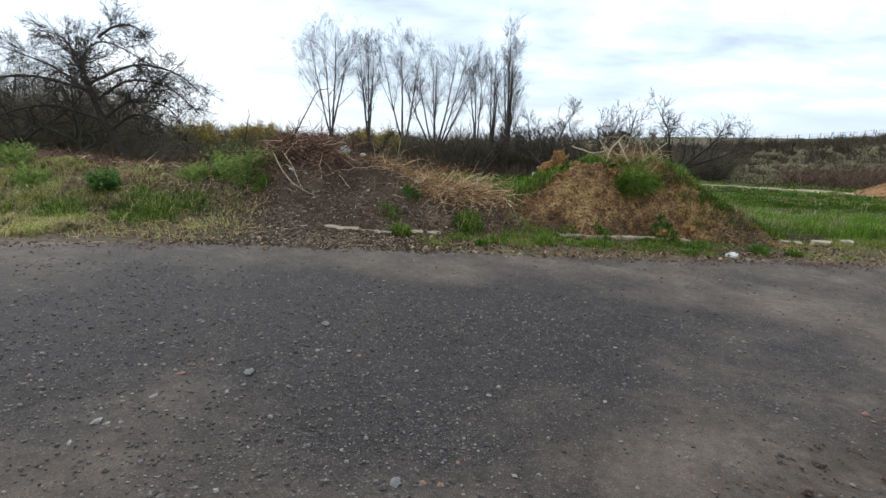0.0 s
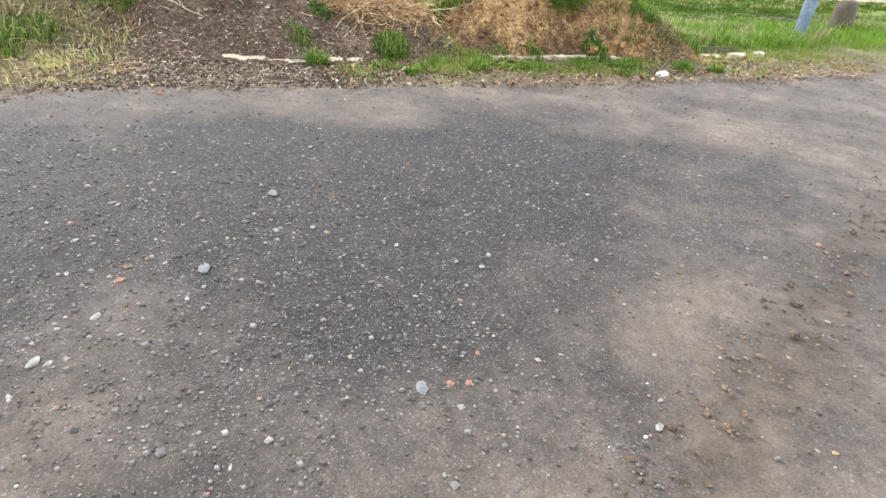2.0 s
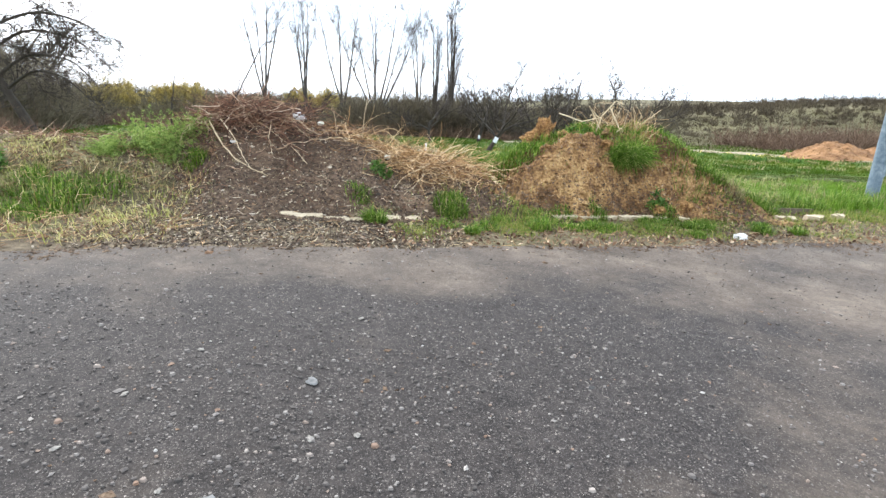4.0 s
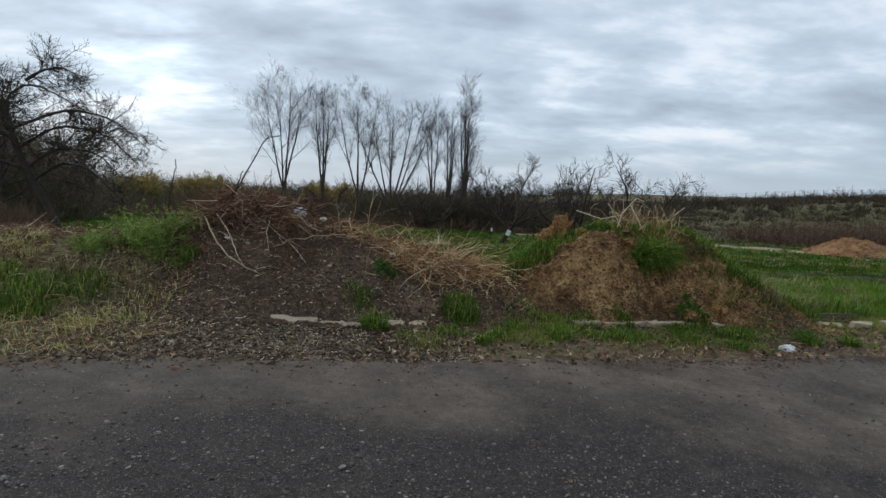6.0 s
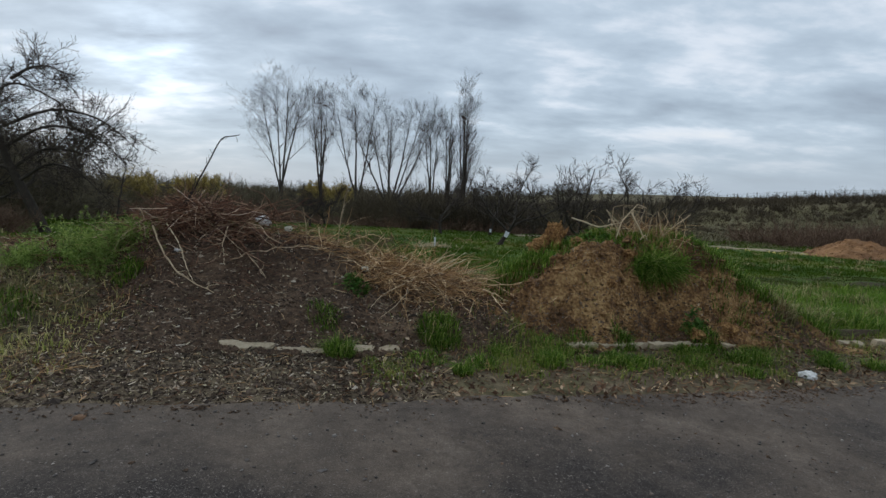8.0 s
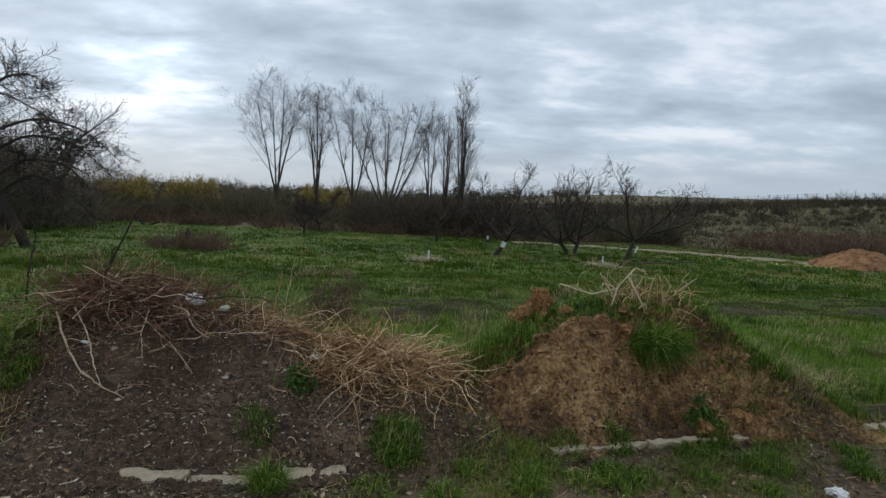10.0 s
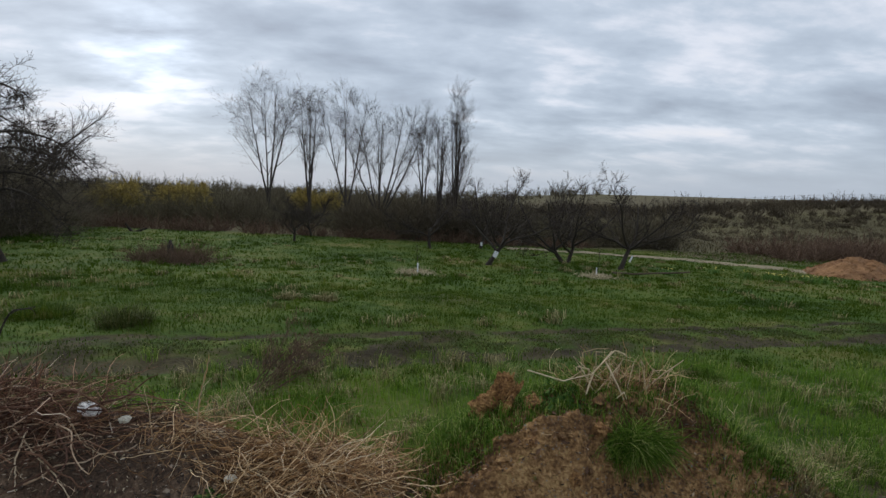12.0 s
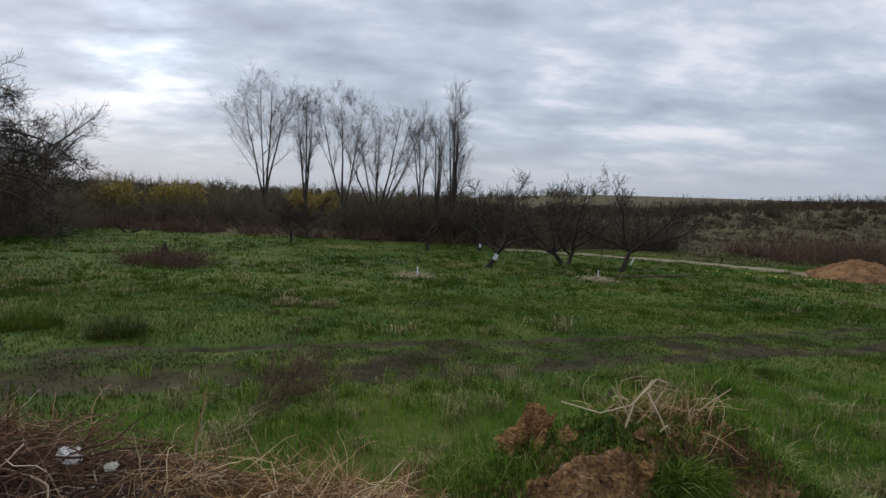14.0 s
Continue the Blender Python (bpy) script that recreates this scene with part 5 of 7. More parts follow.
for n, (x, y, dx, dz) in enumerate(((-2.0, 8.7, 0.16, 0.34), (-1.92, 8.66, 0.05, 0.3), (-2.3, 8.6, -0.12, 0.32), (-1.5, 8.75, 0.1, 0.22), (-2.6, 8.65, 0.1, 0.25))):
    root_stalk("bramble_stem", [on(x, y), on(x + dx * 0.4, y, 0.12 + dz * 0.5), on(x + dx, y + 0.03, 0.12 + dz)], 0.0075, M_BRUSH, "broken red-brown cane sticking up from the brush pile", 95 + n, 3, 0.1)
root_stalk("bramble_stem", [on(-1.0, 9.5), (-0.98, 9.5, 1.0), (-0.92, 9.5, 1.2), (-0.9, 9.55, 1.38)], 0.008, M_STRAW, "pale dry stem standing out of the straw", 93, 2, 0.12)
root_stalk("bramble_stem", [on(-0.4, 9.4), (-0.42, 9.4, 0.8), (-0.55, 9.4, 1.05)], 0.007, M_PALESTALK, "pale dry stem standing out of the straw", 94, 2, 0.12)


def straw_pile():
    rng = np.random.default_rng(71)
    stout = clumps(12, 4, (0.15, 8.74), (0.5, 0.24), 0.7, 0.0048, rng, 8, 0.19, 0.7, (0.02, 0.14), -0.05, 0.15)
    rest = [clumps(84, 13, (0.3, 8.76), (0.4, 0.27), 0.55, 0.0032, rng, 8, 0.2, 0.6, (0.0, 0.14), -0.06, 0.15),
            clumps(28, 9, (-0.55, 8.62), (0.32, 0.12), 0.45, 0.003, rng, 8, 0.2, 0.6, (0.0, 0.1), -0.05, 0.12),
            clumps(30, 14, (0.35, 8.4), (0.45, 0.16), 0.4, 0.003, rng, 8, 0.22, 0.5, (0.0, 0.08), -0.06, 0.05, -1.4),
            clumps(18, 6, (0.35, 9.2), (0.55, 0.25), 0.42, 0.0026, rng, 7, 0.24, 0.6, (0.0, 0.06), -0.08, 0.3),
            clumps(10, 10, (-0.35, 9.0), (0.5, 0.22), 0.5, 0.003, rng, 7, 0.18, 0.7, (0.0, 0.1), -0.05, 0.12)]
    pile("straw_pile", on(0.2, 8.8), "sprawling pile of dead straw-coloured grass stems between two heaps", "dead grass", stout, "stalk", M_PALESTALK, rest, "stem_tangle", M_STRAW, "mass of dry grass stems")


def stalk_bundle():
    rng = np.random.default_rng(72)
    at = np.array(on(3.05, 9.3))
    ob = thing("dry_stalks", at, "bleached dry plant stalks leaning broken on the clay heap", "dead stalks")
    for k in range(15):
        q = at + rng.normal(0, (0.2, 0.06, 0.0)) + (0, 0, -0.03)
        side, h = rng.normal(0, 0.14), rng.uniform(0.16, 0.44)
        p = [q, q + (side * 0.5, -0.02, h * 0.55), q + (side, -0.04, h)]
        turn = rng.choice([-1, 1])
        p.append(p[-1] + (turn * rng.uniform(0.05, 0.28), rng.normal(0, 0.05), rng.uniform(-0.25, 0.06)))
        p.append(p[-1] + (turn * rng.uniform(0.0, 0.16), rng.normal(0, 0.04), rng.uniform(-0.16, 0.03)))
        p = np.array(p)[None]
        p[..., 2] = np.maximum(p[..., 2], surface(p[..., 0], p[..., 1]) + 0.01)
        v, f = tubes(p, np.linspace(0.0075, 0.004, 5)[None] * rng.uniform(0.4, 1.1), 5)
        ob_np("stalk", v, f, M_PALESTALK, ob, True)
    for way, r in ((((2.14, 9.2, 1.33), (2.5, 9.2, 1.22), (2.8, 9.22, 1.28), (3.0, 9.25, 1.5)), 0.011), (((2.72, 9.15, 1.1), (2.8, 9.18, 1.32), (3.0, 9.2, 1.52), (3.12, 9.22, 1.48)), 0.012), (((2.9, 9.16, 1.42), (3.02, 9.13, 1.2), (3.1, 9.1, 1.02)), 0.016), (((2.92, 9.1, 1.0), (3.08, 9.1, 1.14), (3.13, 9.08, 0.99)), 0.014)):
        v, f = tubes(np.array(way)[None], np.linspace(r * 0.6, r * 0.4, len(way))[None], 5)
        ob_np("stalk", v, f, M_PALESTALK, ob, True)
    w, r = clumps(20, 10, (3.2, 9.35), (0.3, 0.1), 0.36, 0.0028, rng, 7, 0.22, 0.6, (0.0, 0.08), -0.1, 1.3)
    v, f = tubes(w, r, 3)
    ob_np("dry_grass", v, f, M_STRAW, ob)


straw_pile()
stalk_bundle()


def lump(name, at, size, mat, label, category, seed, rough=0.3, sub=3):
    """A clod or stone: a subdivided ball, broken up by noise."""
    rng = np.random.default_rng(seed)
    bm = bmesh.new()
    bmesh.ops.create_icosphere(bm, subdivisions=sub, radius=1)
    off = Vector(rng.uniform(-50, 50, 3))
    for v in bm.verts:
        d = 1 + rough * (noise.noise(v.co * 1.3 + off) + 0.5 * noise.noise(v.co * 3.1 + off) + (0.35 * noise.noise(v.co * 7 + off) if sub > 2 else 0))
        v.co = Vector((v.co.x * size[0], v.co.y * size[1], v.co.z * size[2])) * d
    ob = part(name, bm, mat, None, "", False)
    ob.matrix_basis = pose(*at, 0, 0, rng.uniform(0, 360))
    return tagged(ob, label, category)


def big_clod(at, seed):
    """One ragged upright mass of broken clay: blocky, cracked and leaning."""
    rng = np.random.default_rng(seed)
    bm = bmesh.new()
    bmesh.ops.create_icosphere(bm, subdivisions=5, radius=1)
    off = Vector(rng.uniform(-50, 50, 3))
    for v in bm.verts:
        c = v.co.copy()
        blocks = noise.cell(c * 2.4 + off) - 0.5
        d = 1 + 0.5 * noise.noise(c * 1.3 + off) + 0.3 * blocks + 0.3 * (0.4 - abs(noise.noise(c * 3.1 + off))) + 0.2 * noise.noise(c * 7 + off) + 0.12 * noise.noise(c * 16 + off)
        taper = 1 - 0.35 * c.z
        v.co = Vector((c.x * 0.19 * taper + 0.11 * c.z, c.y * 0.17 * taper, 0.1 + c.z * 0.2)) * d
    ob = part("clay_clod", bm, M_CLOD, None)
    ob.matrix_basis = pose(*at)
    tagged(ob, "large crumbling orange clay clod on the heap", "clod")


big_clod((1.9, 9.26, 0.86), 101)
for n, (x, y, s) in enumerate(((1.72, 9.25, 0.11), (2.2, 9.15, 0.1), (3.4, 8.35, 0.09), (3.9, 8.5, 0.12), (2.4, 8.5, 0.07), (3.2, 8.2, 0.06), (4.2, 8.6, 0.09), (2.7, 8.75, 0.08), (2.05, 8.6, 0.06))):
    lump("clay_clod", on(x, y, 0.01), (s, s * 0.85, s * 0.7), M_CLOD, "crumbling clod of orange-brown clay", "clod", 110 + n, 0.5, 4)

# ---------------------------------------------------------------- litter on the heap and verge


def crumpled(name, at, size, mat, label, category, seed, flat=0.6):
    rng = np.random.default_rng(seed)
    bm = bmesh.new()
    bmesh.ops.create_icosphere(bm, subdivisions=3, radius=1)
    off = Vector(rng.uniform(-50, 50, 3))
    for v in bm.verts:
        c = v.co.copy()
        k = 1 + 0.45 * abs(noise.noise(c * 2.2 + off)) - 0.4 * abs(noise.noise(c * 4.3 + off)) + 0.12 * rng.normal()
        v.co = Vector((c.x * size, c.y * size * 0.8, c.z * size * flat)) * k
    ob = part(name, bm, mat, None)
    ob.matrix_basis = pose(*at, rng.uniform(-15, 15), rng.uniform(-15, 15), rng.uniform(0, 360))
    return tagged(ob, label, category)


crumpled("plastic_bag", (-1.51, 8.62, 1.25), 0.088, M_PLASTIC, "crumpled white plastic bag caught in the brush pile", "plastic bag", 121, 0.55)
crumpled("paper_scrap", (-1.24, 8.6, 1.17), 0.045, M_PAPER, "small dirty cream paper scrap on the heap", "litter", 122, 0.6)
crumpled("paper_scrap", on(-0.4, 8.4, 0.06), 0.045, M_PAPER, "small dirty pale scrap below the straw", "litter", 123, 0.6)
crumpled("paper_cup", (4.03, 7.42, -0.115), 0.075, M_PLASTIC, "crushed white paper cup lying on the road edge", "litter", 124, 0.75)
crumpled("plastic_scrap", (7.55, 7.45, -0.36), 0.12, M_PLASTIC, "flat white plastic scrap on the road", "litter", 125, 0.2)
crumpled("plastic_scrap", on(-2.25, 8.2, 0.02), 0.03, M_PLASTIC, "tiny white scrap on the soil heap", "litter", 126, 0.5)

# notable stones lying on the road
PALE, SMALL, BRICK, OCHRE = "pale angular flint on the road", "small pale flint on the road", "orange brick fragment on the road", "small ochre flint on the road"
STONES = ((-1.68, 2.45, 0.045, M_PALE, PALE), (-1.63, 2.44, 0.026, M_PALE, PALE), (-1.58, 2.46, 0.02, M_PALE, SMALL), (-1.55, 2.7, 0.034, M_PALE, PALE), (-1.53, 2.96, 0.04, M_BRICK, BRICK), (-1.19, 3.02, 0.055, M_GREYST, "long grey stone on the road"),
          (-0.92, 3.83, 0.055, M_GREYST, "flat grey stone on the road"), (0.52, 3.79, 0.042, M_DARKST, "rounded black stone on the road"), (0.61, 3.79, 0.024, M_PALE, SMALL), (-0.31, 2.15, 0.05, M_GREYST, "flat blue-grey stone on the road"),
          (-0.2, 2.16, 0.028, M_BRICK, BRICK), (-0.13, 2.15, 0.035, M_BRICK, BRICK), (-0.16, 2.17, 0.02, M_BRICK, BRICK), (0.15, 2.94, 0.024, M_PALE, SMALL), (0.03, 3.0, 0.018, M_PALE, SMALL), (0.51, 1.85, 0.032, M_PALE, PALE), (0.59, 1.97, 0.02, M_PALE, SMALL),
          (-0.16, 1.89, 0.02, M_PALE, SMALL), (-0.77, 2.19, 0.018, M_YELST, OCHRE), (-0.79, 2.31, 0.018, M_YELST, OCHRE), (-0.24, 2.07, 0.017, M_YELST, OCHRE), (-0.05, 2.31, 0.018, M_BRICK, BRICK), (-0.69, 3.4, 0.028, M_PALE, SMALL), (-0.88, 3.38, 0.03, M_PALE, SMALL),
          (-0.69, 4.61, 0.034, M_PALE, SMALL), (-1.53, 4.15, 0.028, M_PALE, SMALL), (-1.73, 3.71, 0.03, M_PALE, SMALL), (-1.82, 3.33, 0.03, M_PALE, SMALL), (-1.76, 3.03, 0.026, M_PALE, SMALL), (-1.17, 2.88, 0.022, M_PALE, SMALL), (-1.67, 2.64, 0.02, M_PALE, SMALL),
          (1.74, 2.32, 0.022, M_PALE, SMALL), (1.04, 1.67, 0.016, M_PALE, SMALL), (1.1, 1.65, 0.018, M_YELST, OCHRE), (0.3, 2.26, 0.018, M_PALE, SMALL), (-0.04, 2.1, 0.02, M_PALE, SMALL), (-0.32, 1.87, 0.022, M_GREYST, "grey stone on the road"), (-1.23, 2.1, 0.022, M_PALE, SMALL),
          (0.71, 2.21, 0.018, M_PALE, SMALL), (2.36, 3.01, 0.04, M_BRICK, BRICK), (1.87, 2.9, 0.024, M_PALE, SMALL), (1.83, 3.0, 0.02, M_PALE, SMALL), (1.09, 2.8, 0.018, M_PALE, SMALL), (0.76, 2.56, 0.018, M_PALE, SMALL), (-1.37, 3.09, 0.024, M_PALE, SMALL))
for n, (x, y, s, mat, label) in enumerate(STONES):
    lump("stone", (x, y, 0.072 - 0.068 * 12 * math.tanh(x / 12) + 0.01 * y + s * 0.08), (s * 0.68, s * 0.46, s * 0.2), mat, label, "stone", 140 + n, 0.55, 2)


def scatter():
    rng = np.random.default_rng(73)
    road_z = lambda x, y: 0.075 - 0.068 * 12 * np.tanh(x / 12) + 0.01 * y + 0.008 * vnoise(x, y, 1.0) + 0.004 * vnoise(x, y, 4)
    on_road = lambda x, y: (y < road_edge(x) - 0.05) * 1.0

    # grit lies thickest on the bare stretch
    def bare(x, y):
        k = 0.06 + 0.75 * np.exp(-(((x + 0.3 - 0.2 * (y - 4)) / 2.3) ** 2 + ((y - 3.6) / 1.4) ** 2)) + 0.3 * vnoise(x, y, 0.9) + 0.3 * vnoise(x, y, 2.3)
        return np.clip(k, 0.03, 1) * on_road(x, y)

    p1 = surface_points(24000, (-3.6, 0.8, 4.2, 5.2), rng, road_z, bare)
    p2 = surface_points(22000, (-8, 3.5, 9, 8.2), rng, road_z, lambda x, y: np.maximum(bare(x, y), 0.22 * on_road(x, y)))
    p3 = surface_points(4200, (-6, 0.8, 8, 8), rng, road_z, on_road)
    v = join(pebbles(p1, np.clip(rng.lognormal(math.log(0.0042), 0.55, len(p1)), 0.002, 0.018), rng, 0.5), pebbles(p2, np.clip(rng.lognormal(math.log(0.0056), 0.45, len(p2)), 0.003, 0.018), rng),
             cobbles(p3, np.clip(rng.lognormal(math.log(0.006), 0.45, len(p3)), 0.003, 0.017), rng, 0.4))
    p4 = surface_points(8000, (-3.6, 1.2, 2.2, 5.0), rng, road_z, lambda x, y: bare(x, y) * (0.35 + 0.65 * smooth(1.5, -0.5, x)))
    v = join(v, cobbles(p4, np.clip(rng.lognormal(math.log(0.0072), 0.38, len(p4)), 0.004, 0.019), rng, 0.45))
    stuff("road_gravel", v, M_STONE, "loose grey and white grit strewn over the road", "gravel")

    # crumbs of trodden soil along the wheel track and the verge
    crumbs = lambda x, y: (np.exp(-((y - 1.85 - 0.62 * (x - 0.7)) / 0.25) ** 2) * (x > 0.2) + 0.6 * smooth(0.45, 0.0, road_edge(x) - y) + 0.10 * np.clip(vnoise(x, y, 1.5), 0, 1)) * on_road(x, y)
    p = surface_points(46000, (-6, 0.8, 8, 8), rng, road_z, crumbs)
    stuff("soil_crumbs", pebbles(p, np.clip(rng.lognormal(math.log(0.0065), 0.5, len(p)), 0.003, 0.025), rng), M_MULCH, "dark crumbs of trodden soil on the tarmac", "soil crumbs")

    # compost chips on the dark heap and the mulch that spills from it
    def mulch(x, y):
        k = np.clip(heap_dark(x, y) * 6, 0, 1) * (y < 8.9)
        spill = smooth(-3.4, -2.5, x) * smooth(0.5, -0.1, x) * smooth(-0.12, 0.1, y - road_edge(x)) * (y < kerb_y(x) + 0.3)
        return np.maximum(k, spill)

    p = surface_points(48000, (-4.4, 5.6, 1.2, 9.0), rng, surface, mulch)
    n = len(p)
    w = wander(p + (0, 0, 0.006), np.stack([rng.normal(size=n), rng.normal(size=n), rng.normal(0, 0.3, n)], 1), np.clip(rng.lognormal(math.log(0.02), 0.6, n), 0.006, 0.12), 2, rng, 0.1)
    v = join(ribbons(w, (rng.uniform(0.0015, 0.005, (n, 1)) * np.ones((1, 2)))), pebbles(p[::4] + (0.01, 0.01, 0.003), np.clip(rng.lognormal(math.log(0.008), 0.6, len(p[::4])), 0.003, 0.035), rng))
    stuff("mulch_chips", v, M_CHIP, "dark wood chips and crumbs covering the soil heap", "mulch")

    # dead leaves and bits of stem along the verge
    def verge(x, y):
        return smooth(-0.3, 0.15, y - road_edge(x)) * smooth(1.0, 0.3, y - kerb_y(x)) * (0.35 + 0.65 * smooth(-3, 0.5, x))

    p = surface_points(26000, (-9, 4.5, 9, 10.5), rng, surface, verge)
    lv = leaves(p + (0, 0, 0.012), np.stack([rng.normal(0, 0.5, len(p)), rng.normal(0, 0.5, len(p)), np.ones(len(p))], 1), rng.uniform(0.006, 0.02, len(p)), rng)
    stuff("leaf_litter", lv, M_LEAF, "dead brown leaves littering the verge", "leaf litter")
    # larger curled leaves, and bleached flakes of bark on the compost
    p = surface_points(2600, (-0.6, 6.4, 6.5, 9.4), rng, surface, verge)
    lv = leaves(p + (0, 0, 0.02), np.stack([rng.normal(0, 0.8, len(p)), rng.normal(0, 0.8, len(p)), np.ones(len(p))], 1), rng.uniform(0.014, 0.034, len(p)), rng, 1.3)
    stuff("oak_leaves", lv, M_LEAF, "large curled dead leaves lying on the verge", "leaf litter")
    p = surface_points(2400, (-3.4, 6.2, 0.9, 8.6), rng, surface, mulch)
    lv = leaves(p + (0, 0, 0.016), np.stack([rng.normal(0, 0.6, len(p)), rng.normal(-0.3, 0.6, len(p)), np.ones(len(p))], 1), np.clip(rng.lognormal(math.log(0.0052), 0.5, len(p)), 0.0025, 0.014), rng, 1.8)
    stuff("bark_flakes", lv, M_CHIPRING, "bleached flakes of bark and wood on the compost", "wood chips")
    p = surface_points(9000, (-9, 4.5, 9, 10.5), rng, surface, verge)
    n = len(p)
    w = wander(p + (0, 0, 0.012), np.stack([rng.normal(size=n), rng.normal(size=n), rng.normal(0, 0.15, n)], 1), rng.uniform(0.03, 0.16, n), 4, rng, 0.2)
    stuff("dead_stems", tubes(w, rng.uniform(0.0012, 0.0028, (n, 1)) * np.ones((1, 4)), 3), M_STRAW, "broken dry stems strewn along the verge", "plant litter")
    # dark topsoil fallen on the clay heap's foot, and earth strewn unevenly over the road's edge
    p = surface_points(46000, (0.8, 7.6, 5.2, 9.0), rng, surface, lambda x, y: smooth(0.62, 0.3, heap_clay(x, y) + 0.12 * vnoise(x, y, 2.0)) * smooth(0.0, 0.03, heap_clay(x, y)) * np.clip(0.5 + vnoise(x, y, 1.6), 0, 1))
    stuff("topsoil_crumbs", pebbles(p, np.clip(rng.lognormal(math.log(0.008), 0.6, len(p)), 0.003, 0.03), rng, 0.8), M_MULCH, "dark crumbled topsoil at the foot of the clay heap", "soil crumbs")
    p = surface_points(60000, (-5, 4.8, 8, 8.2), rng, road_z, lambda x, y: on_road(x, y) * np.clip(smooth(0.5, 0.0, road_edge(x) - y) * 0.8 + 0.7 * vnoise(x, y, 1.7) + 0.3 * vnoise(x, y, 6) - 0.25, 0, 1) * smooth(0.8, 0.2, road_edge(x) - y))
    stuff("edge_crumbs", pebbles(p, np.clip(rng.lognormal(math.log(0.008), 0.6, len(p)), 0.003, 0.035), rng, 0.6), M_MULCH, "earth crumbs strewn over the edge of the road", "soil crumbs")
    p = surface_points(5000, (1.0, 7.8, 4.9, 9.2), rng, surface, lambda x, y: np.clip(heap_clay(x, y) * 4, 0, 1))
    stuff("clay_grit", pebbles(p, np.clip(rng.lognormal(math.log(0.006), 0.4, len(p)), 0.003, 0.016), rng, 0.8), M_PALE, "pale stone grit in the face of the clay heap", "gravel")
    # earth and litter lying against the kerbstones
    n = 2600
    x = np.concatenate([rng.uniform(-1.8, 0.2, n // 2), rng.uniform(1.6, 4.0, n // 2)])
    y = 7.36 + 0.235 * np.maximum(0.0, x + 0.7) - 0.1 + rng.normal(0, 0.03, n)
    sel = vnoise(x, y * 0.2, 4.0) > 0.0
    p = np.stack([x, y, ground(x, y) + 0.012], 1)[sel]
    stuff("kerb_crumbs", pebbles(p, np.clip(rng.lognormal(math.log(0.014), 0.5, len(p)), 0.005, 0.04), rng, 0.8), M_MULCH, "crumbled earth banked up against the kerbstones", "soil crumbs")
    # crumbs and clods on the clay
    q = surface_points(420, (0.9, 7.9, 4.9, 9.2), rng, surface, lambda x, y: np.clip(heap_clay(x, y) * 5, 0, 1))
    stuff("clay_lumps", pebbles(q, np.clip(rng.lognormal(math.log(0.026), 0.45, len(q)), 0.012, 0.07), rng, 0.9), M_CLAY, "broken lumps of orange clay on the heap face", "clay crumbs")
    p = surface_points(11000, (0.8, 7.8, 4.9, 9.6), rng, surface, lambda x, y: np.clip(heap_clay(x, y) * 5, 0, 1))
    stuff("clay_crumbs", pebbles(p, np.clip(rng.lognormal(math.log(0.010), 0.7, len(p)), 0.004, 0.06), rng, 1.1), M_CLAY, "crumbs and small clods of clay on the heap", "clay crumbs")


scatter()
tagged(lump("dead_leaf_clump", (-1.95, 5.85, 0.26), (0.05, 0.03, 0.022), M_LEAF, "", "", 180, 0.5, 3), "curled brown dead leaf clump on the tarmac", "leaf")

# ---------------------------------------------------------------- grass


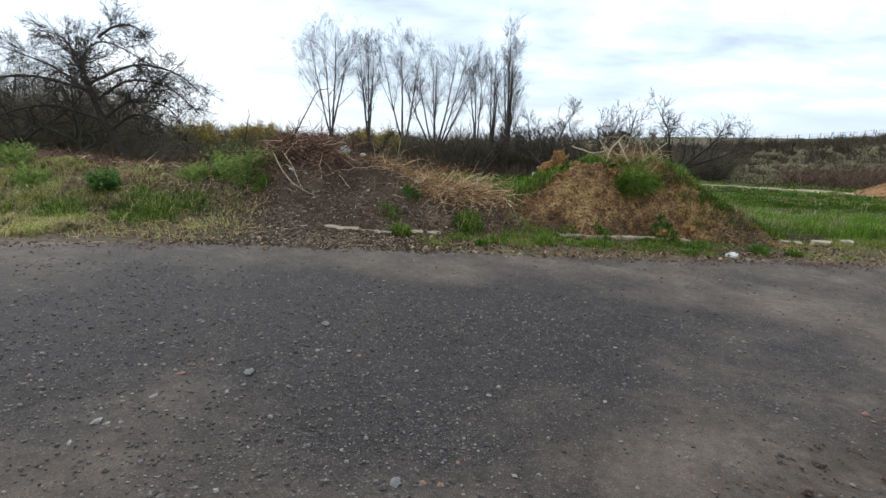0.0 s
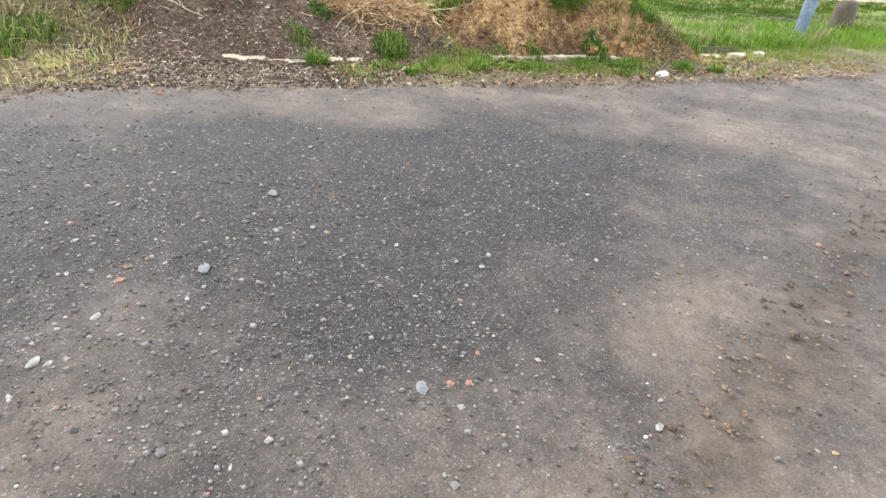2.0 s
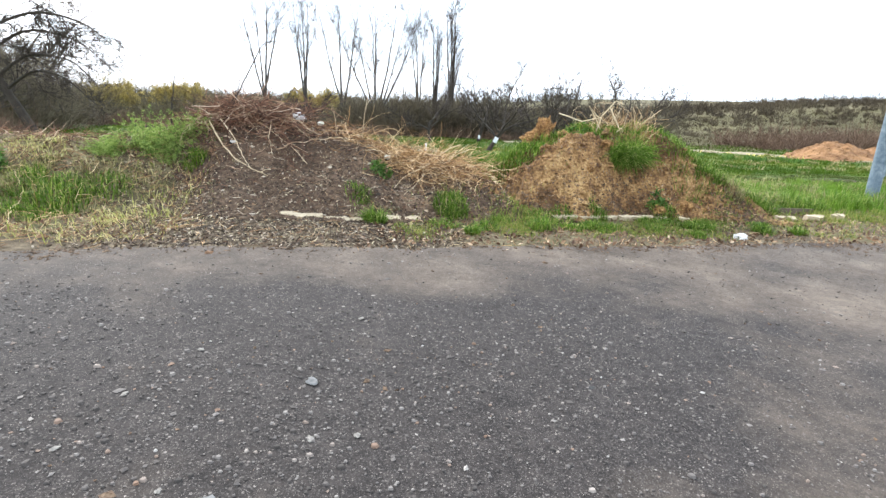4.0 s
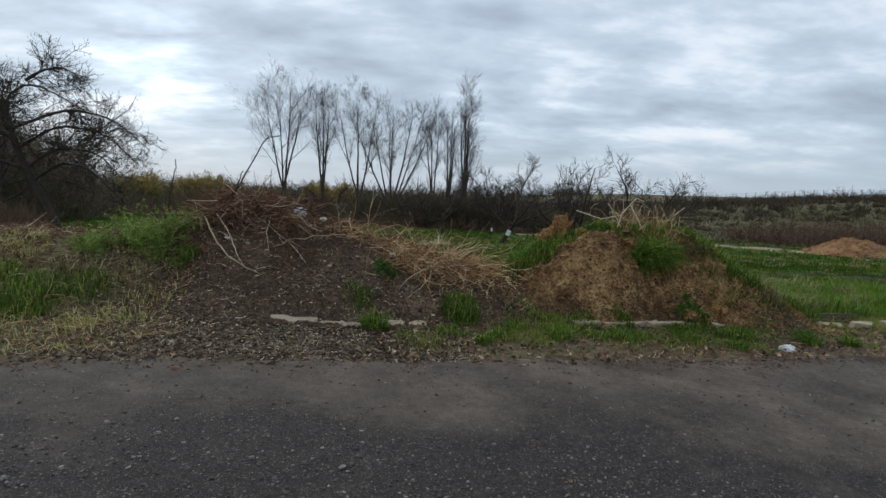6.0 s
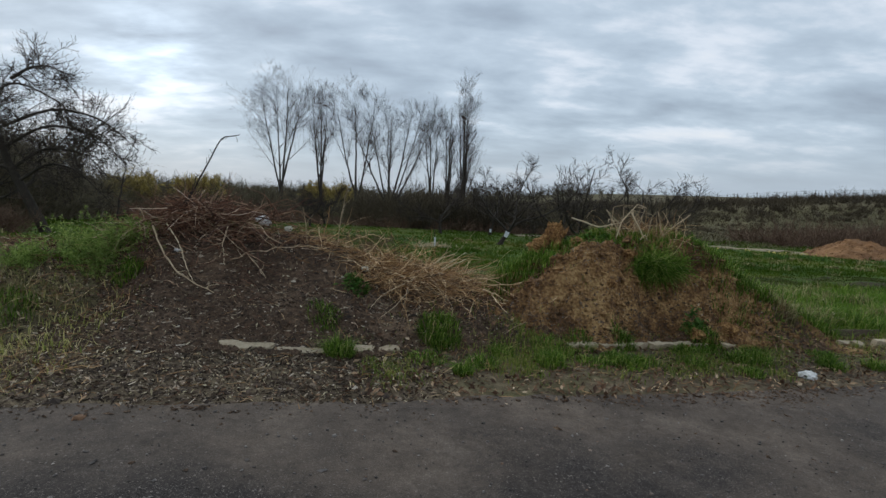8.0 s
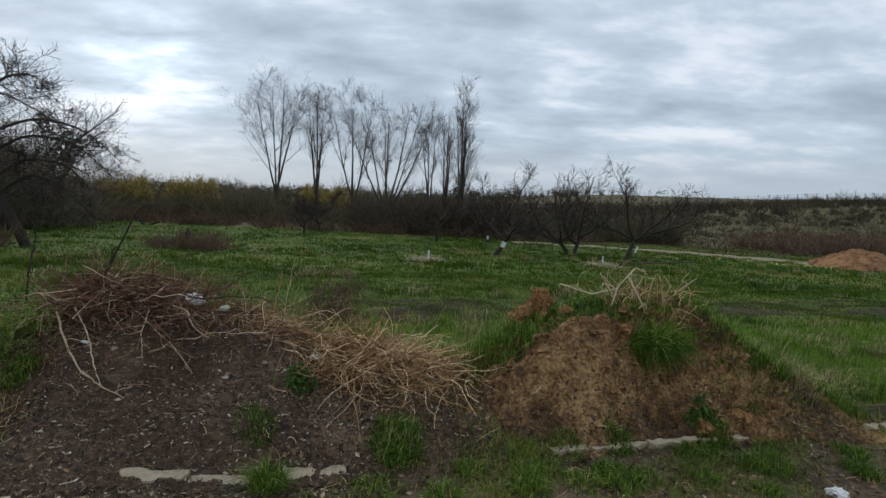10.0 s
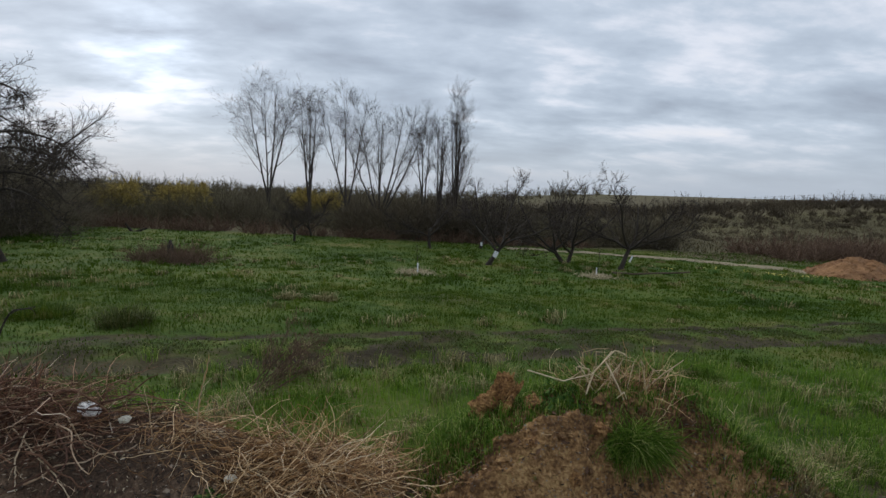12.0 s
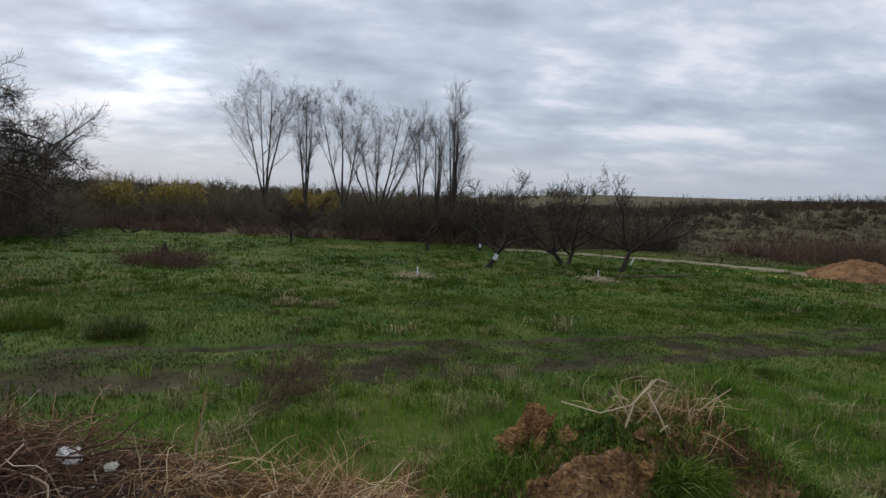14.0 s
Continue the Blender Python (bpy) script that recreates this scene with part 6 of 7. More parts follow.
def field_grass():
    rng = np.random.default_rng(74)
    clay_top = lambda x, y: np.clip(smooth(0.6, 0.85, heap_clay(x, y)) * smooth(8.85, 9.05, y - 0.1 * (x - 2.5) + 0.12 * vnoise(x, y, 3)) + smooth(0.12, 0.3, heap_clay(x, y)) * smooth(9.1, 9.5, y) + 0.8 * smooth(0.1, 0.25, heap_clay(x, y)) * (smooth(1.9, 1.5, x) * smooth(8.5, 8.8, y) + smooth(4.1, 4.4, x)), 0, 1)

    def meadow(x, y):
        off = y - kerb_y(x)
        side = smooth(4.2, 5.0, x)
        k = smooth(0.9 - 0.8 * side, 2.2 - 1.3 * side, off) * (1 - np.clip(rut_mask(x, y) * 1.8, 0, 0.95)) * (0.75 + 0.35 * vnoise(x, y, 0.5))
        k = k * (1 - 0.85 * np.exp(-((y - rut_y(x) + 0.2) / 1.9) ** 2) * smooth(-13, -7, x))
        return k * (heap_dark(x, y) < 0.15) * (heap_clay(x, y) < 0.25) * (bank(x, y) < 0.12)

    lush = lambda x, y: smooth(0.7, -0.3, y - 12.5 - 0.24 * np.clip(x, -9, 8) + 0.4 * vnoise(x, y, 1.2))
    near = surface_points(75000, (-9, 8.6, 15, 15.5), rng, surface, lambda x, y: meadow(x, y) * lush(x, y))
    mid = surface_points(125000, (-18, 12.0, 26, 27), rng, surface, lambda x, y: meadow(x, y) * (1 - lush(x, y)))
    far = surface_points(88000, (-42, 27, 46, 61), rng, surface, meadow)
    track = lambda x, y: np.exp(-((y - rut_y(x) + 0.2) / 1.9) ** 2) * smooth(-13, -7, x)
    dull = surface_points(190000, (-14, 12.0, 22, 22), rng, surface, lambda x, y: np.clip(track(x, y) * 1.3 - 0.2, 0, 1) * (1 - np.clip(rut_mask(x, y) * 2, 0, 0.82)) * (1 - lush(x, y)) * np.clip(0.6 + 0.8 * vnoise(x, y, 1.4), 0.1, 1))
    stuff("trampled_grass", blades(dull, rng.uniform(0.025, 0.08, len(dull)), rng.uniform(0.006, 0.013, len(dull)), rng, 1.3), M_DULL, "short trampled grass and mud along the wheel ruts", "grass")
    patchy = lambda p, s: np.clip(1 + 0.45 * vnoise(p[:, 0], p[:, 1], s) + 0.5 * vnoise(p[:, 0], p[:, 1], s * 3.1), 0.15, 2)
    stuff("lush_grass", blades(near, rng.uniform(0.07, 0.23, len(near)) * patchy(near, 0.8), rng.uniform(0.0035, 0.007, len(near)), rng, 0.6), M_MEADOW, "bright green lush grass behind the heaps", "grass")
    v = join(blades(mid, rng.uniform(0.05, 0.16, len(mid)) * patchy(mid, 0.7) * (1 - 0.55 * np.exp(-((mid[:, 1] - rut_y(mid[:, 0])) / 2.0) ** 2)), rng.uniform(0.007, 0.016, len(mid)), rng, 1.0),
             blades(far, rng.uniform(0.06, 0.2, len(far)) * patchy(far, 0.45), rng.uniform(0.015, 0.04, len(far)), rng, 1.0))
    stuff("meadow_grass", v, M_GRASS, "green meadow grass with yellowed tips", "grass")
    # tussocks break up the sward
    c = surface_points(2400, (-26, 11, 34, 50), rng, surface, lambda x, y: np.clip(0.35 + 0.9 * vnoise(x, y, 0.22), 0, 1) * (np.abs(y - rut_y(x)) > 2.0))
    i = np.repeat(np.arange(len(c)), 34)
    q = c[i] + np.concatenate([rng.normal(0, 0.16, (len(i), 2)), np.zeros((len(i), 1))], 1)
    big = rng.uniform(0.5, 1.4, len(c))[i]
    dryness = rng.uniform(0, 1, len(c))[i]
    for pick, mat, nm, lb in ((dryness < 0.7, M_GRASS, "green_tussocks", "darker green grass tussocks scattered over the meadow"), (dryness >= 0.7, M_DRYGRASS, "dry_tussocks", "withered grass tussocks scattered over the meadow")):
        stuff(nm, blades(q[pick], (rng.uniform(0.12, 0.3, len(i)) * big)[pick], 0.006 + 0.0004 * q[pick][:, 1], rng, 0.6), mat, lb, "grass")
    # tufts of uneven height in the near grass
    c = surface_points(330, (-3.5, 9.8, 15, 15), rng, surface, lambda x, y: (heap_clay(x, y) < 0.1) * (heap_dark(x, y) < 0.1) * (y > kerb_y(x) + 0.7))
    i = np.repeat(np.arange(len(c)), 60)
    q = c[i] + np.concatenate([rng.normal(0, 0.1, (len(i), 2)), np.zeros((len(i), 1))], 1)
    size, kind = rng.uniform(0.5, 1.5, len(c))[i], rng.uniform(0, 1, len(c))[i]
    for pick, mat, nm, lb in ((kind < 0.6, M_LUSH, "near_tufts", "dark green grass tufts in the near meadow"), (kind >= 0.6, M_DRYGRASS, "near_dry_tufts", "pale withered grass tufts in the near meadow")):
        stuff(nm, blades(q[pick], (rng.uniform(0.15, 0.32, len(i)) * size)[pick], 0.0045, rng, 0.8), mat, lb, "grass")
    # rough dry grass beyond the path
    p = surface_points(36000, (20, 50, 130, 110), rng, ground, lambda x, y: smooth(0, 8, y - 46 - 0.05 * x) * smooth(28, 40, x))
    stuff("rough_grass", blades(p, rng.uniform(0.15, 0.5, len(p)) * np.clip(1 + 0.8 * vnoise(p[:, 0], p[:, 1], 0.3), 0.3, 2), rng.uniform(0.02, 0.05, len(p)), rng, 1.1), M_ROUGH, "tan rough grass below the far bank", "grass")

    # verge and bank
    def weeds(x, y):
        off = y - kerb_y(x)
        left = smooth(-2.2, -3.0, x) * smooth(-1.1, -0.7, off) * np.clip(0.16 + 0.8 * vnoise(x, y, 1.0) + 0.5 * vnoise(x, y, 2.3), 0.03, 1)
        right = smooth(0.0, 0.7, x) * smooth(-1.05, -0.6, off) * smooth(1.0, 0.4, off) * np.clip(-0.05 + 1.0 * vnoise(x, y, 1.6), 0, 0.6) * (heap_clay(x, y) < 0.12)
        far_right = smooth(4.2, 5.2, x) * smooth(-0.9, 0.2, off)
        return np.maximum(np.maximum(left, right), far_right) * (off < 2.4)

    p = surface_points(64000, (-9, 5, 13, 12), rng, surface, weeds)
    stuff("verge_grass", blades(p, rng.uniform(0.03, 0.11, len(p)), rng.uniform(0.002, 0.0045, len(p)), rng, 1.0), M_VERGE, "short patchy grass along the verge and bank", "grass")
    p = surface_points(15000, (-9, 5, -2.0, 10.5), rng, surface, lambda x, y: smooth(-2.0, -3.0, x) * smooth(-1.1, -0.8, y - kerb_y(x)))
    stuff("withered_grass", blades(p, rng.uniform(0.04, 0.11, len(p)), rng.uniform(0.0015, 0.003, len(p)), rng, 1.7), M_DRYGRASS, "flattened withered grass on the bank", "grass")
    # the verge by the right-hand kerb: mixed green tufts, thick in patches
    n = 40000
    x, off = rng.uniform(-0.4, 9.5, n), rng.uniform(-1.12, 0.55, n)
    y = kerb_y(x) + off
    keep = np.clip(0.06 + 0.9 * vnoise(x, y, 1.3) + 0.8 * vnoise(x, y, 3.4), 0.02, 1) * smooth(-1.12, -0.8, off + 0.12 * vnoise(x, y, 1.5)) * np.where(heap_clay(x, y) > 0.1, 0.1, 1.0)
    sel = rng.uniform(0, 1, n) < keep
    p = np.stack([x, y, surface(x, y)], 1)[sel]
    stuff("kerbside_grass", blades(p, rng.uniform(0.025, 0.10, len(p)) * (1 + 0.6 * vnoise(p[:, 0], p[:, 1], 2.2)), rng.uniform(0.002, 0.0045, len(p)), rng, 0.9), M_VERGE, "patchy olive-green grass in the earth beside the kerb", "grass")
    # the bank's long yellow-green grass, lying in swathes
    n = 60000
    x, off = rng.uniform(-9, -2.4, n), rng.uniform(-1.15, 1.6, n)
    y = kerb_y(x) + off
    keep = np.clip(0.14 + 0.8 * vnoise(x, y, 0.9) + 0.7 * vnoise(x, y, 2.7), 0.03, 1) * smooth(-1.15, -0.85, off + 0.15 * vnoise(x, y, 1.3)) * smooth(-2.4, -3.1, x + 0.25 * vnoise(x, y, 1.6) - 0.2 * smooth(-0.4, -0.9, off))
    sel = rng.uniform(0, 1, n) < keep
    p = np.stack([x, y, surface(x, y)], 1)[sel]
    swath = 1.4 * np.stack([vnoise(p[:, 0], p[:, 1], 1.2), vnoise(p[:, 0] + 30, p[:, 1], 1.2) - 0.3, np.zeros(len(p))], 1)
    stuff("bank_grass", blades(p, rng.uniform(0.04, 0.13, len(p)) * (1 + 0.5 * vnoise(p[:, 0], p[:, 1], 1.9)), rng.uniform(0.0025, 0.005, len(p)), rng, 1.5, swath), M_BANKGRASS, "long yellow-green grass lying over the bank", "grass")
    # dead cut weeds and pale tangled stems over the bank, with leaves between them
    w, r = strands(3400, (-5.6, 8.5), (2.0, 0.42), 0.2, 0.003, rng, 4, 0.3, 0.3, surface, (0.0, 0.08))
    stuff("cut_stems", tubes(w, r, 3), M_BRUSH, "dead cut stems lying on the bank", "plant litter")
    n = 2800
    x = rng.uniform(-8.5, -2.45, n)
    y = kerb_y(x) + rng.uniform(-1.05, 1.1, n)
    sel = rng.uniform(0, 1, n) < np.clip(0.45 + 0.9 * vnoise(x, y, 1.4), 0.05, 1)
    x, y = x[sel], y[sel]
    az = 1.5 * vnoise(x, y, 0.8) + rng.normal(0, 0.9, len(x))
    w = wander(np.stack([x, y, surface(x, y) + rng.uniform(0.005, 0.06, len(x))], 1), np.stack([np.cos(az), np.sin(az), rng.normal(0.1, 0.3, len(x))], 1), rng.uniform(0.12, 0.4, len(x)), 7, rng, 0.28, -0.06)
    w[..., 2] = np.maximum(w[..., 2], surface(w[..., 0], w[..., 1]) + 0.006)
    stuff("tangled_stems", tubes(w, rng.uniform(0.0012, 0.0026, (len(x), 1)) * np.ones((1, 7)), 3), M_STRAW, "pale withered stems tangled over the bank", "plant litter")
    p = surface_points(22000, (-9, 5.4, -2.4, 10.2), rng, surface, lambda x, y: smooth(-1.0, -0.75, y - kerb_y(x)) * np.clip(0.5 + 0.8 * vnoise(x, y, 1.7), 0.05, 1))
    stuff("bank_leaves", leaves(p + (0, 0, 0.012), np.stack([rng.normal(0, 0.6, len(p)), rng.normal(0, 0.6, len(p)), np.ones(len(p))], 1), rng.uniform(0.007, 0.024, len(p)), rng), M_LEAF, "dead brown leaves lying between the weeds of the bank", "leaf litter")
    # the clay heap's green cap
    p = surface_points(34000, (0.8, 8.2, 4.9, 11), rng, surface, clay_top)
    stuff("heap_grass", blades(p, rng.uniform(0.03, 0.13, len(p)) * (1 + 0.7 * vnoise(p[:, 0], p[:, 1], 3)), rng.uniform(0.003, 0.0055, len(p)), rng, 0.75), M_LUSH, "bright green grass capping the clay heap", "grass")


def tuft(x, y, radius, height, n, mat, label, seed, name="grass_tuft", bend=0.55, width=0.004):
    rng = np.random.default_rng(seed)
    at = np.array(on(x, y))
    rr, az = radius * np.sqrt(rng.uniform(0, 1, n)), rng.uniform(0, 2 * math.pi, n)
    p = np.stack([x + rr * np.cos(az), y + rr * np.sin(az), np.zeros(n)], 1)
    p[:, 2] = surface(p[:, 0], p[:, 1])
    out = np.stack([np.cos(az), np.sin(az), np.zeros(n)], 1) * (rr / radius)[:, None] * 1.2
    v, f = blades(p, height * rng.uniform(0.35, 1.2, n) * (1 - 0.5 * (rr / radius) ** 2), width * rng.uniform(0.6, 1.3, n), rng, bend, out)
    ob = ob_np(name, v - at, f, mat)
    ob.location = at
    return tagged(ob, label, "grass tuft", "grass tufts")


def drooping_tuft(at, spread, length, n, seed):
    """A dome of long blades that rise from one stool and hang over on all sides."""
    rng = np.random.default_rng(seed)
    at = np.array(at, float)
    root = rng.normal(0, 1, (n, 3)) * np.array(spread) * 0.5
    d = unit(rng.normal(0, 1, (n, 3)) * (1, 0.8, 0.6) + (0, -0.45, 0.75))
    w = wander(root, d, length * rng.uniform(0.5, 1.15, n), 7, rng, 0.1, -0.2)
    v, f = ribbons(w, 0.0042 * np.linspace(1, 0.15, 7)[None] * rng.uniform(0.6, 1.2, (n, 1)))
    ob = ob_np("grass_tuft", v, f, M_LUSH)
    ob.location = at
    tagged(ob, "large drooping green grass tuft on the clay heap", "grass tuft", "grass tufts")


field_grass()
GREEN = "bright green tuft of grass"
for n, (x, y, r, h, c, mat, label) in enumerate((
        (-0.58, 7.28, 0.12, 0.26, 420, M_LUSH, "bright green grass tuft growing through the kerb"), (-0.75, 7.75, 0.16, 0.12, 260, M_LUSH, GREEN + " on the soil heap"),
        (-3.85, 7.1, 0.42, 0.24, 1400, M_LUSH, GREEN + " on the bank"), (-4.8, 6.9, 0.3, 0.2, 800, M_LUSH, GREEN + " on the bank"), (-5.7, 6.7, 0.4, 0.18, 800, M_LUSH, GREEN + " on the bank"),
        (-3.4, 7.45, 0.25, 0.16, 450, M_LUSH, GREEN + " on the bank"), (-3.25, 8.3, 0.18, 0.18, 320, M_LUSH, GREEN + " beside the soil heap"), (-2.66, 8.05, 0.13, 0.17, 320, M_LUSH, GREEN + " beside the soil heap"),
        (0.35, 7.75, 0.22, 0.2, 600, M_LUSH, GREEN + " on the verge"), (0.2, 7.3, 0.18, 0.12, 300, M_LUSH, GREEN + " on the verge"),
        (1.5, 7.75, 0.22, 0.16, 420, M_LUSH, GREEN + " on the verge"), (2.15, 7.5, 0.2, 0.14, 380, M_LUSH, GREEN + " on the verge"), (3.75, 7.85, 0.2, 0.18, 420, M_LUSH, GREEN + " on the verge"),
        (2.45, 8.25, 0.12, 0.1, 220, M_LUSH, "small green tuft on the clay"), (3.55, 8.3, 0.15, 0.16, 300, M_LUSH, "small green tuft on the clay"), (4.05, 8.85, 0.3, 0.22, 700, M_LUSH, GREEN + " on the clay heap"),
        (1.6, 8.95, 0.3, 0.15, 700, M_LUSH, GREEN + " on the clay heap"), (1.25, 9.1, 0.3, 0.26, 700, M_LUSH, GREEN + " beside the clay heap"), (4.6, 9.2, 0.35, 0.3, 800, M_LUSH, GREEN + " beside the clay heap"),
        (5.6, 9.3, 0.4, 0.36, 800, M_LUSH, GREEN + " behind the kerb"), (6.8, 9.9, 0.5, 0.4, 900, M_LUSH, GREEN + " behind the kerb"), (8.2, 10.3, 0.5, 0.4, 900, M_LUSH, GREEN + " behind the kerb"),
        (5.3, 9.35, 0.25, 0.4, 260, M_DRYGRASS, "pale dry grass tuft beside the clay heap"), (6.2, 9.9, 0.3, 0.42, 300, M_DRYGRASS, "pale dry grass tuft in the meadow"), (4.9, 8.95, 0.2, 0.3, 220, M_DRYGRASS, "pale dry grass tuft beside the clay heap"),
        (5.0, 10.2, 0.25, 0.5, 260, M_DRYGRASS, "pale dry grass tuft in the meadow"),
        (-5.25, 17.4, 0.6, 0.7, 600, M_DULL, "tall withered grass tussock in the meadow"), (-7.6, 18.2, 0.7, 0.6, 800, M_GRASS, "dark green grass tussock in the meadow"), (-2.5, 23, 0.5, 0.4, 400, M_DRYGRASS, "withered grass tussock in the meadow"),
        (-1.2, 22.5, 0.45, 0.5, 400, M_DRYGRASS, "withered grass tussock in the meadow"), (6.8, 13.5, 0.35, 0.3, 400, M_GRASS, "dark green grass tussock in the meadow"), (8.8, 14.8, 0.4, 0.3, 400, M_GRASS, "dark green grass tussock in the meadow"))):
    tuft(x, y, r, h, c, mat, label, 200 + n, width=0.004 if y < 13 else 0.008, bend=0.85)

drooping_tuft((3.06, 8.8, 0.76), (0.26, 0.12, 0.08), 0.34, 2600, 209)
rng_verge = np.random.default_rng(78)
for n in range(26):
    x = rng_verge.uniform(0.1, 5.6)
    y = float(kerb_y(x)) + rng_verge.uniform(-0.85, 0.1)
    tuft(x, y, rng_verge.uniform(0.07, 0.17), rng_verge.uniform(0.09, 0.2), 240, M_LUSH, GREEN + " on the verge", 400 + n, bend=0.9)

rng_bank = np.random.default_rng(77)
for n in range(18):
    x = rng_bank.uniform(-8.2, -3.0)
    y = float(kerb_y(x)) + rng_bank.uniform(-0.75, 1.3)
    dry = rng_bank.uniform() < 0.62
    tuft(x, y, rng_bank.uniform(0.1, 0.26), rng_bank.uniform(0.08, 0.2), 320, M_DRYGRASS if dry else M_LUSH, "withered pale grass tuft on the bank" if dry else GREEN + " on the bank", 260 + n, width=0.0045, bend=0.9)


def weed_patch(x, y, radius, seed, tall=0.22):
    """A loose heap of thin goosegrass shoots that scramble over one another."""
    rng = np.random.default_rng(abs(seed))
    at = np.array(on(x, y))
    ob = thing("goosegrass", at, "sprawling pale green goosegrass on the bank", "weeds", "goosegrass patches")
    n = 90
    az, rr = rng.uniform(0, 2 * math.pi, n), radius * np.sqrt(rng.uniform(0, 1, n))
    p = np.stack([x + rr * np.cos(az), y + rr * np.sin(az), np.zeros(n)], 1)
    p[:, 2] = surface(p[:, 0], p[:, 1])
    st = wander(p, np.stack([rng.normal(0, 0.6, n), rng.normal(-0.1, 0.5, n), np.full(n, 0.9)], 1), tall * rng.uniform(0.55, 1.45, n), 7, rng, 0.22, -0.04)
    st[..., 2] = np.maximum(st[..., 2], surface(st[..., 0], st[..., 1]) + 0.006)
    v, f = ribbons(st, np.full((n, 7), 0.0016))
    tagged(ob_np("shoot_tangle", v, f, M_WEED, ob), kind="stuff")
    pts = st[:, 1:].reshape(-1, 3).repeat(5, 0)
    pts = pts + rng.normal(0, 0.012, pts.shape)
    v, f = leaves(pts, rng.normal(0, 1, pts.shape) + (0, 0, 0.6), rng.uniform(0.005, 0.011, len(pts)), rng, 2.2)
    tagged(ob_np("leaf_mass", v, f, M_WEED, ob), kind="stuff")


def nettle_patch(x, y, radius, height, stems, seed):
    rng = np.random.default_rng(seed)
    at = np.array(on(x, y))
    ob = thing("nettle_clump", at, "bushy clump of fresh green nettles on the bank", "nettles", "nettle clumps")
    az, rr = rng.uniform(0, 2 * math.pi, stems), radius * np.sqrt(rng.uniform(0, 1, stems))
    p0 = np.stack([x + rr * np.cos(az), y + rr * np.sin(az), np.zeros(stems)], 1)
    p0[:, 2] = surface(p0[:, 0], p0[:, 1])
    d = np.stack([np.cos(az) * 0.3, np.sin(az) * 0.3, np.ones(stems)], 1)
    st = wander(p0, d, height * rng.uniform(0.6, 1.1, stems) * (1 - 0.4 * rr / radius), 6, rng, 0.1, 0)
    v, f = tubes(st, np.full((stems, 6), 0.003), 4)
    tagged(ob_np("stem_cluster", v, f, M_NETTLE, ob), kind="stuff")
    pts = st[:, 1:].reshape(-1, 3).repeat(4, 0)
    pts = pts + rng.normal(0, 0.03, pts.shape)
    v, f = leaves(pts, np.stack([rng.normal(0, 0.6, len(pts)), rng.normal(0, 0.6, len(pts)), np.ones(len(pts))], 1), rng.uniform(0.016, 0.032, len(pts)), rng, 1.4)
    tagged(ob_np("leaf_mass", v, f, M_NETTLE, ob), kind="stuff")


nettle_patch(-4.6, 7.55, 0.15, 0.26, 40, 301)
nettle_patch(-6.9, 8.4, 0.4, 0.28, 70, 303)
nettle_patch(-0.5, 8.15, 0.12, 0.1, 12, 304)
for x, y, r, h in ((-3.2, 8.42, 0.2, 0.34), (-2.85, 8.4, 0.16, 0.32), (-3.6, 8.15, 0.16, 0.2), (-3.05, 8.2, 0.2, 0.24), (-5.6, 7.6, 0.2, 0.22), (-6.1, 8.0, 0.2, 0.22)):
    weed_patch(x, y, r, 330 + int(x * 10), h)
nettle_patch(3.45, 8.5, 0.1, 0.1, 16, 306)
nettle_patch(2.45, 9.2, 0.22, 0.05, 18, 307)

# ---------------------------------------------------------------- things in the meadow


def box_part(name, size, at, mat, parent, rot=(0, 0, 0), bevel=0.2, label=""):
    bm = bmesh.new()
    bmesh.ops.create_cube(bm, size=1)
    bmesh.ops.scale(bm, vec=size, verts=bm.verts)
    bmesh.ops.bevel(bm, geom=bm.edges[:], offset=min(size) * bevel, segments=2, affect="EDGES")
    ob = part(name, bm, mat, parent, label)
    ob.matrix_basis = pose(*at, *rot)
    return ob


def tag_on(x, y, z, w, h, roll):
    ob = box_part("tree_tag", (w, 0.03, h), (x, y, z), M_TAG, None, (0, roll, 0))
    tagged(ob, "white rectangular tag fixed to an apple trunk", "tag", "tree tags")


tag_on(8.45, 40.25, -1.5, 0.3, 0.42, 25)
tag_on(18.55, 40.85, -1.75, 0.12, 0.5, 25)
tag_on(10.2, 55.1, -2.4, 0.2, 0.35, 0)
tag_on(-23.2, 31.6, 0.2, 0.2, 0.26, 8)


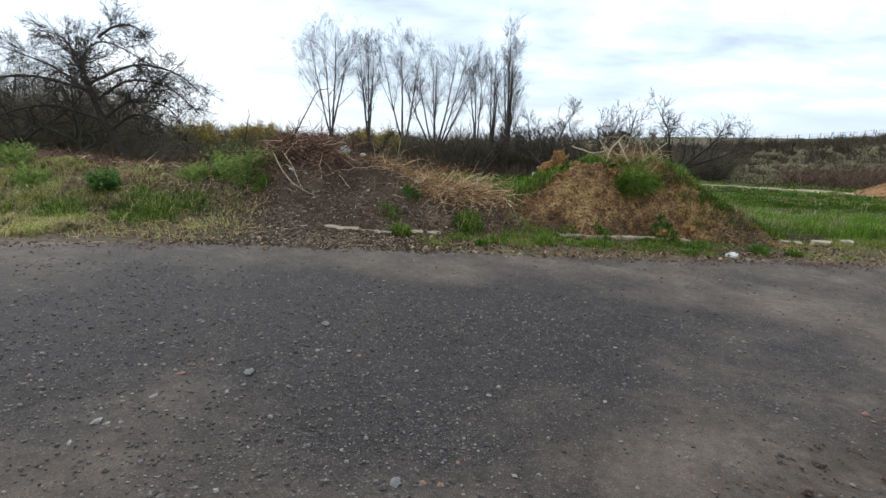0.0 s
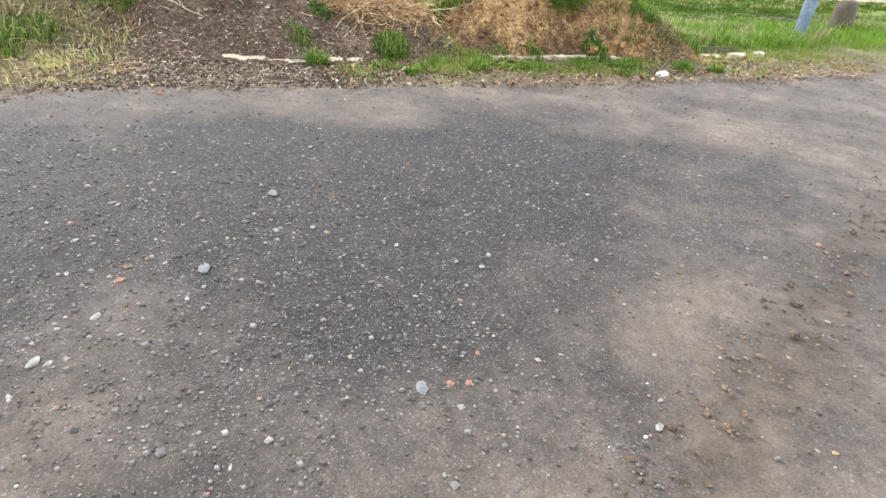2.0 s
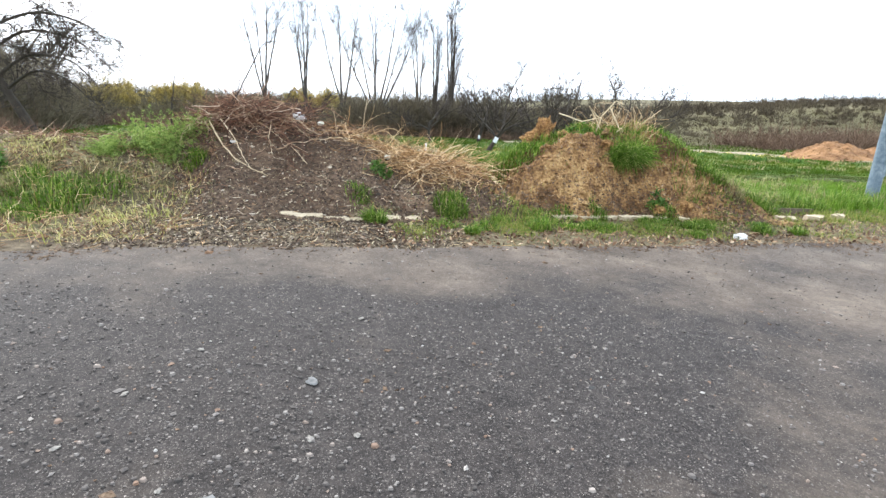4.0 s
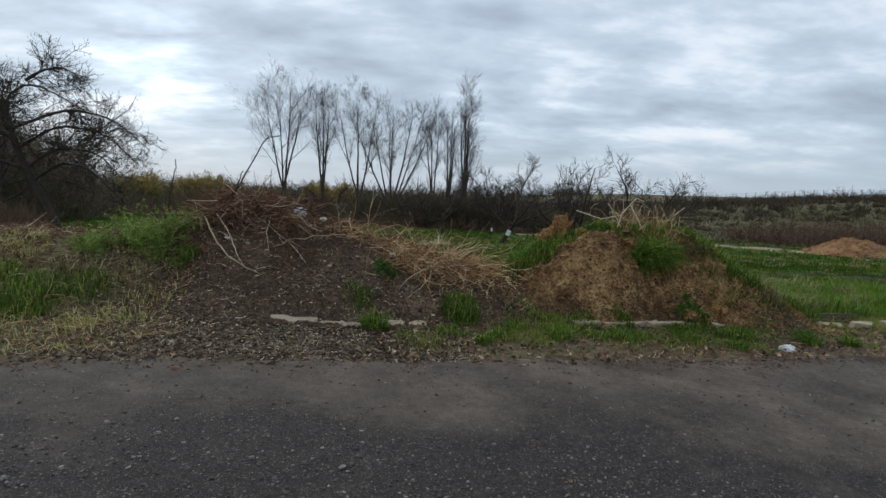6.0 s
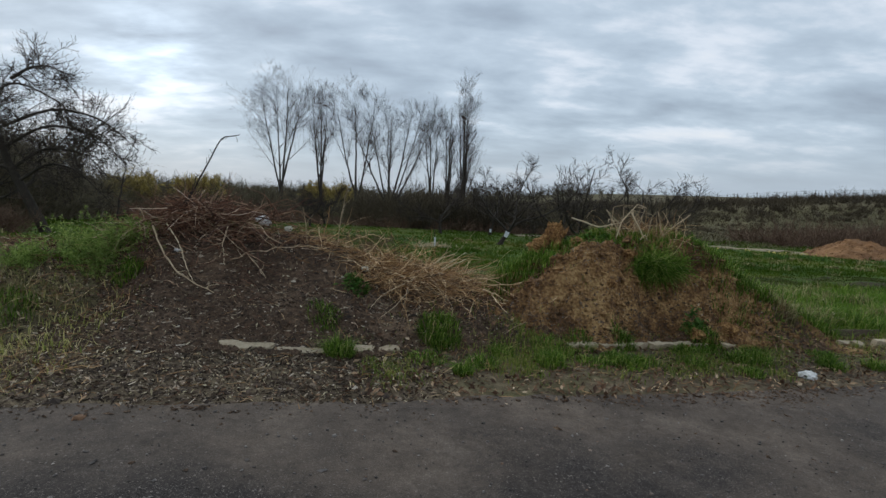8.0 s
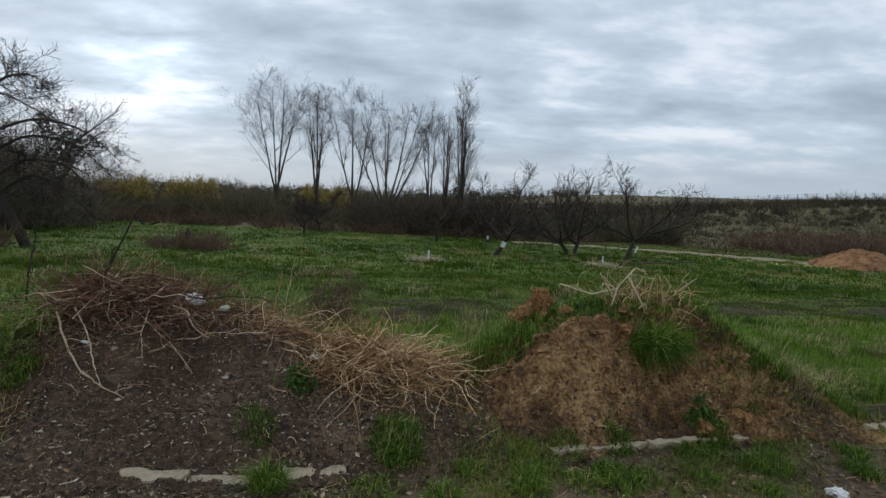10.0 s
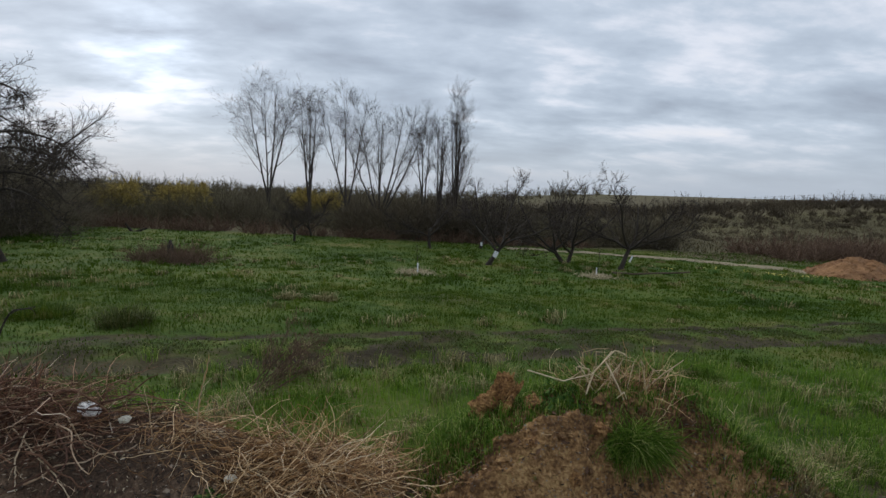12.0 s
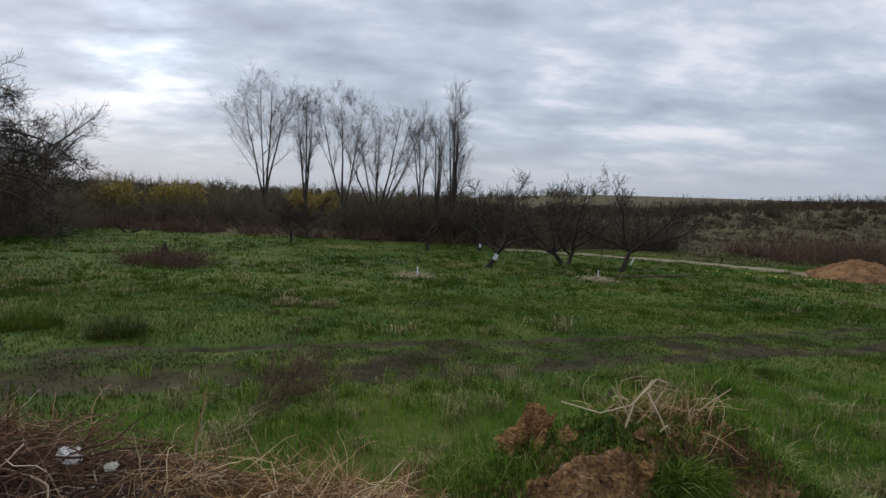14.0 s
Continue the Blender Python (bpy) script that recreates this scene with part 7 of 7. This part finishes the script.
def sapling(x, y, height, seed):
    rng = np.random.default_rng(seed)
    at = np.array([x, y, float(ground(x, y)) - 0.05])
    ob = thing("sapling", at, "young staked sapling in a ring of pale woodchip", "sapling", "saplings")
    st = wander(at[None], np.array([[0.03, 0, 1.0]]), [height], 7, rng, 0.05)
    r = np.linspace(0.02, 0.008, 7)[None]
    v, f = tubes(st, r, 5)
    ob_np("stem", v, f, M_BARK, ob, True)
    b, rb = sprout(st, r, 9, height * 0.35, 35, 4, rng, 0.12, 0.1, 0.4, 0.5, 0.5, 0.5, 0.006)
    v, f = tubes(b, rb, 3)
    ob_np("twigs", v, f, M_TWIG, ob)
    box_part("tree_guard", (0.07, 0.07, 0.62), (0, -0.02, 0.36), M_TAG, ob, (0, 0, 10), 0.1, "pale plastic tree guard")
    p = np.stack([x + rng.normal(0, 0.5, 700), y + rng.normal(0, 0.4, 700)], 1)
    w = wander(np.stack([p[:, 0], p[:, 1], ground(p[:, 0], p[:, 1]) + rng.uniform(0.02, 0.14, 700)], 1), rng.normal(size=(700, 3)), rng.uniform(0.08, 0.3, 700), 2, rng, 0.1)
    v, f = tubes(w, np.full((700, 2), 0.014), 3)
    tagged(ob_np("woodchip_ring", v, f, M_CHIPRING, ob), kind="stuff")


sapling(2.65, 33.4, 1.75, 401)
sapling(13.9, 35.8, 2.0, 402)


def red_heap():
    fn = lambda x, y: np.maximum(hump(x, y, 38.3, 42.5, 4.4, 3.8, 1.35, 0.3, 1.7), hump(x, y, 43.0, 41.5, 3.4, 3.0, 1.2, 0.1, 1.8)) * (1 + 0.16 * vnoise(x, y, 0.9) + 0.14 * vnoise(x, y, 2.4))
    patch("red_soil_heap", fn, (33, 37, 48, 48), 0.12, M_REDCLAY, "heap of loose reddish soil at the edge of the meadow", "soil heap")
    rng = np.random.default_rng(75)
    p = surface_points(3000, (33, 38, 47, 47), rng, lambda x, y: ground(x, y) + fn(x, y), lambda x, y: (fn(x, y) > 0.05) * 1.0)
    stuff("red_soil_crumbs", pebbles(p, np.clip(rng.lognormal(math.log(0.045), 0.6, len(p)), 0.02, 0.2), rng, 0.8), M_REDCLAY, "clods of reddish soil on the heap", "soil crumbs")


red_heap()


def daffodils(x, y, n, seed):
    rng = np.random.default_rng(seed)
    at = np.array([x, y, float(ground(x, y))])
    ob = thing("daffodil_clump", at, "clump of daffodils with dark green leaves and pale yellow flowers", "flowers", "daffodil clumps")
    p = np.stack([x + rng.normal(0, 0.28, n * 14), y + rng.normal(0, 0.2, n * 14), np.zeros(n * 14)], 1)
    p[:, 2] = ground(p[:, 0], p[:, 1])
    v, f = blades(p, rng.uniform(0.25, 0.5, len(p)), 0.018, rng, 0.35)
    tagged(ob_np("foliage", v, f, M_NETTLE, ob), "dark green strap leaves", kind="stuff")
    q = np.stack([x + rng.normal(0, 0.3, n), y + rng.normal(0, 0.2, n), np.zeros(n)], 1)
    q[:, 2] = ground(q[:, 0], q[:, 1]) + rng.uniform(0.38, 0.5, n)
    for k in range(n):
        v, f = pebbles(q[k:k + 1], 0.045, rng, 1.0)
        ob_np("flower", v, f, M_PETAL, ob)


for n, (x, y, c) in enumerate(((20.4, 39.0, 6), (26.2, 39.0, 6), (27.4, 38.0, 14), (28.1, 37.7, 8), (29.2, 37.0, 10), (24.6, 40.2, 6), (30.2, 36.8, 5))):
    daffodils(x, y, c, 420 + n)


def fallen_stems():
    rng = np.random.default_rng(76)
    stuff("stump_brambles", shrubs(46, lambda n: (rng.normal(-10.9, 1.0, n), rng.normal(34.9, 0.7, n)), 1.25, rng, 10, 9, 0.9, 0.012), M_BRAMBLE, "brown dead brambles round a stump in the meadow", "brambles")
    n = 20
    p0 = np.stack([rng.normal(-1.15, 0.14, n), rng.normal(12.25, 0.1, n), np.zeros(n)], 1)
    p0[:, 2] = ground(p0[:, 0], p0[:, 1]) - 0.03
    st = wander(p0, np.stack([rng.normal(1.05, 0.28, n), rng.normal(0.1, 0.2, n), np.ones(n)], 1), rng.uniform(0.8, 1.45, n), 8, rng, 0.09)
    rs = np.linspace(0.008, 0.003, 8)[None].repeat(n, 0)
    b1, r1 = sprout(st, rs, 13, 0.3, 40, 5, rng, 0.16, 0.02, 0.35, 0.5, 0.5, 0.4, 0.0024)
    b2, r2 = sprout(b1, r1, 6, 0.1, 45, 3, rng, 0.2, 0.0, 0.2, 0.6, 0.6, 0.3, 0.002)
    stuff("dead_weeds", join(tubes(st, rs, 4), ribbons(b1, r1), ribbons(b2, r2)), M_BRAMBLE, "dark dead weed stems leaning in front of the wheel ruts", "dead weeds")
    at = np.array([-10.9, 34.7, float(ground(-10.9, 34.7)) - 0.1])
    p = wander(at[None], np.array([[0.1, 0, 1.0]]), [1.35], 5, rng, 0.22)
    v, f = tubes(p, np.array([[0.3, 0.2, 0.16, 0.17, 0.07]]), 8)
    tagged(ob_np("tree_stump", v, f, M_BARK, None, True), "dark broken tree stump among dead brambles", "stump")
    at = np.array([-22.5, 57.0, float(ground(-22.5, 57.0)) - 0.1])
    p = np.stack([bent([at, at + (-0.4, 0, 0.4), at + (-0.7, 0, 0.9)], 6), bent([at, at + (0.5, 0, 0.2), at + (1.2, 0, 0.45)], 6)])
    v, f = tubes(p, np.linspace(0.16, 0.07, 6)[None].repeat(2, 0), 7)
    tagged(ob_np("fallen_tree", v, f, M_BARK, None, True), "low broken trunk of a fallen fruit tree", "stump")
    at = np.array([3.0, 10.1, float(ground(3.0, 10.1))])
    p = bent([at, at + (-0.02, 0, 0.6), at + (0.01, 0, 1.12)], 6)[None]
    v, f = tubes(p, np.full((1, 6), 0.022), 6)
    tagged(ob_np("stub_post", v, f, M_WOOD, None, True), "thin dark broken stake behind the clay heap", "stake")
    p = wander(np.array([[16.0, 38.2, float(ground(16.0, 38.2)) + 0.1]]), np.array([[1.0, -0.05, -0.03]]), [5.2], 8, rng, 0.04)
    v, f = tubes(p, np.linspace(0.07, 0.05, 8)[None], 7)
    tagged(ob_np("log", v, f, M_WOOD, None, True), "long thin log lying in the grass below the apple trees", "log")
    box = box_part("plank", (1.0, 0.03, 0.09), (6.3, 9.25, float(ground(6.3, 9.25)) + 0.06), M_WOOD, None, (0, 4, 14))
    tagged(box, "weathered timber edging board lying behind the kerb", "plank")


fallen_stems()
